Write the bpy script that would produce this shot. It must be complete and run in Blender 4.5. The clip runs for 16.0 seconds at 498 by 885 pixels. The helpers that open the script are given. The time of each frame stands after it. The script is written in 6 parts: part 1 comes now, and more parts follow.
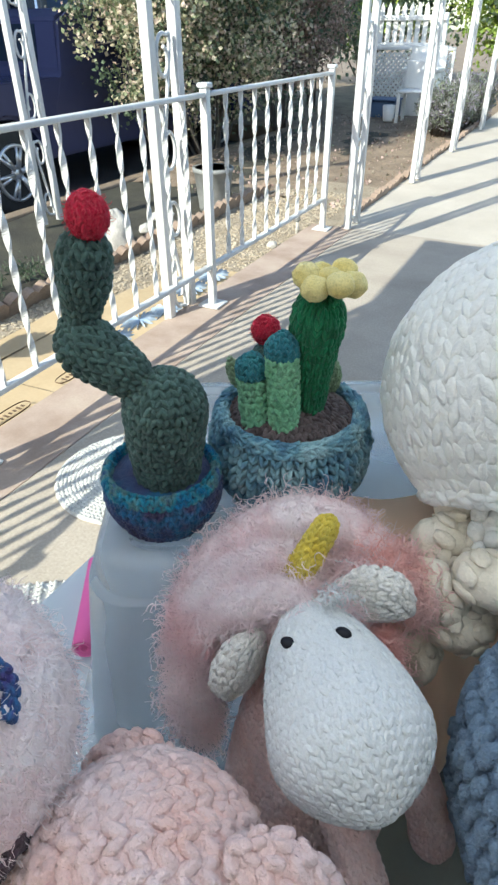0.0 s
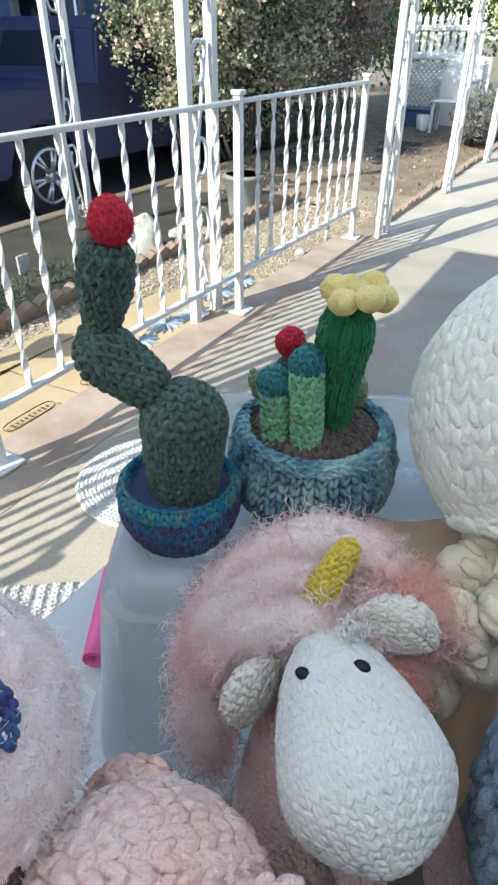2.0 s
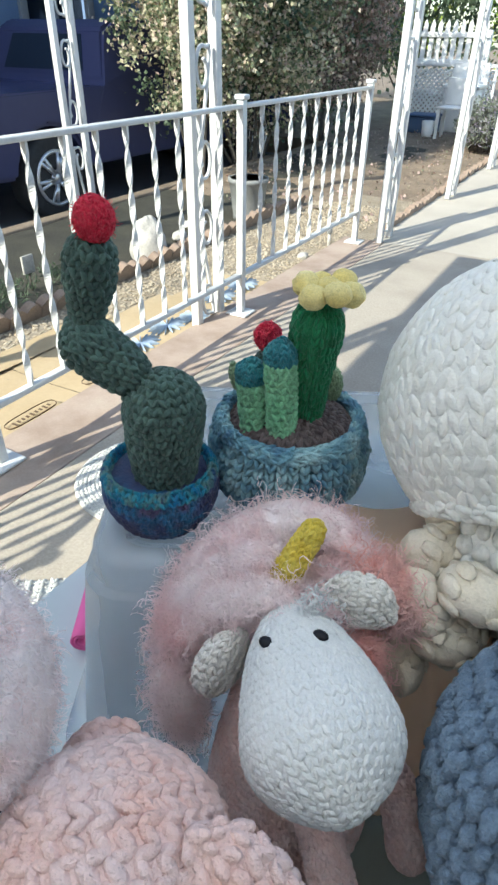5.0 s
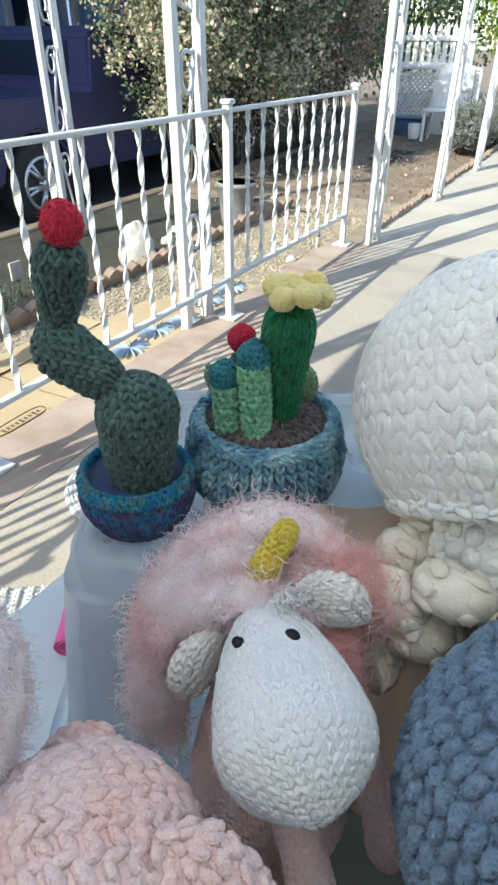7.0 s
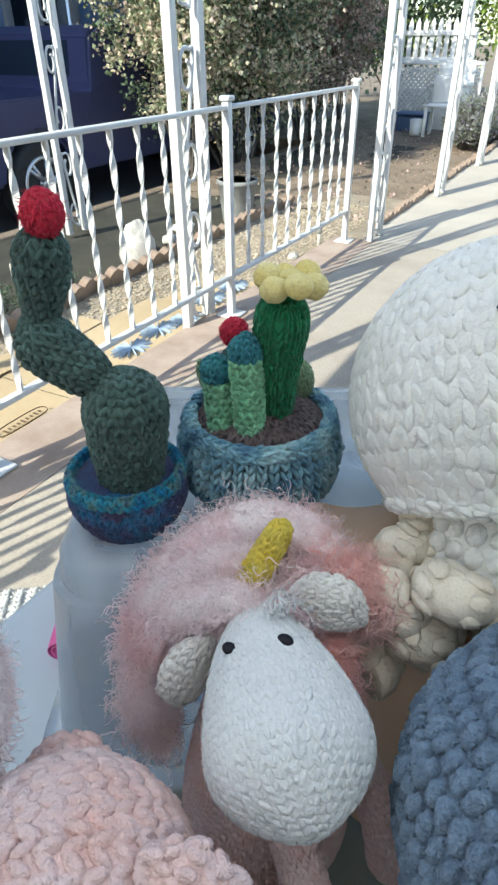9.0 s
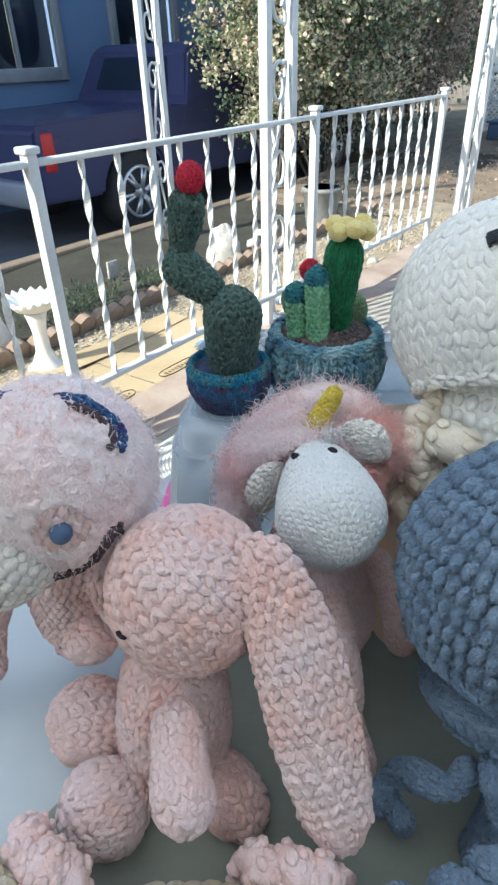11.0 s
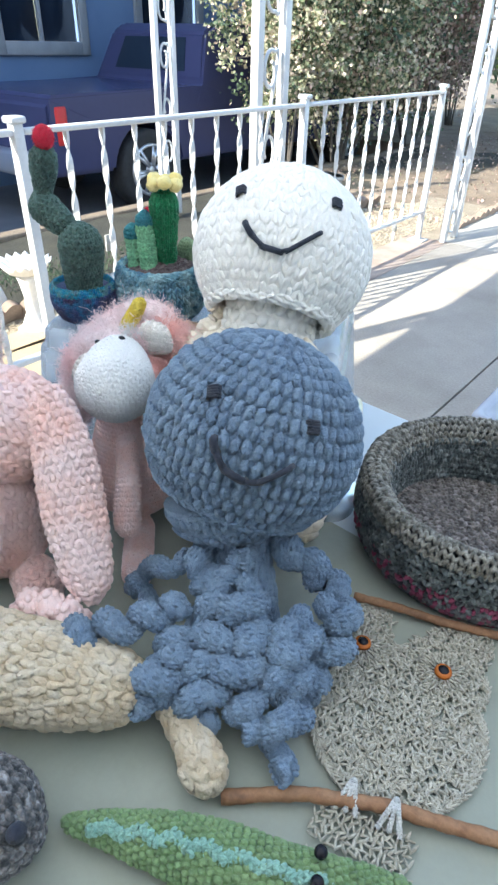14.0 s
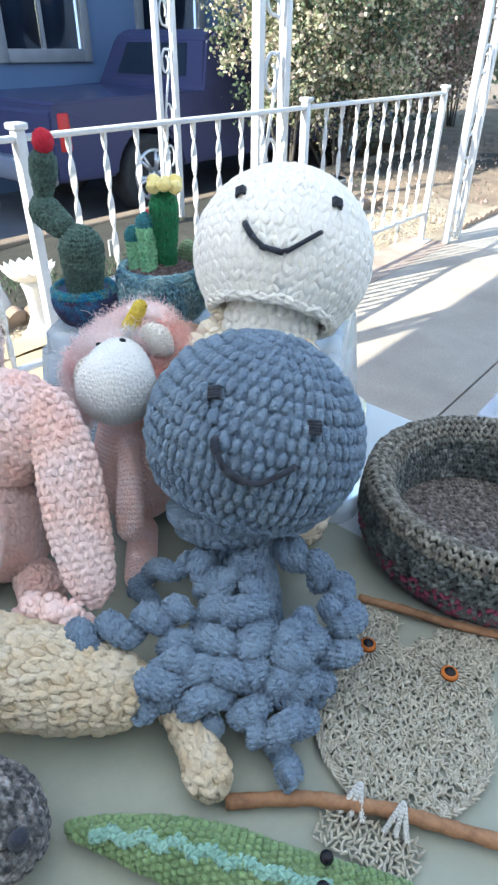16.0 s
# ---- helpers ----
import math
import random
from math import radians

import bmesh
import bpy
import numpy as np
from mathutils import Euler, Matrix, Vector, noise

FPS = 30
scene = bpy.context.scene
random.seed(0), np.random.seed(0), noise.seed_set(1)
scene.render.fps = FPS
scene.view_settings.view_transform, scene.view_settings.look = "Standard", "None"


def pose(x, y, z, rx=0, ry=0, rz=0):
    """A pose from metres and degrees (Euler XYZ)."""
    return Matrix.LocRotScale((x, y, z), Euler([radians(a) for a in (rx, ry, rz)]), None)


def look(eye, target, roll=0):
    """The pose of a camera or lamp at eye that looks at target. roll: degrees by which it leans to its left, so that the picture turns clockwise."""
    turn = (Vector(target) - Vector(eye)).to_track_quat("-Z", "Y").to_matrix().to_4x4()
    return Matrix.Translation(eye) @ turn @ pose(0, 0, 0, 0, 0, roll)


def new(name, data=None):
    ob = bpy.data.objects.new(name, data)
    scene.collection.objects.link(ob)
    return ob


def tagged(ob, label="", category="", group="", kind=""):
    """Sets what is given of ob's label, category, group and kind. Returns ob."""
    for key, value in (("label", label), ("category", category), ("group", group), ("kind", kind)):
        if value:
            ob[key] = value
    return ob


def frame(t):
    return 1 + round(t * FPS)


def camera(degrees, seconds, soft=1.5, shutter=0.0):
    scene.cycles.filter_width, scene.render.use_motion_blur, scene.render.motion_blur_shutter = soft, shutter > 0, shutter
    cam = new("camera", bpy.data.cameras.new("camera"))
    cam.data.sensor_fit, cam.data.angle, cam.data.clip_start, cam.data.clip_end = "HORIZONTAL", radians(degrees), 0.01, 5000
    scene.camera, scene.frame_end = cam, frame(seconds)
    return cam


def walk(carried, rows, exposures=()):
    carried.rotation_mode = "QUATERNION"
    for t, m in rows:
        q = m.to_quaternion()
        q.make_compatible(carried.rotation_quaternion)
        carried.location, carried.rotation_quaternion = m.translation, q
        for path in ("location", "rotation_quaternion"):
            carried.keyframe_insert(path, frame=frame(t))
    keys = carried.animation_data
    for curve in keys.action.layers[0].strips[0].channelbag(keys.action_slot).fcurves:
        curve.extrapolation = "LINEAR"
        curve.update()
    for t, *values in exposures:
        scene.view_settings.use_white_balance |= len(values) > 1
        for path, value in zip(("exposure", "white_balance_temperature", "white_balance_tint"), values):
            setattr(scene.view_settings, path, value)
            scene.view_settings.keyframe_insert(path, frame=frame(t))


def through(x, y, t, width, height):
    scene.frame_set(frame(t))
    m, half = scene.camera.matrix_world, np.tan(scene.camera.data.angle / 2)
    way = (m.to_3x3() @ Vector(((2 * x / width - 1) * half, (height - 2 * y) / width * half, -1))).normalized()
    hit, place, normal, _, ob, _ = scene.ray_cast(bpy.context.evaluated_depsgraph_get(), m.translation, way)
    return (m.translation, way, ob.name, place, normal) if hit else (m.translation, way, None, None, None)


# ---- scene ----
cam = camera(45.2, 16.0, soft=2.6)
PATH = [
    (0, (-0.042, 0.098, 1.141), (-0.785, 1.56, -0.002), -0.2),
    (0.5, (-0.042, 0.109, 1.136), (-0.811, 1.566, 0.003), -0.2),
    (1, (-0.038, 0.111, 1.137), (-0.821, 1.563, 0.006), -0.2),
    (1.5, (-0.043, 0.11, 1.138), (-0.842, 1.554, 0.009), -0.0),
    (2, (-0.047, 0.109, 1.139), (-0.86, 1.547, 0.011), 0.3),
    (2.5, (-0.052, 0.091, 1.143), (-0.873, 1.527, 0.018), 0.7),
    (3, (-0.062, 0.088, 1.145), (-0.901, 1.515, 0.023), 0.7),
    (3.5, (-0.045, 0.095, 1.142), (-0.897, 1.516, 0.021), 0.8),
    (4, (-0.032, 0.097, 1.144), (-0.875, 1.523, 0.023), 0.9),
    (4.5, (-0.028, 0.098, 1.142), (-0.858, 1.531, 0.021), 1.0),
    (7, (-0.015, 0.103, 1.142), (-0.822, 1.558, 0.033), 0.4),
    (7.5, (-0.015, 0.103, 1.14), (-0.824, 1.558, 0.03), 0.2),
    (8, (-0.014, 0.103, 1.14), (-0.825, 1.556, 0.031), 0.0),
    (8.5, (-0.012, 0.108, 1.138), (-0.827, 1.559, 0.029), -0.2),
    (9, (-0.014, 0.114, 1.135), (-0.832, 1.56, 0.022), -0.4),
    (9.5, (-0.016, 0.118, 1.142), (-0.869, 1.549, 0.035), -1.0),
    (9.7, (-0.014, 0.121, 1.138), (-0.929, 1.515, 0.033), -2.2),
    (11.8, (0.178, -0.09, 1.144), (-0.889, 1.207, 0.058), -0.2),
    (12, (0.21, -0.075, 1.136), (-0.863, 1.209, 0.04), 0.7),
    (12.5, (0.272, -0.056, 1.144), (-0.797, 1.213, 0.027), 1.8),
    (13, (0.299, -0.047, 1.154), (-0.758, 1.23, 0.034), 2.1),
    (13.5, (0.309, -0.049, 1.152), (-0.737, 1.239, 0.034), 1.7),
    (14, (0.314, -0.05, 1.152), (-0.722, 1.247, 0.035), 1.5),
    (14.5, (0.314, -0.051, 1.151), (-0.721, 1.248, 0.037), 1.3),
    (15, (0.315, -0.053, 1.152), (-0.727, 1.245, 0.043), 1.0),
    (15.5, (0.321, -0.049, 1.151), (-0.725, 1.248, 0.043), 0.8),
    (16, (0.315, -0.047, 1.149), (-0.738, 1.243, 0.041), 0.6),
]
walk(cam, [(t, look(eye, target, roll)) for t, eye, target, roll in PATH],
     exposures=[(0, 1.25, 6350, 2), (9.7, 1.25, 6350, 2), (12, 1.63, 6150, 3), (12.5, 2.10, 6180, 5), (13.2, 1.97, 6180, 5), (16, 1.92, 6180, 5)])

# ---- daylight: clear sky, a low sun from behind the porch's open side ----
SUN_DIR = Vector((-0.326 * 0.819, -0.945 * 0.819, 0.574))
world = bpy.data.worlds.new("sky")
scene.world = world
world.use_nodes = True
_nt = world.node_tree
_sky = _nt.nodes.new("ShaderNodeTexSky")
_sky.sky_type, _sky.sun_disc = "NISHITA", False
_sky.sun_elevation, _sky.sun_rotation = radians(35), radians(199)
_bg = _nt.nodes["Background"]
_bg.inputs["Strength"].default_value = 0.15
_nt.links.new(_sky.outputs["Color"], _bg.inputs["Color"])
sun = new("sun", bpy.data.lights.new("sun", "SUN"))
sun.data.energy, sun.data.angle, sun.data.color = 3.3, radians(0.5), (1.0, 0.93, 0.82)
sun.matrix_world = look(SUN_DIR * 20, (0, 0, 0))

# ---- materials ----
def nodes_of(name):
    m = bpy.data.materials.new(name)
    m.use_nodes = True
    t = m.node_tree
    return m, t, t.nodes["Principled BSDF"]


def noise_node(t, scale, detail=3.0, rough=0.6):
    co = t.nodes.new("ShaderNodeTexCoord")
    n = t.nodes.new("ShaderNodeTexNoise")
    n.inputs["Scale"].default_value = scale
    n.inputs["Detail"].default_value = detail
    n.inputs["Roughness"].default_value = rough
    t.links.new(co.outputs["Object"], n.inputs["Vector"])
    return n.outputs["Fac"]


def ramp(t, fac, stops):
    r = t.nodes.new("ShaderNodeValToRGB")
    while len(r.color_ramp.elements) < len(stops):
        r.color_ramp.elements.new(0.5)
    for e, (p, c) in zip(r.color_ramp.elements, stops):
        e.position, e.color = p, (*c, 1)
    t.links.new(fac, r.inputs["Fac"])
    return r.outputs["Color"]


def mix(t, fac, a, b, mode="MIX"):
    m = t.nodes.new("ShaderNodeMix")
    m.data_type, m.blend_type = "RGBA", mode
    for sock, val in (("Factor", fac), ("A", a), ("B", b)):
        s = [i for i in m.inputs if i.name == sock and (i.type == "RGBA" or sock == "Factor" and i.type == "VALUE")][0]
        if hasattr(val, "is_linked"):
            t.links.new(val, s)
        else:
            s.default_value = val if sock == "Factor" else (*val, 1)
    return [o for o in m.outputs if o.type == "RGBA"][0]


def bump(t, b, fac, strength, dist):
    n = t.nodes.new("ShaderNodeBump")
    n.inputs["Strength"].default_value = strength
    n.inputs["Distance"].default_value = dist
    t.links.new(fac, n.inputs["Height"])
    if b.inputs["Normal"].is_linked:
        t.links.new(b.inputs["Normal"].links[0].from_socket, n.inputs["Normal"])
    t.links.new(n.outputs["Normal"], b.inputs["Normal"])


def scaled(c, k):
    return tuple(min(1.0, x * k) for x in c)


def surface(name, stops, big=3.0, fine=60.0, rough=0.7, depth=0.002, strength=0.4, metal=0.0, speck=0.12, sheen=0.0):
    """A surface with stains at one scale and grain at another."""
    m, t, b = nodes_of(name)
    n1, n2 = noise_node(t, big, 4), noise_node(t, fine, 4)
    col = ramp(t, n1, stops)
    grain = ramp(t, n2, [(0.3, (1 - speck,) * 3), (0.7, (1.0,) * 3)])
    col = mix(t, 1.0, col, grain, "MULTIPLY")
    t.links.new(col, b.inputs["Base Color"])
    b.inputs["Roughness"].default_value = rough
    b.inputs["Metallic"].default_value = metal
    b.inputs["Sheen Weight"].default_value = sheen
    bump(t, b, n2, strength, depth)
    return m


def yarn(name, stops, big=25.0, vary=0.25, fibre=700.0, sheen=0.12, fuzz=0.0012, speck=None, low=0.76):
    """Crocheted yarn: colour changes along the strand, each stitch a little lighter or darker, fibres as fine relief."""
    big, fibre, fuzz = big / 0.72, fibre / 0.72, fuzz * 0.72
    m, t, b = nodes_of(name)
    col = ramp(t, noise_node(t, big, 2), stops)
    geo = t.nodes.new("ShaderNodeNewGeometry")
    isl = geo.outputs["Random Per Island"]
    if speck:
        col = mix(t, ramp(t, isl, [(speck[0] - 0.02, (0, 0, 0)), (speck[0], (1, 1, 1))]), col, speck[1])
    shade = ramp(t, isl, [(0.0, (1 - vary,) * 3), (1.0, (1.0,) * 3)])
    col = mix(t, 1.0, col, shade, "MULTIPLY")
    f = noise_node(t, fibre, 3, 0.7)
    col = mix(t, 1.0, col, ramp(t, f, [(0.3, (low,) * 3), (0.6, (1.0,) * 3)]), "MULTIPLY")
    t.links.new(col, b.inputs["Base Color"])
    b.inputs["Roughness"].default_value = 0.9
    b.inputs["Sheen Weight"].default_value = sheen
    b.inputs["Sheen Roughness"].default_value = 0.5
    bump(t, b, f, 0.8, fuzz)
    bump(t, b, noise_node(t, fibre * 0.33, 2, 0.6), 0.6, fuzz * 1.8)
    return m


def fluffy(m, through=0.40):
    """Lets light through thin fluffy strands."""
    t = m.node_tree
    b, out = t.nodes["Principled BSDF"], t.nodes["Material Output"]
    tr = t.nodes.new("ShaderNodeBsdfTranslucent")
    t.links.new(b.inputs["Base Color"].links[0].from_socket, tr.inputs["Color"])
    mx = t.nodes.new("ShaderNodeMixShader")
    mx.inputs["Fac"].default_value = through
    b.inputs["Sheen Weight"].default_value = 0.0
    b.inputs["Specular IOR Level"].default_value = 0.05
    t.links.new(b.outputs["BSDF"], mx.inputs[1])
    t.links.new(tr.outputs["BSDF"], mx.inputs[2])
    t.links.new(mx.outputs["Shader"], out.inputs["Surface"])
    return m


def plastic(name, col, rough=0.35, alpha=1.0, trans=0.0, scratch=0.05):
    m, t, b = nodes_of(name)
    n = noise_node(t, 14, 4)
    c = ramp(t, n, [(0.3, scaled(col, 1 - scratch)), (0.7, col)])
    t.links.new(c, b.inputs["Base Color"])
    b.inputs["Roughness"].default_value = rough
    b.inputs["Transmission Weight"].default_value = trans
    b.inputs["IOR"].default_value = 1.3
    b.inputs["Alpha"].default_value = alpha
    bump(t, b, noise_node(t, 180, 3), 0.12, 0.0006)
    return m


def leaf_mat(name, stops):
    m, t, b = nodes_of(name)
    geo = t.nodes.new("ShaderNodeNewGeometry")
    col = ramp(t, geo.outputs["Random Per Island"], stops)
    t.links.new(col, b.inputs["Base Color"])
    b.inputs["Roughness"].default_value = 0.5
    tr = t.nodes.new("ShaderNodeBsdfTranslucent")
    t.links.new(col, tr.inputs["Color"])
    mx = t.nodes.new("ShaderNodeMixShader")
    mx.inputs["Fac"].default_value = 0.35
    t.links.new(b.outputs["BSDF"], mx.inputs[1])
    t.links.new(tr.outputs["BSDF"], mx.inputs[2])
    t.links.new(mx.outputs["Shader"], t.nodes["Material Output"].inputs["Surface"])
    return m


M_CONCRETE = surface("concrete", [(0.3, (0.37, 0.32, 0.26)), (0.55, (0.46, 0.405, 0.335)), (0.75, (0.41, 0.36, 0.295))], 2.2, 110, 0.88, 0.003, 0.45, speck=0.24)
M_WALK = surface("walk_concrete", [(0.3, (0.44, 0.395, 0.33)), (0.7, (0.53, 0.485, 0.41))], 1.6, 120, 0.85, 0.002, 0.3)
M_BORDER = surface("border_concrete", [(0.3, (0.31, 0.23, 0.18)), (0.55, (0.42, 0.33, 0.27)), (0.8, (0.47, 0.39, 0.32))], 4.5, 130, 0.85, 0.002, 0.4)
M_GRAVEL = surface("gravel", [(0.3, (0.33, 0.27, 0.19)), (0.7, (0.48, 0.41, 0.31))], 5, 90, 0.95, 0.012, 0.9, speck=0.4)
M_STONE = surface("gravel_stone", [(0.3, (0.34, 0.28, 0.20)), (0.7, (0.54, 0.47, 0.36))], 9, 150, 0.9, 0.002, 0.4)
M_SOIL = surface("soil", [(0.3, (0.20, 0.15, 0.105)), (0.7, (0.32, 0.25, 0.18))], 3, 70, 0.95, 0.01, 0.8, speck=0.35)
# Very dark stops: the yard's shade is put into its ground colour.
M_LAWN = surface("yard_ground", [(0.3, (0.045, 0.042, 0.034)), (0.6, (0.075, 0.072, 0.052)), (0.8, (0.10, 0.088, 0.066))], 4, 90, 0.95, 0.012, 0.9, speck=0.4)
M_ASPHALT = surface("drive", [(0.3, (0.10, 0.108, 0.12)), (0.7, (0.15, 0.155, 0.165))], 2, 120, 0.85, 0.003, 0.4)
M_BRICK = surface("edging_brick", [(0.3, (0.27, 0.19, 0.14)), (0.7, (0.40, 0.31, 0.24))], 9, 120, 0.85, 0.003, 0.5, speck=0.25)
M_WHITE = surface("white_paint", [(0.3, (0.60, 0.61, 0.61)), (0.7, (0.70, 0.71, 0.71))], 6, 90, 0.28, 0.0008, 0.35, speck=0.10)
M_FENCE = surface("fence_paint", [(0.3, (0.72, 0.72, 0.70)), (0.7, (0.84, 0.84, 0.82))], 5, 60, 0.6, 0.001, 0.3, speck=0.1)
M_HOUSE = surface("house_stucco", [(0.3, (0.13, 0.20, 0.34)), (0.7, (0.16, 0.235, 0.38))], 1.5, 90, 0.9, 0.004, 0.5)
M_TRIM = surface("window_trim", [(0.3, (0.24, 0.25, 0.27)), (0.7, (0.31, 0.32, 0.34))], 5, 90, 0.6)
M_CARD = surface("cardboard", [(0.3, (0.44, 0.33, 0.19)), (0.7, (0.52, 0.41, 0.26))], 3, 60, 0.85, 0.001, 0.25, speck=0.08)
M_INK = surface("brown_ink", [(0.3, (0.10, 0.06, 0.035)), (0.7, (0.14, 0.09, 0.05))], 9, 90, 0.8)
M_BLUEPAT = surface("blue_print", [(0.3, (0.20, 0.30, 0.46)), (0.7, (0.40, 0.48, 0.56))], 18, 60, 0.8)
M_ROCK = surface("pale_rock", [(0.3, (0.38, 0.37, 0.34)), (0.7, (0.62, 0.60, 0.56))], 14, 90, 0.9, 0.006, 0.7, speck=0.25)
M_GREYPOT = surface("grey_pot", [(0.3, (0.20, 0.21, 0.21)), (0.7, (0.28, 0.29, 0.285))], 12, 90, 0.8)
M_ROOF = surface("patio_cover", [(0.3, (0.70, 0.68, 0.64)), (0.7, (0.78, 0.76, 0.72))], 2, 40, 0.6)
_t = M_ROOF.node_tree
_tr = _t.nodes.new("ShaderNodeBsdfTranslucent")
_tr.inputs["Color"].default_value = (0.86, 0.88, 0.90, 1)
_mx = _t.nodes.new("ShaderNodeMixShader")
_mx.inputs["Fac"].default_value = 0.60      # white sheet made translucent for fill light: passes part of the sun, scattered
_t.links.new(_t.nodes["Principled BSDF"].outputs["BSDF"], _mx.inputs[1])
_t.links.new(_tr.outputs["BSDF"], _mx.inputs[2])
_t.links.new(_mx.outputs["Shader"], _t.nodes["Material Output"].inputs["Surface"])
# for the unseen panel that cuts light over the inner porch
M_LIGHTCAP = surface("light_cap", [(0.3, (0.42, 0.42, 0.40)), (0.7, (0.50, 0.50, 0.48))], 3, 60, 0.8)
# for the unseen walls that keep light off the porch
M_BLOCKER = surface("blocker_wall", [(0.3, (0.52, 0.52, 0.50)), (0.7, (0.60, 0.60, 0.58))], 2, 60, 0.85)
M_TABLE = plastic("table_plastic", (0.56, 0.61, 0.63), 0.45)
M_SHEET = surface("table_sheet", [(0.3, (0.265, 0.285, 0.235)), (0.7, (0.325, 0.345, 0.285))], 9, 220, 0.6, 0.0006, 0.25, speck=0.05)
M_BIN = plastic("frosted_plastic", (0.84, 0.87, 0.89), 0.20, 1.0, 0.72)
M_BIN2 = plastic("clear_plastic", (0.80, 0.83, 0.90), 0.2, 1.0, 0.5)
M_PINKROLL = plastic("pink_foam", (0.82, 0.16, 0.42), 0.6)
M_METAL = plastic("table_leg_metal", (0.35, 0.36, 0.38), 0.4)
M_PEACH = fluffy(plastic("peach_satin", (0.95, 0.68, 0.48), 0.30), 0.45)
M_BARK = surface("stick_bark", [(0.3, (0.15, 0.075, 0.04)), (0.5, (0.33, 0.17, 0.085)), (0.8, (0.41, 0.24, 0.13))], 30, 260, 0.7, 0.0015, 0.5, speck=0.3)
M_BLACK = plastic("black_bead", (0.012, 0.012, 0.016), 0.25)
M_ORANGE = plastic("orange_bead", (0.46, 0.14, 0.03), 0.25)
M_GLASS = plastic("window_glass", (0.02, 0.03, 0.05), 0.06)
M_CAR = plastic("car_paint", (0.050, 0.056, 0.125), 0.24)
M_TYRE = surface("tyre", [(0.3, (0.02, 0.02, 0.021)), (0.7, (0.035, 0.035, 0.036))], 20, 90, 0.8)
M_ALLOY, _t, _b = nodes_of("alloy")
_b.inputs["Base Color"].default_value = (0.62, 0.63, 0.66, 1)
_b.inputs["Metallic"].default_value, _b.inputs["Roughness"].default_value = 0.8, 0.35
bump(_t, _b, noise_node(_t, 60), 0.1, 0.001)
M_TAIL = plastic("red_lamp", (0.55, 0.04, 0.04), 0.3)
M_BLUEC = plastic("blue_plastic", (0.09, 0.14, 0.24), 0.5)
M_BARKT = surface("branch_bark", [(0.3, (0.075, 0.065, 0.055)), (0.7, (0.13, 0.115, 0.10))], 12, 90, 0.9, 0.006, 0.7)
# The cream and pink stops also carry sunlit highlights.
M_LEAF = leaf_mat("shrub_leaves", [(0.0, (0.10, 0.14, 0.08)), (0.22, (0.21, 0.26, 0.14)), (0.42, (0.42, 0.42, 0.27)), (0.68, (0.58, 0.53, 0.38)), (1.0, (0.64, 0.49, 0.42))])
M_LEAFR = leaf_mat("reddish_leaves", [(0.0, (0.12, 0.12, 0.08)), (0.4, (0.36, 0.24, 0.20)), (0.7, (0.56, 0.42, 0.38)), (1.0, (0.26, 0.29, 0.17))])
# Own dark green; among M_LEAF it also paints the shaded clumps.
M_LEAFD = leaf_mat("dark_leaves", [(0.0, (0.05, 0.08, 0.055)), (0.5, (0.095, 0.14, 0.085)), (1.0, (0.17, 0.23, 0.14))])
M_LEAFG = leaf_mat("bright_leaves", [(0.0, (0.12, 0.20, 0.04)), (0.5, (0.26, 0.38, 0.07)), (1.0, (0.42, 0.48, 0.12))])
M_LAV = leaf_mat("lavender_leaves", [(0.0, (0.16, 0.19, 0.14)), (0.5, (0.26, 0.29, 0.23)), (1.0, (0.34, 0.30, 0.40))])
Y_CACT = yarn("dark_green_yarn", [(0.3, (0.068, 0.135, 0.115)), (0.7, (0.100, 0.180, 0.150))], 30, 0.40)
Y_GREEN = yarn("emerald_yarn", [(0.3, (0.005, 0.19, 0.07)), (0.7, (0.02, 0.265, 0.10))], 30, 0.40)
Y_LIGHTG = yarn("light_green_yarn", [(0.3, (0.22, 0.56, 0.31)), (0.7, (0.33, 0.68, 0.41))], 40, 0.30)
Y_TEAL = yarn("teal_yarn", [(0.3, (0.03, 0.20, 0.25)), (0.7, (0.05, 0.29, 0.31))], 40, 0.3)
Y_SAGE = yarn("sage_yarn", [(0.3, (0.28, 0.40, 0.22)), (0.7, (0.36, 0.48, 0.28))], 40, 0.3)
Y_RED = yarn("red_yarn", [(0.3, (0.80, 0.008, 0.05)), (0.7, (0.90, 0.02, 0.08))], 60, 0.12, fibre=900, fuzz=0.003)
Y_YELLOW = yarn("pale_yellow_yarn", [(0.3, (0.88, 0.70, 0.22)), (0.7, (0.92, 0.80, 0.38))], 40, 0.15)
Y_POTA = yarn("navy_teal_yarn", [(0.35, (0.05, 0.046, 0.13)), (0.50, (0.045, 0.085, 0.22)), (0.60, (0.02, 0.17, 0.34)), (0.70, (0.085, 0.07, 0.17))], 26, 0.4)
Y_POTARIM = yarn("turquoise_rim_yarn", [(0.35, (0.0, 0.17, 0.36)), (0.48, (0.02, 0.26, 0.36)), (0.56, (0.12, 0.27, 0.27)), (0.66, (0.02, 0.09, 0.24))], 50, 0.3)
Y_POTB = yarn("denim_yarn", [(0.35, (0.10, 0.25, 0.38)), (0.48, (0.20, 0.41, 0.50)), (0.62, (0.40, 0.62, 0.66))], 45, 0.30)
Y_SOIL = yarn("brown_yarn", [(0.3, (0.11, 0.078, 0.08)), (0.7, (0.19, 0.14, 0.135))], 40, 0.35)
Y_WHITE = yarn("white_chunky_yarn", [(0.3, (0.90, 0.88, 0.81)), (0.7, (0.93, 0.91, 0.85))], 20, 0.05, 500, low=0.93)
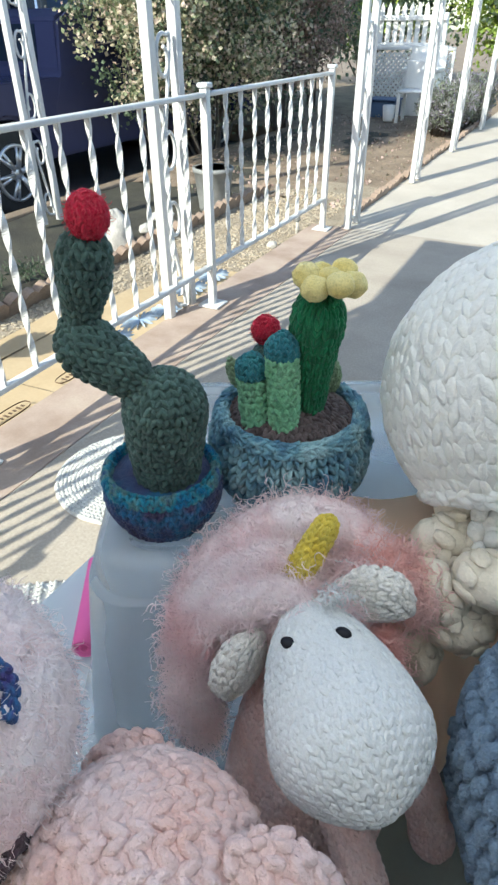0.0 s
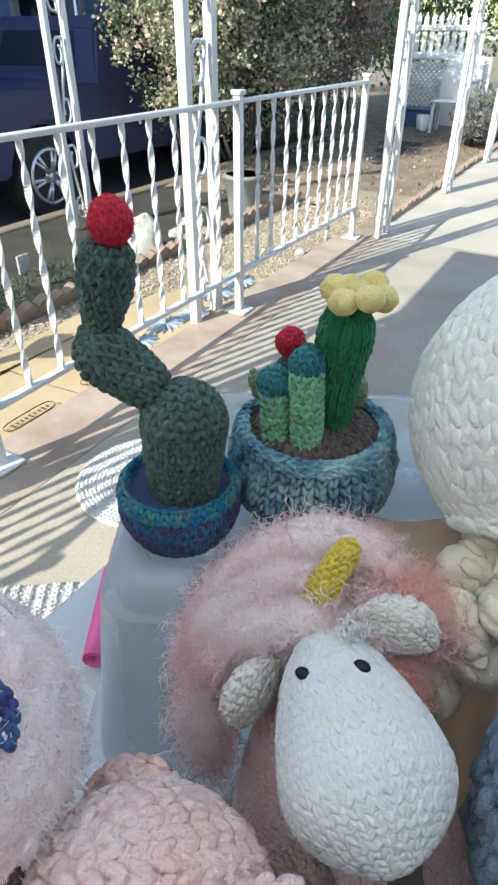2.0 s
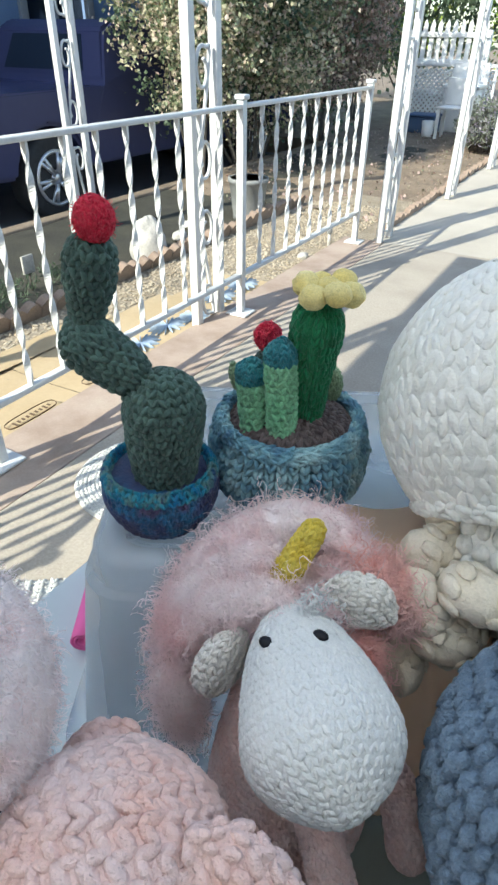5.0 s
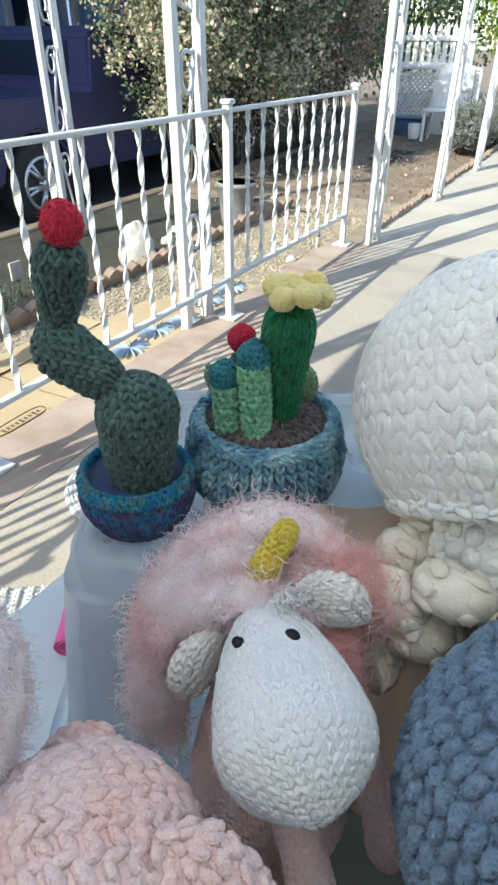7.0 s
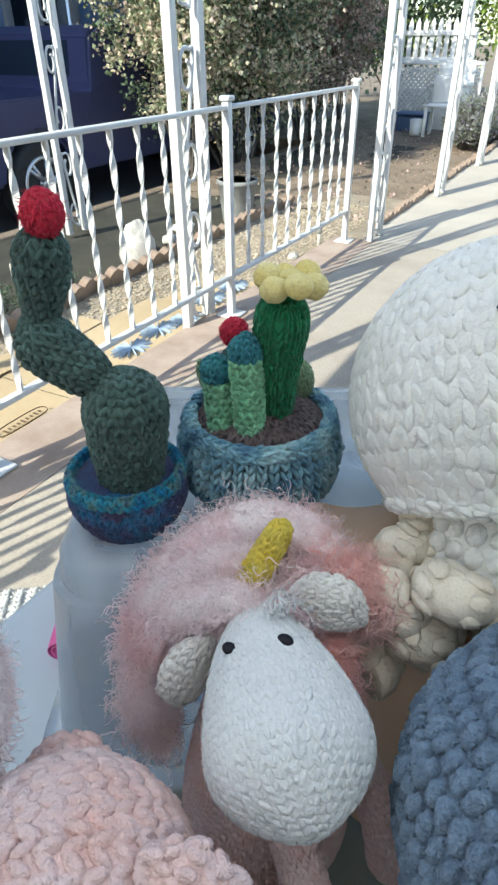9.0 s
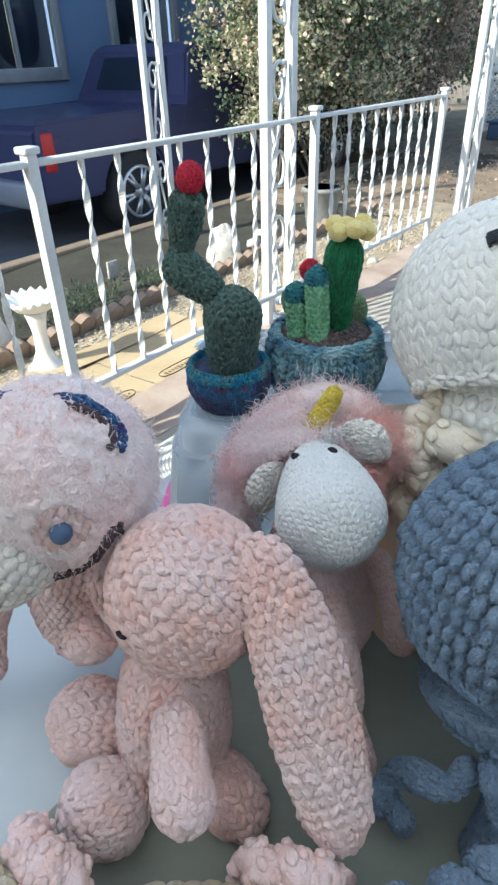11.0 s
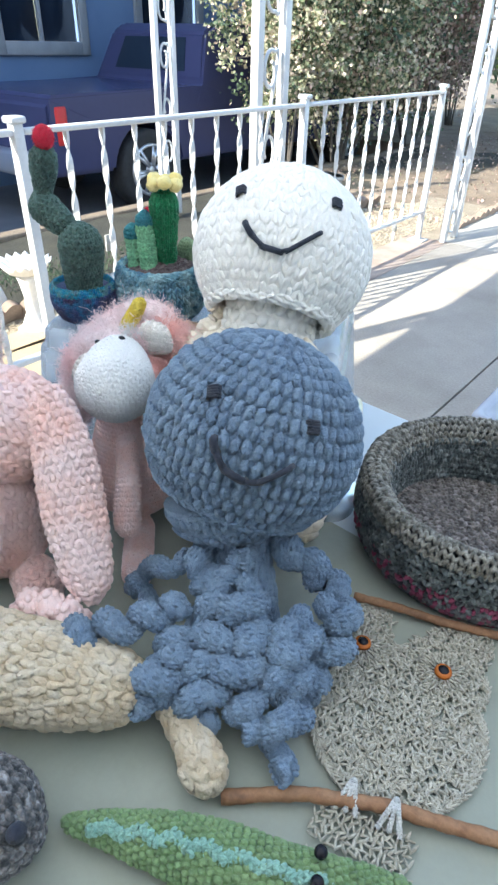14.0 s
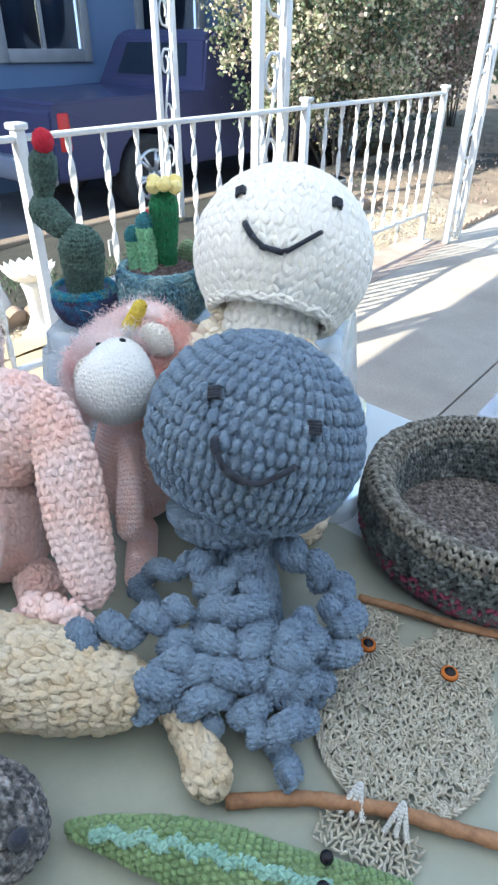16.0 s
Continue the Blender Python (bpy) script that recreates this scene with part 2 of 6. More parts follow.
# White yarn again, with warm light bounced off the satin mixed in.
Y_WHITEBOUNCE = yarn("white_chunky_yarn_bounce", [(0.3, (0.86, 0.74, 0.56)), (0.7, (0.91, 0.83, 0.69))], 20, 0.06, 500, low=0.90)
Y_BLUE = yarn("blue_chunky_yarn", [(0.3, (0.210, 0.310, 0.445)), (0.7, (0.270, 0.380, 0.510))], 20, 0.16, 620, fuzz=0.0042)
Y_MUZZ = yarn("white_yarn", [(0.3, (0.79, 0.80, 0.79)), (0.7, (0.84, 0.84, 0.82))], 20, 0.05, low=0.88)
Y_CREAM = yarn("cream_yarn", [(0.3, (0.74, 0.59, 0.39)), (0.5, (0.80, 0.68, 0.49)), (0.7, (0.83, 0.73, 0.57))], 40, 0.10, fuzz=0.003, low=0.88)
Y_EAR = yarn("ivory_yarn", [(0.3, (0.84, 0.79, 0.71)), (0.7, (0.90, 0.86, 0.80))], 30, 0.08)
Y_PINK = yarn("baby_pink_yarn", [(0.36, (0.96, 0.67, 0.61)), (0.62, (0.97, 0.76, 0.73))], 45, 0.05, fuzz=0.0018, low=0.90)
# Pink yarn; the peach end of the ramp paints in an orange sun glow.
Y_BUNNY = yarn("soft_pink_yarn_sun_glow", [(0.34, (0.98, 0.64, 0.56)), (0.50, (0.98, 0.72, 0.67)), (0.66, (0.985, 0.78, 0.75))], 14, 0.04, fuzz=0.0024, low=0.92)
Y_PINKD = yarn("peach_pink_yarn", [(0.3, (0.95, 0.62, 0.55)), (0.7, (0.96, 0.71, 0.65))], 30, 0.12)
Y_DOWN = yarn("pink_down", [(0.3, (0.98, 0.79, 0.775)), (0.6, (0.985, 0.885, 0.875))], 18, 0.0, fibre=300, low=0.95, fuzz=0.004)
Y_DOWNW = yarn("white_down", [(0.3, (0.97, 0.76, 0.74)), (0.6, (0.97, 0.86, 0.84))], 18, 0.02, fibre=300, low=0.95, fuzz=0.004)
Y_DOWNS = yarn("salmon_down", [(0.3, (0.97, 0.58, 0.50)), (0.6, (0.98, 0.72, 0.66))], 18, 0.0, fibre=300, low=0.95, fuzz=0.004)
Y_FUZZ = fluffy(yarn("fluffy_pink_yarn", [(0.3, (0.98, 0.76, 0.755)), (0.5, (0.98, 0.84, 0.835)), (0.7, (0.99, 0.905, 0.90))], 18, 0.0, fibre=420, low=0.95, fuzz=0.001), 0.5)
Y_FUZZW = fluffy(yarn("fluffy_white_yarn", [(0.3, (0.98, 0.80, 0.79)), (0.6, (0.99, 0.90, 0.89))], 14, 0.0, fibre=420, low=0.95, fuzz=0.001), 0.5)
Y_SALMON = fluffy(yarn("salmon_yarn", [(0.3, (0.97, 0.62, 0.56)), (0.7, (0.98, 0.75, 0.71))], 18, 0.0, fibre=420, low=0.95, fuzz=0.001), 0.5)
Y_HORN = yarn("yellow_yarn", [(0.3, (0.82, 0.60, 0.06)), (0.7, (0.88, 0.72, 0.14))], 60, 0.2)
Y_SMILE = yarn("brown_purple_yarn", [(0.4, (0.07, 0.045, 0.05)), (0.6, (0.12, 0.07, 0.09))], 60, 0.3)
Y_BAND = yarn("blue_purple_yarn", [(0.4, (0.06, 0.05, 0.22)), (0.6, (0.04, 0.16, 0.36))], 90, 0.3)
Y_GREY = yarn("grey_tweed_yarn", [(0.36, (0.05, 0.055, 0.06)), (0.48, (0.15, 0.155, 0.16)), (0.56, (0.26, 0.235, 0.22)), (0.64, (0.42, 0.43, 0.44))], 140, 0.5)
Y_CROC = yarn("leaf_green_yarn", [(0.3, (0.19, 0.315, 0.135)), (0.7, (0.275, 0.405, 0.19))], 30, 0.25)
Y_MINT = yarn("mint_yarn", [(0.3, (0.25, 0.47, 0.38)), (0.7, (0.35, 0.58, 0.48))], 50, 0.2)
Y_OWL = yarn("oatmeal_yarn", [(0.35, (0.42, 0.39, 0.31)), (0.5, (0.55, 0.52, 0.42)), (0.65, (0.64, 0.61, 0.51))], 150, 0.22)
Y_BED = yarn("grey_green_yarn", [(0.35, (0.06, 0.075, 0.075)), (0.5, (0.13, 0.155, 0.155)), (0.65, (0.30, 0.32, 0.31))], 90, 0.5)
Y_BEDIN = yarn("brown_grey_yarn", [(0.35, (0.09, 0.075, 0.065)), (0.5, (0.19, 0.165, 0.15)), (0.65, (0.33, 0.29, 0.27))], 110, 0.4)
Y_BEDRIM = yarn("taupe_yarn", [(0.35, (0.13, 0.125, 0.105)), (0.5, (0.26, 0.245, 0.205)), (0.65, (0.42, 0.405, 0.35))], 110, 0.35)
Y_BEDLOW = yarn("grey_berry_yarn", [(0.35, (0.07, 0.06, 0.075)), (0.52, (0.15, 0.16, 0.17)), (0.65, (0.26, 0.27, 0.28))], 70, 0.45, speck=(0.68, (0.29, 0.055, 0.115)))
Y_DOILY = yarn("white_cotton", [(0.3, (0.62, 0.62, 0.59)), (0.7, (0.72, 0.72, 0.69))], 20, 0.15)
Y_THREAD = yarn("slate_thread", [(0.3, (0.018, 0.024, 0.040)), (0.7, (0.030, 0.038, 0.060))], 60, 0.2)


# ---- building blocks ----
# The toys are laid out in the table's own frame, which has its own unit and a small turn.
TABLE_FRAME = pose(-0.0788, 0.0719, 0.3050, 0, 0, -3.0) @ Matrix.Scale(0.715, 4)
LAID = [Matrix.Identity(4)]


def shifted(x, y, z=0.0):
    """Lays out the next toy a little aside, in the table's frame."""
    LAID[0] = TABLE_FRAME @ Matrix.Translation((x, y, z))


def laid(p):
    return LAID[0] @ Vector(p)


class Mesh:
    """Gathers vertices and faces (as rows of equal length) and turns them into one mesh."""

    def __init__(self):
        self.v, self.f, self.n = [], [], 0
        self.yarn = None      # the stitches on this form

    def add(self, verts, faces):
        verts = np.asarray(verts, dtype=np.float64).reshape(-1, 3)
        self.v.append(verts)
        for k in (3, 4):
            fk = [f for f in faces if len(f) == k] if not isinstance(faces, np.ndarray) else (faces if faces.shape[1] == k else [])
            if len(fk):
                self.f.append(np.asarray(fk, dtype=np.int64) + self.n)
        self.n += len(verts)
        return self

    def box(self, x0, y0, z0, x1, y1, z1, m=None):
        v = np.array([(x, y, z) for z in (z0, z1) for x, y in ((x0, y0), (x1, y0), (x1, y1), (x0, y1))], dtype=float)
        if m is not None:
            v = np.array([m @ Vector(p) for p in v])
        return self.add(v, np.array([(0, 3, 2, 1), (4, 5, 6, 7), (0, 1, 5, 4), (1, 2, 6, 5), (2, 3, 7, 6), (3, 0, 4, 7)]))

    def tube(self, pts, radii, seg=8, squash=1.0, up=(0, 0, 1), caps=True):
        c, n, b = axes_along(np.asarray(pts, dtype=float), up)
        r = np.broadcast_to(np.asarray(radii, dtype=float), (len(c),))
        a = np.arange(seg) * 2 * np.pi / seg
        v = c[:, None] + r[:, None, None] * (np.cos(a)[None, :, None] * n[:, None] + squash * np.sin(a)[None, :, None] * b[:, None])
        i, j = np.meshgrid(np.arange(len(c) - 1), np.arange(seg), indexing="ij")
        k = (j + 1) % seg
        f = np.stack([i * seg + j, i * seg + k, (i + 1) * seg + k, (i + 1) * seg + j], -1).reshape(-1, 4)
        base = self.n
        self.add(v, f)
        if caps:
            for row, flip in ((0, True), (len(c) - 1, False)):
                mid = self.n
                self.v.append(c[row][None])
                self.n += 1
                tri = [(base + row * seg + (q + 1) % seg, base + row * seg + q, mid) if flip else (base + row * seg + q, base + row * seg + (q + 1) % seg, mid) for q in range(seg)]
                self.f.append(np.array(tri))
        return self

    def ball(self, c, r, seg=16, rings=10, m=None):
        r = np.broadcast_to(np.asarray(r, dtype=float), (3,))
        v, f = unit_ball(seg, rings)
        v = v * r
        if m is not None:
            v = v @ np.array(m.to_3x3()).T
        v = v + np.asarray(c, dtype=float)
        base = self.n
        self.v.append(v)
        self.n += len(v)
        self.f += [q + base for q in f]
        return self

    def make(self, name, material, smooth=True):
        me = bpy.data.meshes.new(name)
        v = np.concatenate(self.v) @ np.array(LAID[0].to_3x3()).T + np.array(LAID[0].translation)
        me.vertices.add(len(v))
        me.vertices.foreach_set("co", v.astype(np.float32).ravel())
        total = sum(f.size for f in self.f)
        sizes = np.concatenate([np.full(len(f), f.shape[1]) for f in self.f])
        me.loops.add(total)
        me.loops.foreach_set("vertex_index", np.concatenate([f.ravel() for f in self.f]).astype(np.int32))
        me.polygons.add(len(sizes))
        me.polygons.foreach_set("loop_start", np.concatenate([[0], np.cumsum(sizes)[:-1]]).astype(np.int32))
        me.polygons.foreach_set("use_smooth", np.full(len(sizes), smooth))
        me.update(calc_edges=True)
        me.validate()
        me.materials.append(material)
        return me


def unit_ball(seg, rings):
    v = [(0, 0, -1)]
    for i in range(1, rings):
        p = -math.pi / 2 + math.pi * i / rings
        v += [(math.cos(p) * math.cos(2 * math.pi * j / seg), math.cos(p) * math.sin(2 * math.pi * j / seg), math.sin(p)) for j in range(seg)]
    v.append((0, 0, 1))
    q = [(1 + i * seg + j, 1 + i * seg + (j + 1) % seg, 1 + (i + 1) * seg + (j + 1) % seg, 1 + (i + 1) * seg + j) for i in range(rings - 2) for j in range(seg)]
    t = [(0, 1 + (j + 1) % seg, 1 + j) for j in range(seg)]
    top = 1 + (rings - 2) * seg
    t += [(top + j, top + (j + 1) % seg, len(v) - 1) for j in range(seg)]
    return np.array(v), [np.array(q), np.array(t)]


def unit(a):
    return a / np.maximum(np.linalg.norm(a, axis=-1, keepdims=True), 1e-9)


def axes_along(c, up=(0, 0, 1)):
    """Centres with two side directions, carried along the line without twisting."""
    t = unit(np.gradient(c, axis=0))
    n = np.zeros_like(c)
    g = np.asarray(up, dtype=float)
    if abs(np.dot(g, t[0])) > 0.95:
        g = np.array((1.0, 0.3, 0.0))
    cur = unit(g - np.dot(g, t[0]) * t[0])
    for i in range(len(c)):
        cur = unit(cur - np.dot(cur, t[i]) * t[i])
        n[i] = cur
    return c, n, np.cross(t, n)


def spline(pts, count):
    """A smooth line through the points (each row may hold radii too)."""
    p = np.asarray(pts, dtype=float)
    p = np.vstack([2 * p[0] - p[1], p, 2 * p[-1] - p[-2]])
    u = np.linspace(0, len(pts) - 1, count)
    i = np.minimum(u.astype(int), len(pts) - 2)
    f = (u - i)[:, None]
    a, b, c, d = p[i], p[i + 1], p[i + 2], p[i + 3]
    return 0.5 * (2 * b + (c - a) * f + (2 * a - 5 * b + 4 * c - d) * f ** 2 + (3 * b - a - 3 * c + d) * f ** 3)


LOBE_V, LOBE_F = unit_ball(6, 5)
LUMP_V, LUMP_F = unit_ball(10, 8)        # a plump, uneven tuft of chenille yarn
LUMP_V = LUMP_V * np.array([1 + 0.30 * noise.noise(Vector(p) * 2.9 + Vector((3, 1, 7))) + 0.12 * noise.noise(Vector(p) * 6.1) for p in LUMP_V])[:, None]


def stitches(mesh, p, side, along, w, h, depth, tilt=0.45, rng=None, single=False, grip=(0.24, 0.31)):
    """Lays a crochet stitch, two yarn lobes that meet in a V, at each point p of a surface."""
    rng = rng or np.random.default_rng(1)
    mesh.yarn = mesh.yarn or Mesh()
    mesh = mesh.yarn
    p, side, along = (np.asarray(a, dtype=float) for a in (p, side, along))
    out = unit(np.cross(side, along))
    for s in ((0,) if single else (-1, 1)):
        n = len(p)
        a = unit(along + (tilt if single else s * tilt) * side + rng.normal(0, 0.16, (n, 1)) * side + rng.normal(0, 0.06, (n, 1)) * out)
        b = unit(np.cross(out, a))
        k = rng.uniform(0.84, 1.14, (n, 1, 1))
        V, F = (LUMP_V, LUMP_F) if single == "bead" else (LOBE_V, LOBE_F)
        wide, long = {False: (grip[1], 0.70), "row": (0.78, 0.54), "oval": (0.46, 0.60), "bead": (0.43, 0.58)}.get(single, (0.50, 0.70))
        v = (V[None, :, 0:1] * b[:, None] * (w * wide) + V[None, :, 1:2] * out[:, None] * depth + V[None, :, 2:3] * a[:, None] * (h * long)) * k
        v = v + (p + s * side * w * grip[0] + out * rng.normal(0, depth * 0.12, (n, 1)))[:, None]
        base = mesh.n
        mesh.v.append(v.reshape(-1, 3))
        m = len(V)
        for q in F:
            mesh.f.append((q[None] + (base + np.arange(n) * m)[:, None, None]).reshape(-1, q.shape[1]))
        mesh.n += n * m


def crochet(mesh, rows, w, h, up=(0, 0, 1), depth=None, round_ends=(True, True), tilt=0.45, count=140, squash=1.0, seed=1, core=True, ribs=False, puff=False, caps=True, cols=0):
    """A stuffed crocheted form along a line: rows of (x, y, z, radius), worked in rounds of stitches."""
    d = spline(rows, count)
    c, r = d[:, :3], np.maximum(d[:, 3], 0.0005)
    s = np.concatenate([[0], np.cumsum(np.linalg.norm(np.diff(c, axis=0), axis=1))])
    for end, on in zip((0, -1), round_ends):
        if on:
            dist = s if end == 0 else s[-1] - s
            e = max(r[np.argmin(abs(dist - r.max() * 0.7))], 1e-4)
            r = np.where(dist < e, r * np.sqrt(np.clip(1 - (1 - dist / e) ** 2, 0.0004, 1)), r)
    return crochet_line(mesh, c, r, w, h, up, depth, tilt, squash, seed, core, ribs, puff, caps, cols)


def crochet_line(mesh, c, r, w, h, up=(0, 0, 1), depth=None, tilt=0.45, squash=1.0, seed=1, core=True, ribs=False, puff=False, caps=True, cols=0):
    rng = np.random.default_rng(seed)
    depth = depth or min(w, h) * 0.38
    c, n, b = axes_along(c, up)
    r = np.maximum(r - depth * 0.75, 0.0004)
    arc = np.concatenate([[0], np.cumsum(np.hypot(np.linalg.norm(np.diff(c, axis=0), axis=1), np.diff(r)))])
    if core:
        mesh.tube(c, np.maximum(r + depth * (0.14 if core is True else core), 0.0003), 28, squash, up, caps)
    pts, side, along = [], [], []
    t = unit(np.gradient(c, axis=0))
    dr = np.gradient(r, arc + np.arange(len(arc)) * 1e-9)
    for i, q in enumerate(np.arange(h * 0.5, arc[-1], h)):
        at = lambda a: np.array([np.interp(q, arc, a[:, k]) for k in range(3)])
        cc, nn, bb, tt = at(c), unit(at(n)), unit(at(b)), unit(at(t))
        rr, slope = np.interp(q, arc, r), np.clip(np.interp(q, arc, dr), -0.99, 0.99)
        m = cols or max(4, round(2 * math.pi * rr * (1 + squash) / 2 / w))
        a = (np.arange(m) + (0.0 if ribs else 0.5 * (i % 2)) + 0.13 * i * (not ribs)) * 2 * math.pi / m + rng.normal(0, 0.12 / m, m)
        rad = np.cos(a)[:, None] * nn + squash * np.sin(a)[:, None] * bb
        tang = unit(-np.sin(a)[:, None] * nn + squash * np.cos(a)[:, None] * bb)
        al = unit(tt * math.sqrt(1 - slope ** 2) + unit(rad) * slope)
        pts.append(cc + rr * rad)
        side.append(tang)
        along.append(al)
    if pts:
        stitches(mesh, np.concatenate(pts), np.concatenate(side), np.concatenate(along), w, h, depth, tilt, rng, puff, (0.19, 0.25) if cols else (0.24, 0.31))
    return mesh


def globe(mesh, c, r, w, h, axis=(0, 0, 1), depth=None, stretch=1.0, seed=1, flat=0.0, tilt=0.45, puff=False, caps=True, core=True):
    """A crocheted ball; stretch along its axis, flat: how much of its lower end is cut off."""
    p = np.linspace(-math.pi / 2 + flat, math.pi / 2, 60)
    ax = unit(np.asarray(axis, dtype=float))
    line = np.asarray(c, dtype=float) + np.sin(p)[:, None] * ax * r * stretch
    return crochet_line(mesh, line, np.maximum(np.cos(p) * r, 0.0004), w, h, (1, 0.2, 0.1), depth, tilt, 1.0, seed, core, False, puff, caps)


def thing(name, at, label, category, group="", kind=""):
    e = new(name)
    e.empty_display_size = 0.05
    e.location = laid(at)
    return tagged(e, label, category, group, kind)


def part(name, mesh, material, parent, label="", smooth=True, kind=""):
    yarn_mesh, mesh.yarn = mesh.yarn, None
    if not mesh.n:
        mesh, yarn_mesh, kind = yarn_mesh, None, "stuff"
    ob = new(name, mesh.make(name, material, smooth))
    shift = parent.location if parent.parent is None else Vector((0, 0, 0))
    ob.parent = parent
    ob.matrix_parent_inverse = Matrix.Translation(-shift)
    if yarn_mesh is not None:
        part("stitches", yarn_mesh, material, ob, kind="stuff")
    return tagged(ob, label, kind=kind)


def solid(name, mesh, material, label, category, group="", kind="", smooth=False):
    return tagged(new(name, mesh.make(name, material, smooth)), label, category, group, kind)


def round_box(x0, y0, z0, x1, y1, z1, r, m=None, segments=2):
    """A box with rounded edges, as a Mesh."""
    bm = bmesh.new()
    bmesh.ops.create_cube(bm, size=1.0)
    for v in bm.verts:
        v.co = Vector((x0 + (v.co.x + 0.5) * (x1 - x0), y0 + (v.co.y + 0.5) * (y1 - y0), z0 + (v.co.z + 0.5) * (z1 - z0)))
    bmesh.ops.bevel(bm, geom=list(bm.edges), offset=r, segments=segments, affect="EDGES", profile=0.5)
    return from_bm(bm, m)


def from_bm(bm, m=None):
    if m is not None:
        bm.transform(m)
    bmesh.ops.triangulate(bm, faces=[f for f in bm.faces if len(f.verts) > 4])
    bm.verts.index_update()
    out = Mesh()
    out.v.append(np.array([v.co[:] for v in bm.verts]))
    out.n = len(bm.verts)
    for k in (3, 4):
        fs = [[v.index for v in f.verts] for f in bm.faces if len(f.verts) == k]
        if fs:
            out.f.append(np.array(fs))
    bm.free()
    return out


# ---- ground and porch ----
RX = -1.488          # line of the railing
GROUND = -0.04


def grid_sheet(x0, y0, x1, y1, nx, ny, z):
    gx, gy = np.meshgrid(np.linspace(x0, x1, nx + 1), np.linspace(y0, y1, ny + 1))
    v = np.stack([gx, gy, z(gx, gy)], -1).reshape(-1, 3)
    i, j = np.meshgrid(np.arange(ny), np.arange(nx), indexing="ij")
    k = i * (nx + 1) + j
    return Mesh().add(v, np.stack([k, k + 1, k + nx + 2, k + nx + 1], -1).reshape(-1, 4))


def roll(x, y, a, k):
    return a * (np.sin(x * k + 1.3 * y) + np.sin(1.7 * y * k - x * 2.1) * 0.6)


# one ground sheet to the horizon, dropping to the drive beside the neighbour's house
solid("ground", grid_sheet(-300, -300, 300, 300, 60, 60, lambda x, y: np.full_like(x, -0.42)), M_SOIL, "dry brown earth reaching to the horizon", "ground", kind="structure")
solid("drive", Mesh().box(-6.5, -12, -0.5, -3.75, 9.2, -0.30), M_ASPHALT, "shaded grey asphalt drive beside the blue house", "drive", kind="structure")
solid("yard", grid_sheet(-3.75, -8, -2.38, 9.0, 40, 200, lambda x, y: GROUND - 0.02 + roll(x, y, 0.008, 6)), M_LAWN, "patchy yard behind the edging, its shade put into a dark colour", "yard", kind="structure")
solid("yard_kerb", round_box(-3.85, -8, -0.40, -3.72, 9.0, -0.03, 0.02), M_SOIL, "low soil-brown kerb between yard and drive", "kerb", kind="structure")
solid("gravel_bed", grid_sheet(-2.40, -8, -1.41, 5.7, 44, 420, lambda x, y: GROUND - 0.005 + roll(x, y, 0.005, 9)), M_GRAVEL, "pale gravel bed between porch and brick edging", "gravel", kind="structure")
solid("soil_bed", grid_sheet(-3.75, 4.95, -1.41, 14, 50, 200, lambda x, y: GROUND - 0.012 + roll(x, y, 0.012, 5) + 0.006 * np.sin(31 * x) * np.sin(27 * y)), M_SOIL, "brown bare soil bed beside the walkway", "soil", kind="structure")
solid("back_yard", Mesh().box(-14, 9.0, -0.4, 12, 40, -0.07), M_SOIL, "bare brown earth at the back", "ground", kind="structure")
solid("floor", Mesh().box(-1.30, -6, -0.25, -0.356, 4.165, 0.0).box(-0.347, -6, -0.25, 2.6, 4.165, 0.0), M_CONCRETE, "smooth grey concrete porch floor with a straight joint", "floor", kind="structure")
solid("porch_border", Mesh().box(-1.60, -6, -0.25, -1.306, 4.165, -0.002), M_BORDER, "worn reddish-brown painted concrete border of the porch", "porch edge", kind="structure")
solid("walkway", Mesh().box(-1.40, 4.175, -0.25, 4.0, 20, -0.004), M_WALK, "pale sunlit concrete walkway", "walkway", kind="structure")
# Unseen cover: its edge follows the floor's shade; the translucence adds fill light.
solid("porch_roof", grid_sheet(-1.89, -1.3, 2.6, 0.95, 4, 4, lambda x, y: 2.35 + 0 * x), M_ROOF, "unseen white porch cover, made translucent to fill the shade", "roof", kind="structure")
# Unseen, added to hold back light from above and behind.
solid("unseen_light_cap", Mesh().box(-1.83, -3.6, 2.345, 2.6, -1.3, 2.42), M_LIGHTCAP, "unseen opaque panel added to dim light over the inner porch", "ceiling", kind="structure")
# Unseen side wall, added to block light from the right.
solid("unseen_blocker_east", Mesh().box(2.6, -3.8, -0.3, 2.8, 6.0, 2.6), M_BLOCKER, "unseen pale wall added beside the porch to block light", "wall", kind="structure")


# Unseen back wall, added so the low sun misses the table.
solid("unseen_blocker_south", Mesh().box(-0.9, -3.8, -0.3, 2.6, -3.6, 2.34), M_BLOCKER, "unseen pale wall added behind the porch to block the sun", "wall", kind="structure")


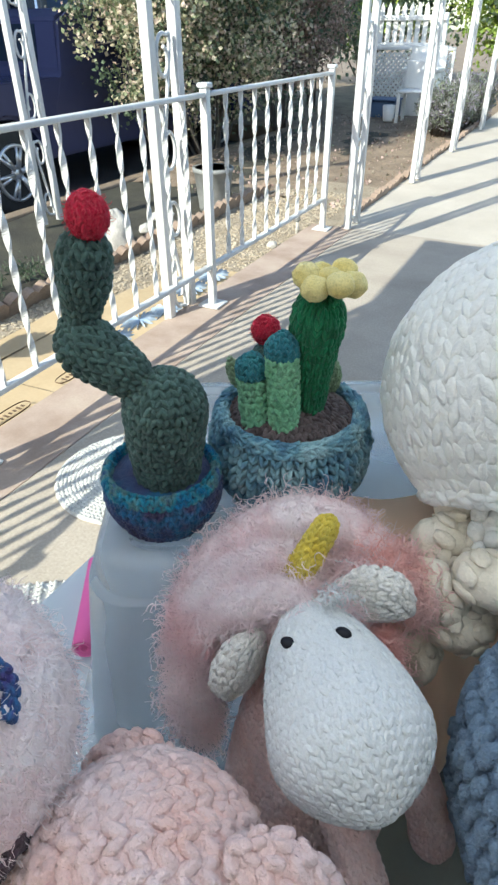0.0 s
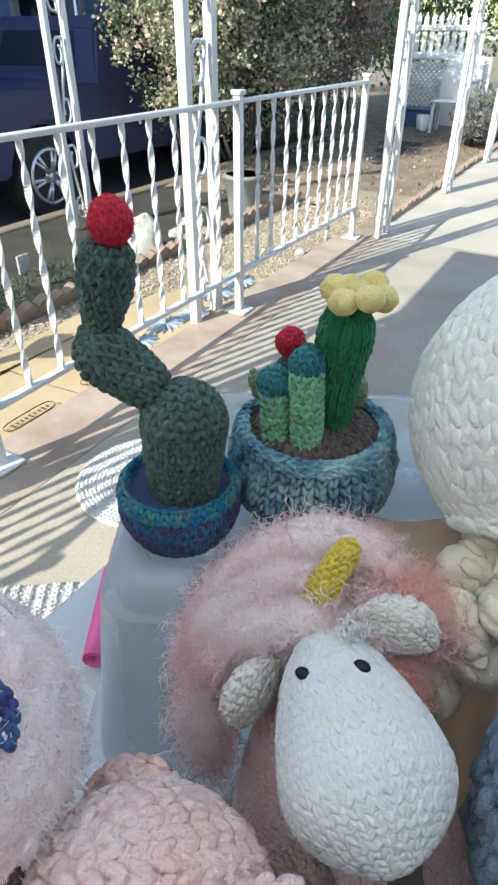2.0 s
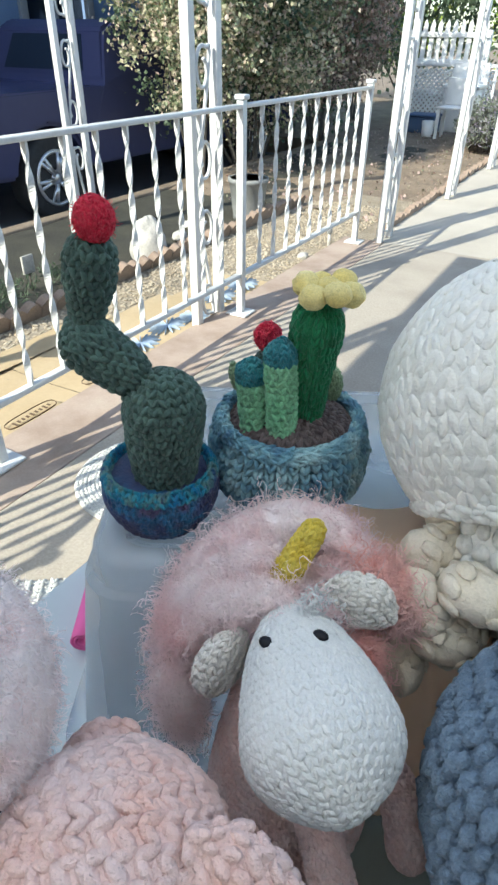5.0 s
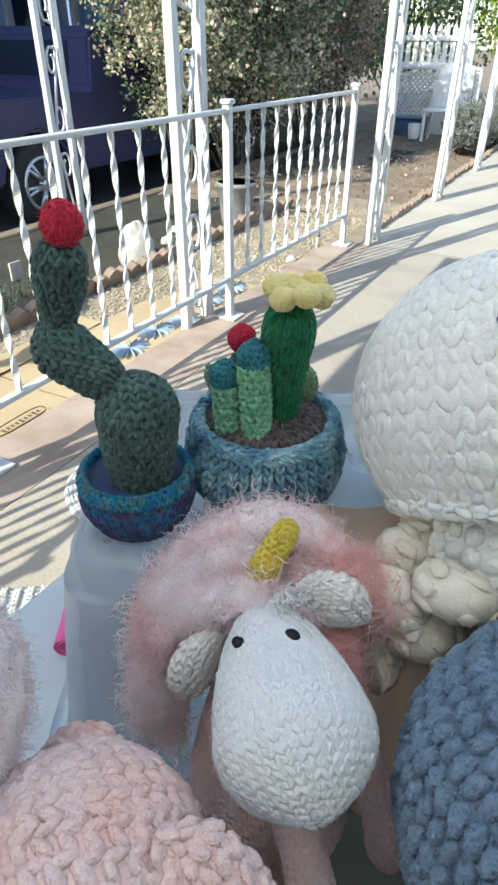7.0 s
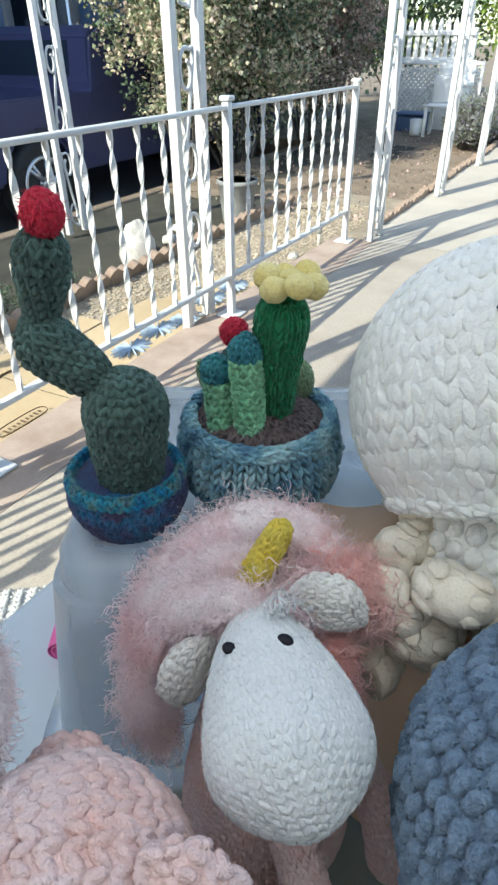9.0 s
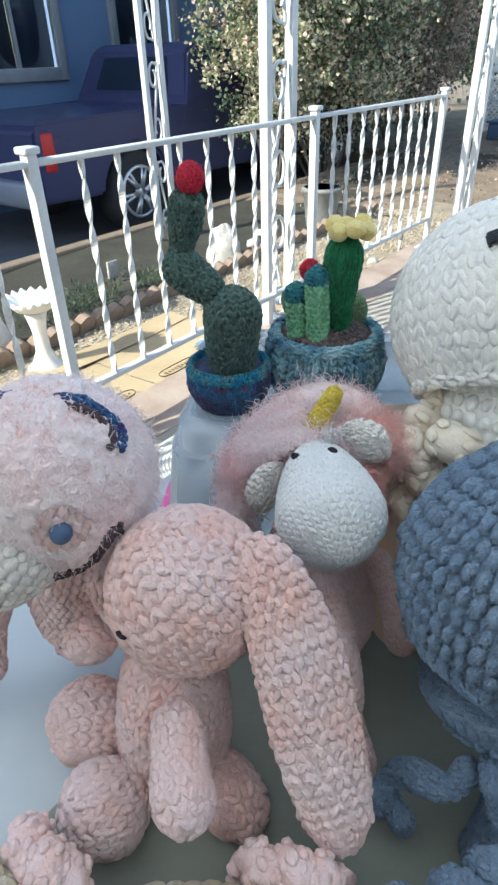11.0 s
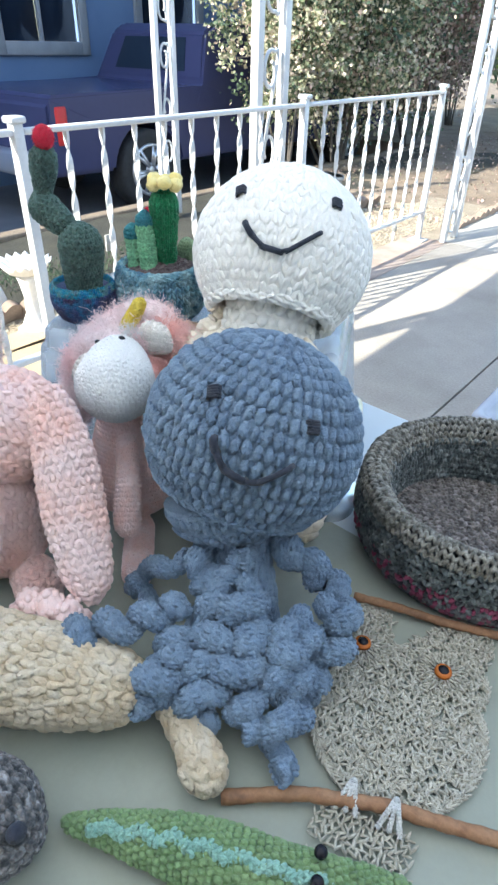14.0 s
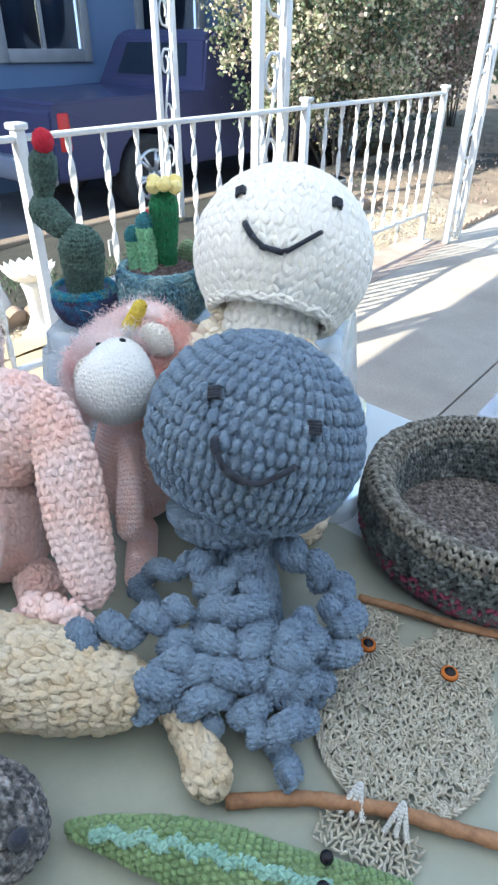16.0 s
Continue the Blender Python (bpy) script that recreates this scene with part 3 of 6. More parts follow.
# ---- white iron railing ----
def twisted_bar(x, y, z0, z1, turns=5.0, half=0.0105, steps=72):
    m = Mesh()
    z = np.linspace(z0, z1, steps)
    u = np.clip((z - z0 - 0.03) / (z1 - z0 - 0.06), 0, 1)
    a = u * turns * math.pi
    q = np.array([(-1, -1), (1, -1), (1, 1), (-1, 1)]) * half
    v = np.stack([np.stack([x + np.cos(a) * p[0] - np.sin(a) * p[1] * 0.42, y + np.sin(a) * p[0] + np.cos(a) * p[1] * 0.42, z], -1) for p in q], 1)
    i, j = np.meshgrid(np.arange(steps - 1), np.arange(4), indexing="ij")
    k = (j + 1) % 4
    m.add(v.reshape(-1, 3), np.stack([i * 4 + j, i * 4 + k, (i + 1) * 4 + k, (i + 1) * 4 + j], -1).reshape(-1, 4))
    return m


POSTS = (-0.445, 1.054, 2.552, 4.056)
rail = thing("railing", (RX, 1.8, 0.0), "white-painted iron porch railing with twisted balusters", "railing")
for y in POSTS:
    post = part("post", round_box(RX - 0.017, y - 0.017, 0.008, RX + 0.017, y + 0.017, 0.935, 0.003), M_WHITE, rail)
    part("cap", round_box(RX - 0.026, y - 0.026, 0.932, RX + 0.026, y + 0.026, 0.952, 0.006), M_WHITE, post)
    part("base_plate", round_box(RX - 0.055, y - 0.055, 0.0, RX + 0.055, y + 0.055, 0.010, 0.003), M_WHITE, post)
for a, b, n in ((POSTS[0], POSTS[1], 9), (POSTS[1], POSTS[2], 9), (POSTS[2], POSTS[3], 9)):
    part("top_rail", round_box(RX - 0.017, a + 0.019, 0.900, RX + 0.017, b - 0.019, 0.918, 0.005), M_WHITE, rail)
    part("bottom_rail", round_box(RX - 0.014, a + 0.019, 0.186, RX + 0.014, b - 0.019, 0.206, 0.003), M_WHITE, rail)
    for i in range(n):
        part("baluster", twisted_bar(RX, a + (b - a) * (i + 1.22) / (n + 1.44), 0.2, 0.9), M_WHITE, rail, smooth=False)


# ---- scroll columns ----
def scroll_line():
    """One S-shaped iron scroll, in a square of side 1 between two tubes."""
    a = np.linspace(0, 1, 46)
    top = [(0.5 + 0.30 * (1 - 0.55 * t) * math.cos(math.pi * (0.1 + 2.3 * t)), 0.80 + 0.17 * (1 - 0.55 * t) * math.sin(math.pi * (0.1 + 2.3 * t))) for t in a[::-1]]
    line = np.array(top + [(1 - p, 1 - q) for p, q in top[::-1]])
    return spline(np.stack([np.zeros(len(line)), line[:, 0], line[:, 1]], -1)[::4], 90)


def scroll_column(x, y, z0, span=0.20, height=2.5, tube=0.021, sizes=0.62):
    col = thing("porch_column", (x, y, z0), "white wrought-iron column of two square tubes with scrolls", "column", "columns along the porch edge")
    for s in (-1, 1):
        part("tube", round_box(x - tube, y + s * span / 2 - tube, z0, x + tube, y + s * span / 2 + tube, z0 + height, 0.004), M_WHITE, col)
    inner = span - 2 * tube
    z = z0 + 0.03
    k = 0
    while z + sizes < z0 + height:
        p = scroll_line()
        yy = (p[:, 1] - 0.5) * inner * 1.25 * (1 if k % 2 else -1)
        yy = np.clip(yy, -inner / 2 - 0.004, inner / 2 + 0.004)
        pts = np.stack([np.full(len(p), x), y + yy, z + p[:, 2] * sizes * 0.86], -1)
        part("scroll", Mesh().tube(pts, 0.0080, 8, 1.0, (1, 0, 0)), M_WHITE, col)
        z += sizes
        k += 1
    return col


scroll_column(-1.600, 2.43, GROUND, span=0.19)
scroll_column(-1.336, 4.23, 0.0, span=0.19)
scroll_column(-1.306, 5.86, 0.0, span=0.19)
scroll_column(-1.317, 7.60, 0.0, span=0.19)
scroll_column(-1.317, 9.50, 0.0, span=0.19)
scroll_column(-1.60, 0.44, GROUND, span=0.19)
scroll_column(-3.38, 3.49, GROUND, span=0.165, tube=0.02)


# ---- the blue house next door ----
WX = -6.5
solid("neighbour_wall", Mesh().box(WX - 0.2, -14, -0.45, WX, 4.12, 3.6).box(WX - 0.2, 5.19, -0.45, WX, 6.07, 3.6).box(WX - 0.2, 7.14, -0.45, WX, 13, 3.6).box(WX - 0.2, 6.07, -0.45, WX, 7.14, 1.22).box(WX - 0.2, 6.07, 2.2, WX, 7.14, 3.6).box(WX - 0.2, 4.12, -0.45, WX, 5.19, 1.04).box(WX - 0.2, 4.12, 2.2, WX, 5.19, 3.6), M_HOUSE, "dark blue stucco wall of the next house in shade", "wall", kind="structure")
solid("neighbour_eave", Mesh().box(WX - 0.2, -14, 3.6, WX + 0.7, 13, 3.75), M_HOUSE, "overhanging eave of the blue house", "eave", kind="structure")
for name, y, z in (("window_1", 4.05, 0.96), ("window_2", 6.00, 1.14)):
    win = thing(name, (WX, y + 0.6, z + 0.06), "sliding window with a dull beige frame in the blue wall", "window", kind="structure")
    for y0, y1, z0, z1 in ((y, y + 0.11, z, 2.3), (y + 1.10, y + 1.21, z, 2.3), (y + 0.11, y + 1.10, z, z + 0.13), (y + 0.11, y + 1.10, 2.16, 2.3)):
        part("window_frame", round_box(WX - 0.02, y0, z0, WX + 0.045, y1, z1, 0.008), M_TRIM, win)
    part("mullion", round_box(WX - 0.06, y + 0.59, z + 0.13, WX - 0.01, y + 0.63, 2.16, 0.004), M_TRIM, win)
    for y0, y1 in ((y + 0.11, y + 0.59), (y + 0.63, y + 1.10)):
        part("pane", Mesh().box(WX - 0.07, y0, z + 0.13, WX - 0.06, y1, 2.16), M_GLASS, win)


# ---- parked pickup in the shade ----
def pickup():
    cx, x0, x1 = -5.3, -6.15, -4.5
    z = -0.30
    car = thing("pickup_truck", (cx, 5.4, z), "dark indigo pickup truck parked on the drive", "truck")
    prof = [(3.20, 0.42), (3.22, 0.98), (3.26, 1.04), (5.04, 1.06), (5.08, 1.10), (5.24, 1.50), (5.40, 1.58), (6.95, 1.58), (7.65, 1.14), (8.85, 1.02), (9.02, 0.85), (9.05, 0.42)]
    bm = bmesh.new()
    wheels = (4.32, 8.05)
    low = []
    for wy in wheels[::-1]:
        low += [(wy + 0.43 * math.cos(t), 0.36 + 0.43 * math.sin(t)) for t in np.linspace(0.1, math.pi - 0.1, 9)]
    ring = [bm.verts.new((x1, p, z + q)) for p, q in prof + low]
    f = bm.faces.new(ring)
    ext = bmesh.ops.extrude_face_region(bm, geom=[f])
    bmesh.ops.translate(bm, vec=(x0 - x1, 0, 0), verts=[v for v in ext["geom"] if isinstance(v, bmesh.types.BMVert)])
    for v in bm.verts:
        if v.co.z - z > 1.12:
            v.co.x += (-0.12 if v.co.x > cx else 0.12)
    bmesh.ops.recalc_face_normals(bm, faces=bm.faces)
    sharp = [e for e in bm.edges if e.calc_length() > 0.15]
    bmesh.ops.bevel(bm, geom=sharp, offset=0.03, segments=2, affect="EDGES")
    part("body", from_bm(bm), M_CAR, car, smooth=False)
    part("side_window", round_box(-4.64, 5.42, z + 1.14, -4.61, 6.05, z + 1.48, 0.01), M_GLASS, car)
    part("side_window", round_box(-4.64, 6.15, z + 1.14, -4.61, 6.90, z + 1.48, 0.01), M_GLASS, car)
    rear = Mesh()
    rear.add(np.array([(-5.85, 5.098, z + 1.17), (-4.78, 5.098, z + 1.17), (-4.86, 5.212, z + 1.46), (-5.77, 5.212, z + 1.46), (-5.85, 5.11, z + 1.17), (-4.78, 5.11, z + 1.17), (-4.86, 5.224, z + 1.46), (-5.77, 5.224, z + 1.46)]),
             np.array([(0, 1, 2, 3), (7, 6, 5, 4), (0, 4, 5, 1), (1, 5, 6, 2), (2, 6, 7, 3), (3, 7, 4, 0)]))
    part("rear_window", rear, M_GLASS, car, smooth=False)
    part("tail_lamp", round_box(-4.58, 3.28, z + 0.66, -4.488, 3.40, z + 0.96, 0.02), M_TAIL, car)
    part("bumper", round_box(x0, 3.08, z + 0.40, x1, 3.22, z + 0.60, 0.03), M_ALLOY, car)
    part("door_handle", round_box(-4.505, 6.15, z + 0.98, -4.47, 6.32, z + 1.01, 0.008), M_ALLOY, car)
    for wy in wheels:
        for wx, s in ((-4.62, 1), (-6.02, -1)):
            a = np.linspace(0, 2 * math.pi, 41)
            w = part("wheel", Mesh().tube([(wx - 0.11, wy, z + 0.36), (wx - 0.10, wy, z + 0.36), (wx + 0.10, wy, z + 0.36), (wx + 0.11, wy, z + 0.36)], [0.31, 0.36, 0.36, 0.31], 40), M_TYRE, car)
            disc = Mesh().tube([(wx + s * 0.112, wy, z + 0.36), (wx + s * 0.118, wy, z + 0.36)], 0.07, 20)
            disc.tube(np.stack([np.full(41, wx + s * 0.112), wy + 0.225 * np.cos(a), z + 0.36 + 0.225 * np.sin(a)], -1), 0.018, 6, 1.0, (1, 0, 0))
            for k in range(6):
                t = k * math.pi / 3 + 0.2
                for dt in (-0.13, 0.13):
                    disc.tube([(wx + s * 0.125, wy + 0.05 * math.cos(t), z + 0.36 + 0.05 * math.sin(t)), (wx + s * 0.115, wy + 0.22 * math.cos(t + dt), z + 0.36 + 0.22 * math.sin(t + dt))], [0.022, 0.016], 6)
            part("rim", disc, M_ALLOY, w, "spoked alloy rim")
    return car


pickup()


# ---- shrubs ----
LEAF_V = np.array([(0, 0, 0), (0.5, 0.42, 0.10), (0.62, 0.0, -0.04), (0.5, -0.42, 0.10), (1.0, 0, 0.0)])
LEAF_F = [np.array([(0, 1, 2), (0, 2, 3), (1, 4, 2), (2, 4, 3)])]


def leaves(mesh, p, size, rng, droop=0.2, narrow=1.0):
    n = len(p)
    d = unit(rng.normal(0, 1, (n, 3)) + np.array((0, 0, -droop)))
    e = unit(np.cross(d, rng.normal(0, 1, (n, 3))))
    o = np.cross(d, e)
    s = (size * rng.uniform(0.6, 1.3, (n, 1, 1)))
    v = (LEAF_V[None, :, 0:1] * d[:, None] + LEAF_V[None, :, 1:2] * narrow * e[:, None] + LEAF_V[None, :, 2:3] * o[:, None]) * s + np.asarray(p)[:, None]
    base = mesh.n
    mesh.v.append(v.reshape(-1, 3))
    for q in LEAF_F:
        mesh.f.append((q[None] + (base + np.arange(n) * 5)[:, None, None]).reshape(-1, 3))
    mesh.n += n * 5


def shrub(name, x, y, z, height, spread, clumps, per, size, materials, label, seed, stems=7, low=0.15, category="shrub"):
    rng = np.random.default_rng(seed)
    tree = thing(name, (x, y, z), label, category)
    trunk = Mesh()
    tips = []
    for i in range(stems):
        a = rng.uniform(0, 2 * math.pi)
        reach = rng.uniform(0.3, 0.95) * spread
        top = np.array((x + math.cos(a) * reach, y + math.sin(a) * reach, z + height * rng.uniform(0.55, 0.95)))
        foot = np.array((x + math.cos(a) * 0.08, y + math.sin(a) * 0.08, z - 0.03))
        mid = (foot + top) / 2 + rng.normal(0, 0.1, 3) * spread
        line = spline([foot, mid, top], 14)
        trunk.tube(line, np.linspace(0.011, 0.004, 14) * height / 2, 6)
        for j in range(5):
            k = rng.integers(4, 13)
            tip = line[k] + rng.normal(0, 0.28, 3) * spread
            trunk.tube(spline([line[k], (line[k] + tip) / 2 + rng.normal(0, 0.04, 3), tip], 7), np.linspace(0.010, 0.003, 7), 5)
            tips.append(tip)
        tips.append(top)
    part("trunk", trunk, M_BARKT, tree)
    crowns = [Mesh() for _ in materials]
    for i in range(clumps):
        if i < len(tips):
            c = tips[i]
        else:
            d = unit(rng.normal(0, 1, 3))
            c = np.array((x, y, z + height * 0.58)) + d * np.array((spread, spread, height * 0.44)) * rng.uniform(0.45, 1.02)
        if c[2] < z + low * height:
            c[2] = z + low * height + rng.uniform(0, 0.3)
        k = max(6, int(per * rng.uniform(0.5, 1.4)))
        p = c + rng.normal(0, 1, (k, 3)) * np.array((0.13, 0.13, 0.11)) * spread * rng.uniform(0.6, 1.3)
        m = 0 if rng.uniform() < 0.65 else rng.integers(0, len(materials))
        leaves(crowns[m], p, size, rng)
    for m, mat in zip(crowns, materials):
        if m.n:
            part("crown", m, mat, tree, smooth=False)
    return tree


# First two: M_LEAF stands for sunlit clumps, M_LEAFD for shaded ones.
shrub("flowering_shrub", -4.0, 6.9, -0.30, 3.6, 1.15, 380, 95, 0.047, (M_LEAF, M_LEAFD, M_LEAFD), "tall shrub with cream and green leaves, sunlit and shaded clumps coloured in", 3, 9)
shrub("flowering_shrub", -3.85, 5.70, -0.10, 3.0, 0.74, 190, 90, 0.044, (M_LEAF, M_LEAFD, M_LEAFD), "open shrub with thin stems, leaves coloured as sunlit and shaded clumps", 13, 4, low=0.20)
shrub("flowering_shrub", -4.0, 8.9, -0.10, 3.2, 1.0, 320, 90, 0.048, (M_LEAFR, M_LEAFD, M_LEAF), "tall shrub with green and reddish leaves", 4, 8)
shrub("flowering_shrub", -5.3, 9.6, -0.30, 3.8, 1.3, 260, 80, 0.055, (M_LEAFD, M_LEAF), "dense dark green shrub behind the drive", 5, 8)
shrub("flowering_shrub", -4.7, 11.9, -0.06, 3.0, 0.75, 170, 70, 0.050, (M_LEAFR, M_LEAF), "shrub with dusty red leaves near the fence", 6, 7)
shrub("garden_tree", -1.6, 16.5, -0.06, 4.2, 1.9, 240, 70, 0.10, (M_LEAFG, M_LEAFD), "bright yellow-green tree behind the fence", 7, 8, category="tree")
shrub("garden_tree", 1.6, 15.2, -0.06, 4.0, 1.7, 200, 70, 0.10, (M_LEAFG, M_LEAFD), "bright green tree beyond the walkway", 8, 8, category="tree")
shrub("garden_tree", -5.2, 16.5, -0.06, 4.5, 2.2, 240, 60, 0.11, (M_LEAFD, M_LEAFG), "dark green tree behind the fence", 9, 8, category="tree")


def lavender(x, y, z, r, h, seed, n=260):
    rng = np.random.default_rng(seed)
    plant = thing("lavender_bush", (x, y, z), "bushy grey-green lavender beside the walkway", "bush")
    stem, leaf = Mesh(), Mesh()
    for i in range(n):
        a, q = rng.uniform(0, 2 * math.pi), math.sqrt(rng.uniform(0, 1))
        top = np.array((x + math.cos(a) * r * q, y + math.sin(a) * r * q, z + h * rng.uniform(0.6, 1.0) * (1 - 0.35 * q * q)))
        foot = np.array((x + math.cos(a) * r * q * 0.35, y + math.sin(a) * r * q * 0.35, z))
        if i < 90:
            stem.tube(spline([foot, (foot + top) / 2 + (0, 0, 0.03), top], 5), 0.003, 4)
        k = 16
        u = rng.uniform(0.25, 1.0, (k, 1))
        leaves(leaf, foot + (top - foot) * u + rng.normal(0, 0.012, (k, 3)), 0.06, rng, -1.0, 0.35)
    part("stalk", stem, M_BARKT, plant, kind="stuff")
    part("crown", leaf, M_LAV, plant, smooth=False)


lavender(-1.72, 8.95, GROUND, 0.38, 0.72, 1)
lavender(-1.60, 9.85, GROUND, 0.40, 0.72, 2)
lavender(-1.95, 9.55, GROUND, 0.30, 0.55, 3, 200)


# ---- fence, lattice and bins at the back ----
FY = 11.6
fence = thing("picket_fence", (-3.05, FY, 0.5), "white picket fence standing above a lattice panel", "fence")
for i in range(10):
    x = -3.58 + i * 0.119
    bm = bmesh.new()
    ring = [bm.verts.new(p) for p in ((x - 0.036, FY, 0.80), (x + 0.036, FY, 0.80), (x + 0.036, FY, 1.36), (x, FY, 1.44), (x - 0.036, FY, 1.36))]
    f = bm.faces.new(ring)
    ext = bmesh.ops.extrude_face_region(bm, geom=[f])
    bmesh.ops.translate(bm, vec=(0, 0.02, 0), verts=[v for v in ext["geom"] if isinstance(v, bmesh.types.BMVert)])
    bmesh.ops.recalc_face_normals(bm, faces=bm.faces)
    part("picket", from_bm(bm), M_FENCE, fence, smooth=False)
for z in (0.84, 1.20):
    part("fence_rail", round_box(-3.66, FY - 0.03, z, -2.42, FY - 0.002, z + 0.07, 0.005), M_FENCE, fence)
for x in (-3.66, -2.46):
    part("fence_post", round_box(x - 0.045, FY + 0.03, -0.1, x + 0.045, FY + 0.12, 1.30, 0.006), M_FENCE, fence)
lat = thing("lattice_panel", (-2.9, FY - 0.05, -0.07), "white criss-cross lattice panel below the fence", "lattice")
LX0, LX1, LZ = -3.66, -2.20, 0.83
part("lattice_frame", round_box(LX0, FY - 0.08, LZ - 0.02, LX1, FY - 0.04, LZ + 0.03, 0.004), M_FENCE, lat)
part("lattice_frame", round_box(LX1 - 0.04, FY - 0.08, -0.06, LX1, FY - 0.04, LZ - 0.022, 0.004), M_FENCE, lat)
for s in (-1, 1):
    for i in range(30):
        a = LX0 - LZ + i * 0.082
        p, q = (a, -0.05), (a + LZ, LZ - 0.05)
        if s < 0:
            p, q = (a + LZ, -0.05), (a, LZ - 0.05)
        lo, hi = min(p[0], q[0]), max(p[0], q[0])
        c0, c1 = max(lo, LX0), min(hi, LX1)
        if c1 - c0 > 0.03:
            zz = lambda x: p[1] + (q[1] - p[1]) * (x - p[0]) / (q[0] - p[0])
            part("slat", Mesh().tube([(c0, FY - 0.055 - 0.006 * s, zz(c0)), (c1, FY - 0.055 - 0.006 * s, zz(c1))], 0.017, 4, 0.35), M_FENCE, lat, smooth=False)

bin_ = thing("storage_bin", (-2.56, 11.1, -0.06), "tall cream plastic refuse bin with a lid", "bin")
part("body", round_box(-2.82, 10.9, -0.08, -2.32, 11.32, 0.54, 0.03), M_FENCE, bin_)
part("lid", round_box(-2.85, 10.87, 0.545, -2.29, 11.35, 0.60, 0.02), M_FENCE, bin_)
part("backboard", round_box(-2.85, 11.36, -0.08, -2.29, 11.40, 0.88, 0.01), M_FENCE, bin_)
tub = thing("storage_tub", (-3.0, 10.75, -0.06), "low dull blue plastic tub in the shade", "tub")
part("tub_body", round_box(-3.22, 10.55, -0.07, -2.80, 10.95, 0.17, 0.03), M_BLUEC, tub)
part("tub_rim", round_box(-3.25, 10.52, 0.172, -2.77, 10.98, 0.20, 0.01), M_BLUEC, tub)
chair = thing("garden_chair", (-2.42, 10.15, -0.04), "white plastic garden chair behind the lavender", "chair")
part("seat", round_box(-2.64, 9.95, 0.33, -2.22, 10.36, 0.37, 0.015), M_FENCE, chair)
part("backrest", round_box(-2.64, 10.33, 0.375, -2.22, 10.37, 0.72, 0.015), M_FENCE, chair)
for x in (-2.61, -2.25):
    for y in (9.98, 10.33):
        part("leg", round_box(x - 0.022, y - 0.022, -0.07, x + 0.022, y + 0.022, 0.328, 0.005), M_FENCE, chair)
bucket = thing("bucket", (-2.75, 10.05, GROUND), "small white plastic bucket on the soil", "bucket")
part("pail", Mesh().tube([(-2.75, 10.05, GROUND), (-2.75, 10.05, 0.0), (-2.75, 10.05, 0.17), (-2.75, 10.05, 0.172), (-2.75, 10.05, 0.02)], [0.075, 0.08, 0.095, 0.085, 0.07], 20, caps=True), M_FENCE, bucket)
pot = thing("planter_pot", (-2.54, 4.42, GROUND), "wide grey planter pot behind the brick edging", "planter")
part("pot", Mesh().tube([(-2.54, 4.42, z) for z in (-0.06, -0.02, 0.215, 0.22, 0.25, 0.25, 0.19)], [0.118, 0.120, 0.148, 0.158, 0.160, 0.140, 0.13], 28), M_GREYPOT, pot)
part("soil", Mesh().tube([(-2.54, 4.42, z) for z in (0.20, 0.222, 0.228)], [0.13, 0.132, 0.02], 24), M_SOIL, pot)


# ---- garden ornaments behind the rail ----
def blob(c, r, seed, rough=0.18, seg=26, rings=18):
    v, f = unit_ball(seg, rings)
    k = np.array([1 + rough * noise.fractal(Vector(p) * 1.6 + Vector((seed, 0, 0)), 0.9, 2.0, 4) for p in v])
    m = Mesh()
    m.v.append(v * np.asarray(r) * k[:, None] + np.asarray(c))
    m.n = len(v)
    m.f = list(f)
    return m


rock = blob((0, 0, 0.06), (0.105, 0.105, 0.155), 3)
rock.v[0] = rock.v[0] * np.stack([1.22 - 1.9 * rock.v[0][:, 2]] * 2 + [np.ones(rock.n)], -1) + (-2.53, 3.14, 0)      # broad foot, narrow top
solid("standing_rock", rock, M_ROCK, "pale upright rock at the brick edging", "rock", smooth=True)
for x, y, r, s in ((-2.66, 3.35, 0.06, 5), (-2.62, 3.6, 0.05, 6), (-2.75, 3.9, 0.045, 7), (-1.68, 3.66, 0.035, 8)):
    solid("garden_stone", blob((x, y, GROUND + r * 0.35), (r, r * 1.2, r * 0.7), s), M_ROCK, "small pale stone lying on the ground", "stone", "stones by the edging", smooth=True)
bath = thing("bird_bath", (-2.17, 1.40, GROUND), "white scalloped bird bath on a turned pedestal", "bird bath")
part("pedestal", Mesh().tube([(-2.17, 1.40, z) for z in (-0.05, -0.02, 0.0, 0.06, 0.14, 0.2, 0.24)], [0.085, 0.085, 0.06, 0.034, 0.03, 0.04, 0.05], 24), M_FENCE, bath)
a_ = np.linspace(0, 2 * math.pi, 73)[:-1]
bowl = Mesh()
rows_ = [(0.04, 0.24), (0.08, 0.255), (0.105, 0.285), (0.118, 0.305), (0.107, 0.300), (0.075, 0.270), (0.008, 0.258)]
vv = np.concatenate([np.stack([-2.17 + r * (1 + 0.05 * np.sin(18 * a_) * (r > 0.09)) * np.cos(a_), 1.40 + r * (1 + 0.05 * np.sin(18 * a_) * (r > 0.09)) * np.sin(a_), z + 0.008 * np.sin(18 * a_) * (r > 0.09)], -1) for r, z in rows_])
i_, j_ = np.meshgrid(np.arange(6), np.arange(72), indexing="ij")
k_ = (j_ + 1) % 72
bowl.add(vv, np.stack([i_ * 72 + j_, i_ * 72 + k_, (i_ + 1) * 72 + k_, (i_ + 1) * 72 + j_], -1).reshape(-1, 4))
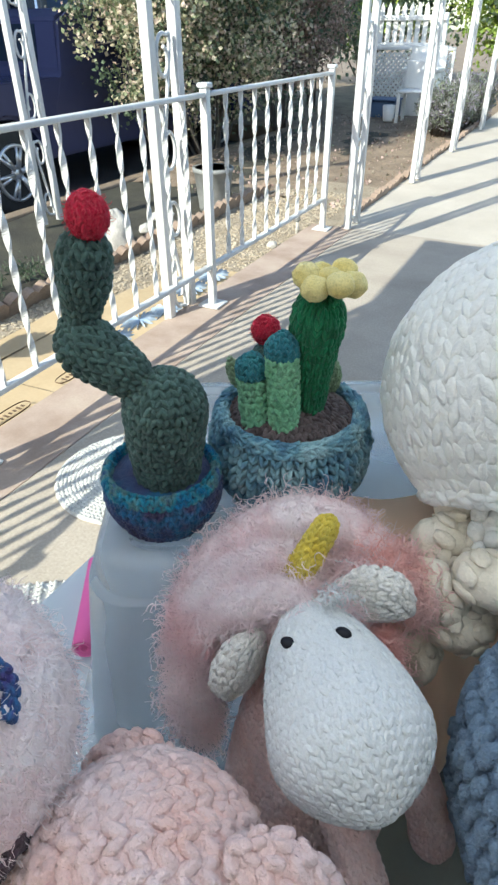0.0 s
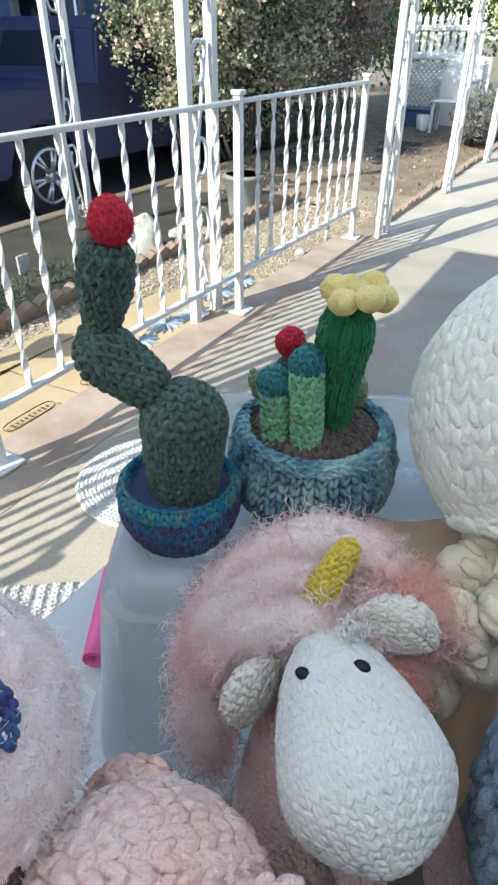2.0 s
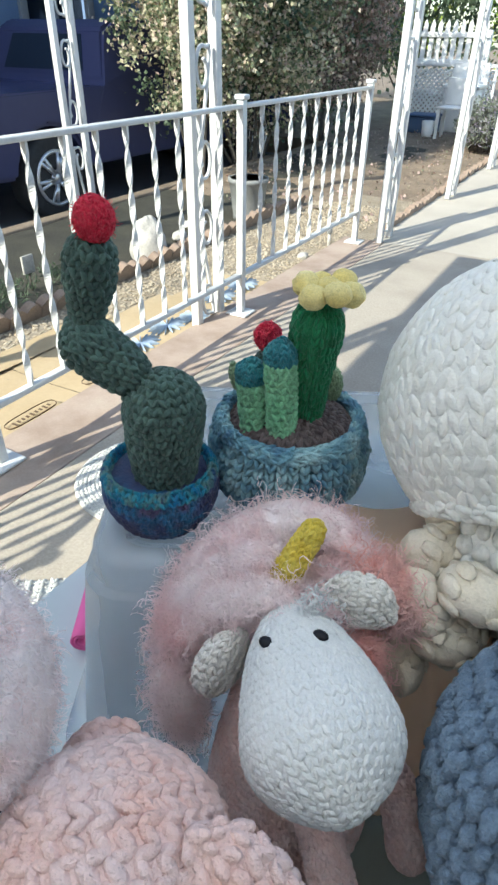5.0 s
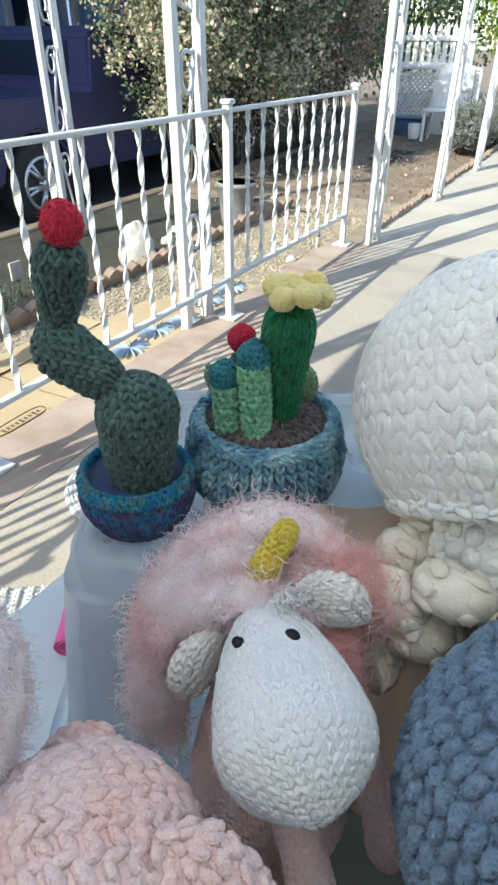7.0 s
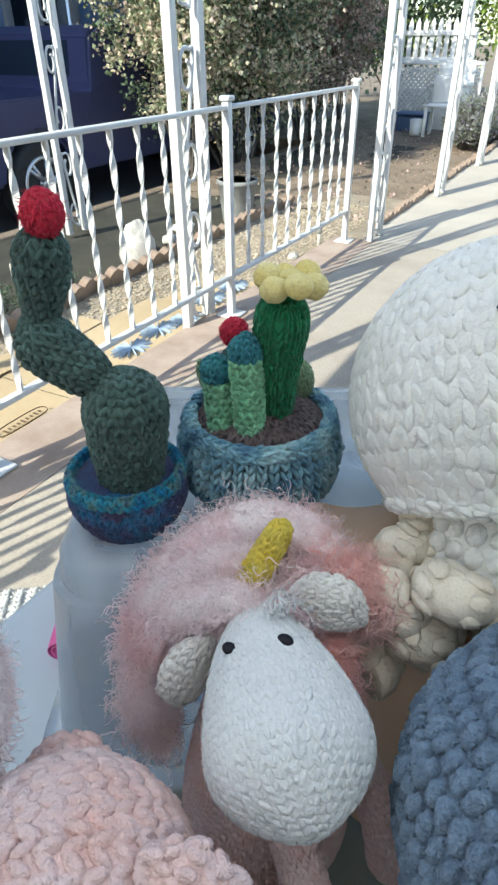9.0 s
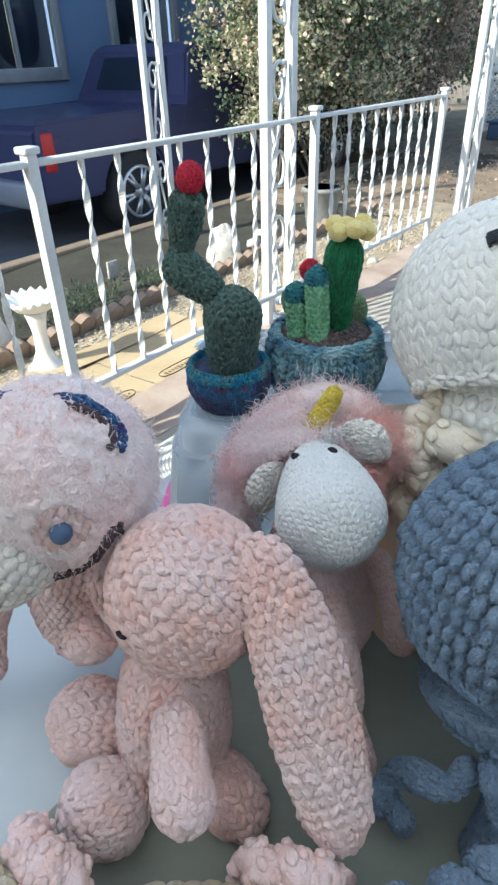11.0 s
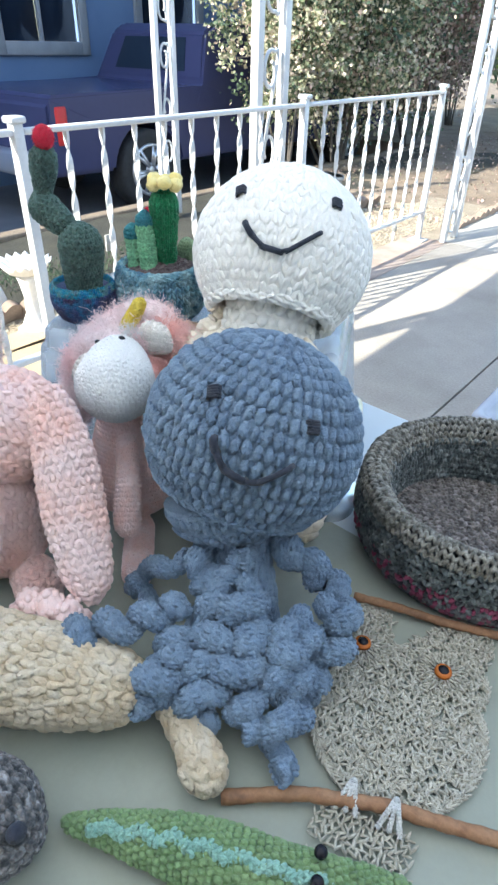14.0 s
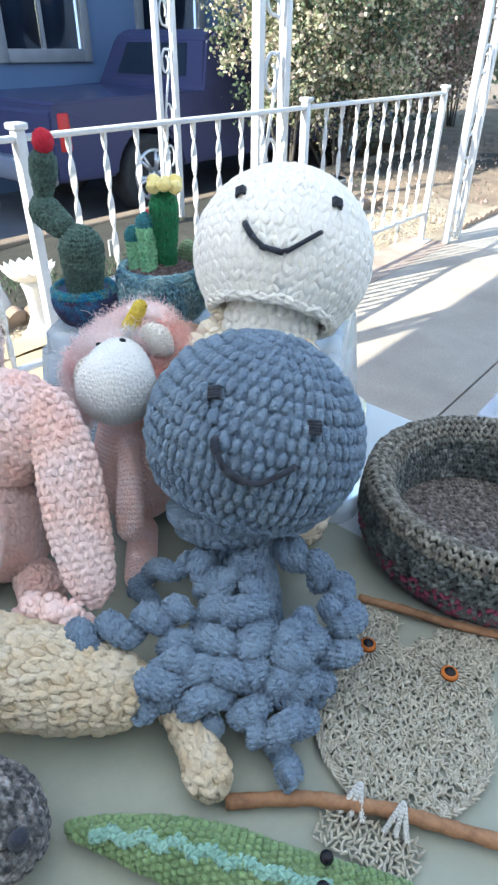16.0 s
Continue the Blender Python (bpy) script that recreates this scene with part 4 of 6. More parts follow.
part("bowl", bowl, M_FENCE, bath)
urn = thing("garden_urn", (-2.62, 1.42, GROUND), "round white garden urn with a dark band", "urn")
part("body", Mesh().tube([(-2.62, 1.42, z) for z in (-0.05, 0.0, 0.1, 0.25, 0.4, 0.5, 0.56, 0.62, 0.66)], [0.08, 0.09, 0.06, 0.06, 0.11, 0.14, 0.135, 0.09, 0.03], 28), M_FENCE, urn)
part("band", Mesh().tube([(-2.62, 1.42, 0.515), (-2.62, 1.42, 0.523)], 0.1425, 28), M_BLACK, urn)
riser = thing("riser_pipe", (-1.645, 3.99, GROUND), "short pale sprinkler riser pipe in the gravel", "pipe")
part("pipe", Mesh().tube([(-1.645, 3.99, GROUND - 0.02), (-1.645, 3.99, 0.05)], 0.011, 12), M_ROCK, riser)
part("sprinkler_head", Mesh().tube([(-1.645, 3.99, z) for z in (0.045, 0.05, 0.085, 0.095)], [0.010, 0.017, 0.016, 0.008], 14), M_GREYPOT, riser)
sign = thing("plant_marker", (-2.75, 2.35, GROUND), "small pale plant marker stuck in the yard", "marker")
part("plate", round_box(-2.77, 2.32, 0.03, -2.755, 2.40, 0.13, 0.003), M_ROCK, sign)
part("stake", round_box(-2.768, 2.355, -0.08, -2.758, 2.365, 0.04, 0.002), M_BARKT, sign)
tuft = Mesh()
rng_ = np.random.default_rng(12)
for cx_, cy_ in ((-2.62, 1.95), (-2.72, 2.15), (-2.66, 2.5), (-2.8, 1.75)):
    leaves(tuft, np.array((cx_, cy_, 0.0)) + rng_.normal(0, 1, (240, 3)) * (0.09, 0.09, 0.015), 0.035, rng_, -1.2, 0.3)
solid("grass", tuft, M_LEAFD, "tufts of dark green weeds behind the edging", "grass", kind="stuff")


# ---- flattened cardboard box on the gravel ----
card = thing("cardboard_sheet", (-1.8, 2.1, GROUND), "flattened brown cardboard box lying on the gravel", "cardboard")
CZ = GROUND + 0.012
for x0, y0, x1, y1, dz in ((-2.02, -0.3, -1.575, 1.56, 0.0), (-2.03, 1.563, -1.575, 2.62, 0.002), (-1.97, 2.623, -1.60, 3.10, 0.0)):
    part("panel", grid_sheet(x0, y0, x1, y1, 20, 40, lambda x, y: CZ + dz + 0.006 * np.sin(5 * y + 2 * x) + 0.004 * np.sin(11 * x)), M_CARD, card)
part("flap", grid_sheet(-2.17, 0.9, -2.024, 2.2, 8, 40, lambda x, y: CZ + 0.010 - (x + 2.035) * 0.02 + 0.006 * np.sin(6 * y)), M_CARD, card)


for y in (1.33, 1.72):   # maker's mark: a plain lozenge ring with a bar inside
    a = np.linspace(0, 2 * math.pi, 49)
    ringp = np.stack([-1.655 + 0.030 * np.sign(np.sin(a)) * np.abs(np.sin(a)) ** 0.6, y + 0.115 * np.sign(np.cos(a)) * np.abs(np.cos(a)) ** 0.6, np.full(49, CZ + 0.014)], -1)
    part("print", Mesh().tube(ringp, 0.0028, 5, 0.4), M_INK, card, "brown printed oval maker's mark", smooth=False)
    for k in range(9):
        hh = 0.016 if k in (0, 4, 7) else 0.010
        part("bar", Mesh().box(-1.655 - hh * 0.6, y - 0.085 + k * 0.0205, CZ + 0.013, -1.655 + hh, y - 0.076 + k * 0.0205, CZ + 0.0145), M_INK, card, smooth=False)
for cx, cy in ((-1.70, 2.02), (-1.72, 2.25), (-1.68, 2.42), (-1.72, 2.72), (-1.71, 2.95)):
    n, blue = 15, Mesh()
    for k in range(n):
        t = 2 * math.pi * k / n
        blue.tube([(cx, cy, CZ + 0.014), (cx + 0.045 * math.cos(t), cy + 0.075 * math.sin(t), CZ + 0.016), (cx + 0.075 * math.cos(t), cy + 0.12 * math.sin(t), CZ + 0.014)], [0.006, 0.014, 0.003], 5, 0.25)
    part("print", blue, M_BLUEPAT, card, "blue leaf print on the cardboard", smooth=False)


# ---- the table and the bins ----
def storage_box(m, lx, ly, z0, z1, flare, material, label, lid=False):
    """An upturned storage bin: walls that lean outwards to the rim, a rim flange, a raised panel on its base."""
    at = m @ Vector((lx / 2, ly / 2, z0))
    box = thing("storage_bin", at, label, "storage bin")

    def ring(d, z, r, n=8):
        out = []
        for cx, cy, a0 in ((lx + d - r, ly + d - r, 0), (-d + r, ly + d - r, 90), (-d + r, -d + r, 180), (lx + d - r, -d + r, 270)):
            out += [(cx + r * math.cos(radians(a0 + 90 * k / n)), cy + r * math.sin(radians(a0 + 90 * k / n)), z) for k in range(n + 1)]
        return np.array([m @ Vector(p) for p in out])

    def skin(levels, closed=True):
        rings = [ring(*lv) for lv in levels]
        k = len(rings[0])
        me = Mesh()
        i, j = np.meshgrid(np.arange(len(rings) - 1), np.arange(k), indexing="ij")
        j2 = (j + 1) % k
        me.add(np.concatenate(rings), np.stack([i * k + j, i * k + j2, (i + 1) * k + j2, (i + 1) * k + j], -1).reshape(-1, 4))
        if closed:
            c = me.n
            me.v.append(rings[-1].mean(0)[None])
            me.n += 1
            q = (len(rings) - 1) * k
            me.f.append(np.array([(q + a, q + (a + 1) % k, c) for a in range(k)]))
        return me

    part("shell", skin([(flare, z0 + 0.012, 0.04), (0.0085, z1 - 0.036, 0.04), (0.008, z1 - 0.034, 0.04), (0.003, z1 - 0.033, 0.04), (0.0025, z1 - 0.031, 0.04), (0.0, z1 - 0.008, 0.038), (-0.008, z1, 0.032),
                        (-0.022, z1, 0.028), (-0.026, z1 - 0.004, 0.026), (-0.034, z1 - 0.004, 0.024), (-0.038, z1, 0.022)]), material, box)
    part("rim", skin([(flare - 0.002, z0 + 0.02, 0.045), (flare + 0.016, z0 + 0.018, 0.05), (flare + 0.018, z0 + 0.010, 0.05), (flare + 0.018, z0, 0.05)], False), material, box)
    return box


TZ = 0.58
LAID[0] = TABLE_FRAME
table = thing("folding_table", (0.84, 0.28, 0.0), "white plastic folding table covered with crocheted toys", "table")
part("tabletop", round_box(-0.43, -0.26, TZ - 0.042, 2.11, 0.81, TZ, 0.012), M_TABLE, table)
feet = [(x, y, laid((x, y, TZ - 0.03))) for x in (-0.22, 1.90) for y in (-0.16, 0.70)]
LAID[0] = Matrix.Identity(4)
for x, y, top in feet:
    part("leg", Mesh().tube([(top.x, top.y, 0.0), tuple(top)], 0.012, 12), M_METAL, table)
for a, b in ((feet[0], feet[1]), (feet[2], feet[3])):
    part("crossbar", Mesh().tube([(a[2].x, a[2].y, 0.12), (b[2].x, b[2].y, 0.12)], 0.009, 10), M_METAL, table)
storage_box(pose(-0.105, 1.457, 0, 0, 0, 0.5), 0.42, 0.32, 0.0, 0.30, 0.025, M_BIN2, "clear bluish plastic storage bin on the floor")
LAID[0] = TABLE_FRAME


def cloth_z(x, y):
    return TZ + 0.004 + 0.0016 * (np.sin(23 * x + 9 * y) + np.sin(31 * y - 14 * x) + 0.7 * np.sin(61 * x + 40 * y)) * 0.6 + 0.003 * np.exp(-((x - 0.13 - 0.3 * y) / 0.012) ** 2)


solid("table_cover", grid_sheet(-0.12, -0.25, 1.36, 0.455, 150, 86, cloth_z), M_SHEET, "thin greenish-white cover sheet creased over the table", "table cover", smooth=True)

BIN = pose(-0.221, 0.2555, 0, 0, 0, 31.0)       # near corner of the bin's upturned base
BZ = 0.826


storage_box(BIN, 0.446, 0.30, TZ + 0.001, BZ, 0.030, M_BIN, "upturned frosted plastic storage bin on the table")

roll_ = thing("pink_roll", (-0.35, 0.34, TZ), "bright pink foam strip rolled up beside the bin", "roll")
pm = Mesh()
ax0, ax1 = np.array((-0.388, 0.414, 0.602)), np.array((-0.317, 0.306, 0.602))
d_ = unit(ax1 - ax0)
n_ = unit(np.cross(d_, (0, 0, 1)))
b_ = np.cross(d_, n_)
sp = np.linspace(0, 2.6 * 2 * math.pi, 60)
rad = 0.006 + 0.0120 * sp / sp[-1]
prof_ = [(np.cos(t) * r * n_ + np.sin(t) * r * b_) for t, r in zip(sp, rad)] + [(np.cos(t) * (r - 0.0018) * n_ + np.sin(t) * (r - 0.0018) * b_) for t, r in zip(sp[::-1], rad[::-1])]
prof_ = np.array(prof_)
k_ = len(prof_)
lev_ = 6
pts_ = np.concatenate([ax0 + (ax1 - ax0) * i / (lev_ - 1) + prof_ * (1 - 0.12 * i / lev_) for i in range(lev_)])
i_, j_ = np.meshgrid(np.arange(lev_ - 1), np.arange(k_), indexing="ij")
j2_ = (j_ + 1) % k_
pm.add(pts_, np.stack([i_ * k_ + j_, i_ * k_ + j2_, (i_ + 1) * k_ + j2_, (i_ + 1) * k_ + j_], -1).reshape(-1, 4))
for e_ in (0, lev_ - 1):
    h_ = k_ // 2
    pm.f.append(np.array([(e_ * k_ + q, e_ * k_ + q + 1, e_ * k_ + k_ - 2 - q, e_ * k_ + k_ - 1 - q) for q in range(h_ - 1)]))
part("foam", pm, M_PINKROLL, roll_)


def satin_cloth():
    """A crumpled piece of satin hanging over the bin's front edge down to the table."""
    c = thing("satin_cloth", (0.06, 0.36, TZ), "crumpled peach satin cloth hanging in front of the bin", "cloth")
    u, v = np.meshgrid(np.linspace(0, 1, 50), np.linspace(0, 1, 50))
    f, s_ = np.array((0.515, -0.857)), np.array((0.857, 0.515))
    base = np.array((-0.060, 0.340))
    q = np.clip((v - 0.24) / 0.76, 0, 1)                   # the first part lies on the bin, the rest hangs
    out = np.where(v < 0.24, (v - 0.24) * 0.36, 0) + np.clip(v * 4 - 0.6, 0, 1) * 0.012 + 0.022 * q + 0.016 * np.sin(9 * u + 4 * v) * (0.3 + q) * (v > 0.2) + 0.008 * np.sin(23 * u - 7 * v) * (v > 0.16)
    x = base[0] + s_[0] * u * 0.19 + f[0] * out
    y = base[1] + s_[1] * u * 0.19 + f[1] * out
    z = BZ + 0.004 + 0.003 * np.sin(14 * u + 20 * v) * (v < 0.2) - q * 0.238
    k = np.arange(49)[:, None] * 50 + np.arange(49)[None]
    m = Mesh().add(np.stack([x, y, z], -1).reshape(-1, 3), np.stack([k, k + 1, k + 51, k + 50], -1).reshape(-1, 4))
    part("cloth", m, M_PEACH, c)


satin_cloth()


# ---- fluffy strands ----
def strands(mesh, roots, dirs, length, rng, thick=0.0006, curl=0.35, gravity=0.5, n=7):
    p = np.asarray(roots, dtype=float)
    d = unit(np.asarray(dirs, dtype=float) + rng.normal(0, 0.35, p.shape))
    k = len(p)
    step = (length * rng.uniform(0.5, 1.2, (k, 1))) / (n - 1)
    line = [p]
    for i in range(n - 1):
        d = unit(d + rng.normal(0, curl, p.shape) + np.array((0, 0, -gravity * 0.3)))
        line.append(line[-1] + d * step)
    line = np.stack(line, 1)
    t = unit(np.gradient(line, axis=1))
    a = unit(np.cross(t, rng.normal(0, 1, (k, 1, 3))))
    w = thick * np.interp(np.arange(n) / (n - 1), [0, 0.7, 1], [1, 0.9, 0.4])[None, :, None]
    edge = np.stack([line - w * a, line + w * a], 2)
    base = mesh.n
    mesh.v.append(edge.reshape(-1, 3))
    i = np.arange(n - 1) * 2
    f = np.stack([i, i + 1, i + 3, i + 2], -1)
    mesh.f.append((f[None] + (base + np.arange(k) * n * 2)[:, None, None]).reshape(-1, 4))
    mesh.n += k * n * 2


def comb(d, way):
    """Directions along a ball's surface, combed towards way."""
    w = np.asarray(way, dtype=float)
    return unit(w - (d @ w)[:, None] * d)


def ball_points(c, r, n, rng, keep=None):
    d = unit(rng.normal(0, 1, (n, 3)))
    if keep is not None:
        d = d[keep(d)]
    return np.asarray(c) + d * np.asarray(r), d


def fuzz(mesh, c, r, n, length, seed):
    """Short loose fibres all over a ball."""
    rng = np.random.default_rng(seed)
    p, d = ball_points(c, r, n, rng)
    strands(mesh.yarn, p, d, length, rng, 0.0002, 0.4, 0.0, 4)


# ---- crocheted cacti ----
def cactus_left():
    c = thing("crochet_cactus", (-0.19, 0.345, BZ), "dark green jointed crochet cactus in a navy pot", "crochet cactus", "crochet cacti on the bin")
    x, y = -0.198, 0.339
    pot = Mesh()
    crochet(pot, [(x, y, BZ + 0.002, 0.026), (x, y, BZ + 0.010, 0.038), (x, y, BZ + 0.030, 0.0475), (x, y, BZ + 0.046, 0.0475), (x, y, BZ + 0.052, 0.0465)], 0.0062, 0.0055, round_ends=(False, False), seed=3)
    part("pot", pot, Y_POTA, c)
    rim = Mesh()
    crochet(rim, [(x, y, BZ + 0.048, 0.0480), (x, y, BZ + 0.054, 0.0475), (x, y, BZ + 0.058, 0.0435), (x, y, BZ + 0.050, 0.0405)], 0.0064, 0.0052, round_ends=(False, False), seed=4, core=False)
    part("rim", rim, Y_POTARIM, c)
    soil = Mesh().tube([(x, y, BZ + 0.020), (x, y, BZ + 0.034), (x, y, BZ + 0.036)], [0.040, 0.040, 0.01], 28)
    part("lining", soil, Y_POTA, c)
    seg = Mesh()
    crochet(seg, [(-0.191, 0.338, BZ + 0.040, 0.0235), (-0.191, 0.338, BZ + 0.062, 0.0265), (-0.189, 0.338, BZ + 0.095, 0.0305), (-0.187, 0.338, BZ + 0.124, 0.0315), (-0.187, 0.338, BZ + 0.144, 0.028)], 0.0080, 0.0064, round_ends=(False, True), seed=5, depth=0.0031, tilt=0.5)
    part("stem", seg, Y_CACT, c)
    seg = Mesh()
    crochet(seg, [(-0.196, 0.335, BZ + 0.132, 0.015), (-0.217, 0.328, BZ + 0.143, 0.0195), (-0.240, 0.322, BZ + 0.158, 0.0222), (-0.254, 0.319, BZ + 0.175, 0.0185)], 0.0078, 0.0063, seed=6, depth=0.0030, tilt=0.5)
    part("stem", seg, Y_CACT, c)
    seg = Mesh()
    crochet(seg, [(-0.244, 0.324, BZ + 0.170, 0.0115), (-0.241, 0.325, BZ + 0.185, 0.0138), (-0.237, 0.327, BZ + 0.206, 0.0184), (-0.233, 0.328, BZ + 0.226, 0.0178), (-0.230, 0.328, BZ + 0.240, 0.013)], 0.0076, 0.0062, round_ends=(False, True), seed=7, depth=0.0029, tilt=0.5)
    part("stem", seg, Y_CACT, c)
    f = Mesh()
    globe(f, (-0.226, 0.328, BZ + 0.247), 0.0136, 0.0052, 0.0046, stretch=1.08, seed=8, depth=0.0014, core=0.3)
    fuzz(f, (-0.226, 0.328, BZ + 0.247), 0.0132, 500, 0.0042, 8)
    part("flower", f, Y_RED, c, "fuzzy red flower ball")


shifted(-0.0026, -0.0055)
cactus_left()


def cactus_group():
    x, y = -0.130, 0.433
    c = thing("crochet_cactus", (x, y, BZ), "green crochet cacti with a yellow flower in a denim-blue pot", "crochet cactus", "crochet cacti on the bin")
    pot = Mesh()
    crochet(pot, [(x, y, BZ + 0.002, 0.044), (x, y, BZ + 0.010, 0.057), (x, y, BZ + 0.030, 0.0685), (x, y, BZ + 0.054, 0.0695), (x, y, BZ + 0.073, 0.0640)], 0.0092, 0.0080, round_ends=(False, False), seed=11, tilt=0.46, depth=0.0060, ribs=True, cols=44, core=-0.18)
    part("pot", pot, Y_POTB, c)
    rim = Mesh()
    ring_ = np.linspace(0, 2 * math.pi, 120)
    for rr, zz, s_ in ((0.0615, 0.0745, 11), (0.0595, 0.0785, 12), (0.0560, 0.0785, 13)):
        crochet_line(rim, np.stack([x + rr * np.cos(ring_), y + rr * np.sin(ring_), np.full(120, BZ + zz)], -1), np.full(120, 0.0037), 0.0054, 0.0078, seed=s_, tilt=0.6)
    part("rim", rim, Y_POTB, c)
    soil = Mesh()
    globe(soil, (x, y, BZ + 0.068), 0.0555, 0.0072, 0.0078, stretch=0.36, seed=13, flat=1.35)
    part("soil", soil, Y_SOIL, c)
    g = Mesh()
    crochet(g, [(-0.116, 0.435, BZ + 0.068, 0.0135), (-0.116, 0.433, BZ + 0.095, 0.0158), (-0.113, 0.430, BZ + 0.130, 0.0184), (-0.108, 0.427, BZ + 0.165, 0.0205), (-0.105, 0.426, BZ + 0.188, 0.0198)], 0.0068, 0.0072, round_ends=(False, True), seed=14, ribs=True, depth=0.0030, cols=17, tilt=0.12, core=0.25)
    part("stem", g, Y_GREEN, c)
    for (sx, sy), top, r, seed in (((-0.150, 0.402), 0.139, 0.0122, 15), ((-0.126, 0.406), 0.160, 0.0126, 16)):
        s = Mesh()
        crochet(s, [(sx + 0.007, sy - 0.006, BZ + 0.066, r * 0.85), (sx + 0.003, sy, BZ + 0.09, r), (sx, sy, BZ + top - 0.018, r * 1.04)], 0.0062, 0.0060, round_ends=(False, False), seed=seed, depth=0.0027, tilt=0.7)
        part("stem", s, Y_LIGHTG, c)
        t = Mesh()
        crochet(t, [(sx, sy, BZ + top - 0.019, r * 1.06), (sx, sy, BZ + top - 0.008, r * 1.02), (sx, sy, BZ + top, r * 0.8)], 0.0050, 0.0048, round_ends=(False, True), seed=seed + 10)
        part("tip", t, Y_TEAL, c, "teal crocheted tip")
    s = Mesh()
    crochet(s, [(-0.158, 0.443, BZ + 0.072, 0.014), (-0.159, 0.443, BZ + 0.1, 0.0155), (-0.159, 0.443, BZ + 0.128, 0.013)], 0.0052, 0.0050, round_ends=(False, True), seed=19)
    part("stem", s, Y_CACT, c)
    s = Mesh()
    globe(s, (-0.159, 0.441, BZ + 0.141), 0.0118, 0.0046, 0.0042, seed=20, depth=0.0013, core=0.3)
    fuzz(s, (-0.159, 0.441, BZ + 0.141), 0.0114, 300, 0.0034, 20)
    part("flower", s, Y_RED, c, "small red flower ball")
    s = Mesh()
    crochet(s, [(-0.172, 0.437, BZ + 0.086, 0.004), (-0.181, 0.433, BZ + 0.094, 0.0075), (-0.187, 0.430, BZ + 0.112, 0.005)], 0.0042, 0.0042, seed=21)
    part("leaf", s, Y_SAGE, c)
    s = Mesh()
    globe(s, (-0.120, 0.478, BZ + 0.092), 0.0150, 0.0050, 0.0048, stretch=1.25, seed=22)
    part("stem", s, Y_SAGE, c, "pale sage-green round cactus")
    fx, fy, fz = -0.100, 0.424, BZ + 0.198
    fl = Mesh()
    for k in range(6):
        t = k * math.pi / 3 + 0.3
        petal = blob((fx + 0.0165 * math.cos(t), fy + 0.0165 * math.sin(t), fz + 0.004 * (k % 2) - 0.002), (0.0100, 0.0100, 0.0090), 20 + k, 0.10)
        fl.add(petal.v[0], petal.f[0]).f.append(petal.f[1] + fl.n - petal.n)
    fl.ball((fx, fy, fz + 0.003), (0.0085, 0.0085, 0.0060), 16, 10)
    part("flower", fl, Y_YELLOW, c, "pale yellow six-petalled flower")


shifted(-0.004, -0.005)
cactus_group()


# ---- octopuses ----
def corkscrew(mesh, line, pitch, curl, tube, w, h, seed, end=0.95, relief=0.44, puff=True):
    """A tentacle that curls into ringlets round the given line."""
    d = np.asarray(line, dtype=float)
    turns = max(1.2, np.linalg.norm(np.diff(d, axis=0), axis=1).sum() / pitch)
    n = int(26 * turns) + 8
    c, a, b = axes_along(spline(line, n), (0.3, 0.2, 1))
    u = np.linspace(0, 1, n)
    ph = u * turns * 2 * math.pi + seed + 0.5 * np.sin(u * 7 + seed)
    k = curl * np.clip(u * 5, 0.15, 1) * (1 + 0.22 * np.sin(ph * 0.31 + seed * 3))
    p = c + k[:, None] * (np.cos(ph)[:, None] * a + np.sin(ph)[:, None] * b)
    r = tube * np.interp(u, [0, 0.1, 0.9, 1], [0.7, 1, 1, end]) * (1 + 0.17 * np.cos(ph - 0.6))
    cord = Mesh().tube(p, r * 0.97, 14, 1.0, (0.2, 0.1, 1))
    v = cord.v[0]
    out = unit(v - np.repeat(p, 14, axis=0))
    cord.v[0] = v + out * np.array([tube * 0.07 * noise.noise(Vector(q) * (0.9 / tube)) for q in v])[:, None]
    mesh.v += cord.v
    mesh.f += [f + mesh.n for f in cord.f]
    mesh.n += cord.n
    crochet_line(mesh, p, r * 0.95 + w * relief * 0.75, w, h, (0.2, 0.1, 1), w * relief, 0.35, 1.0, int(seed * 10) + 1, False, False, puff)


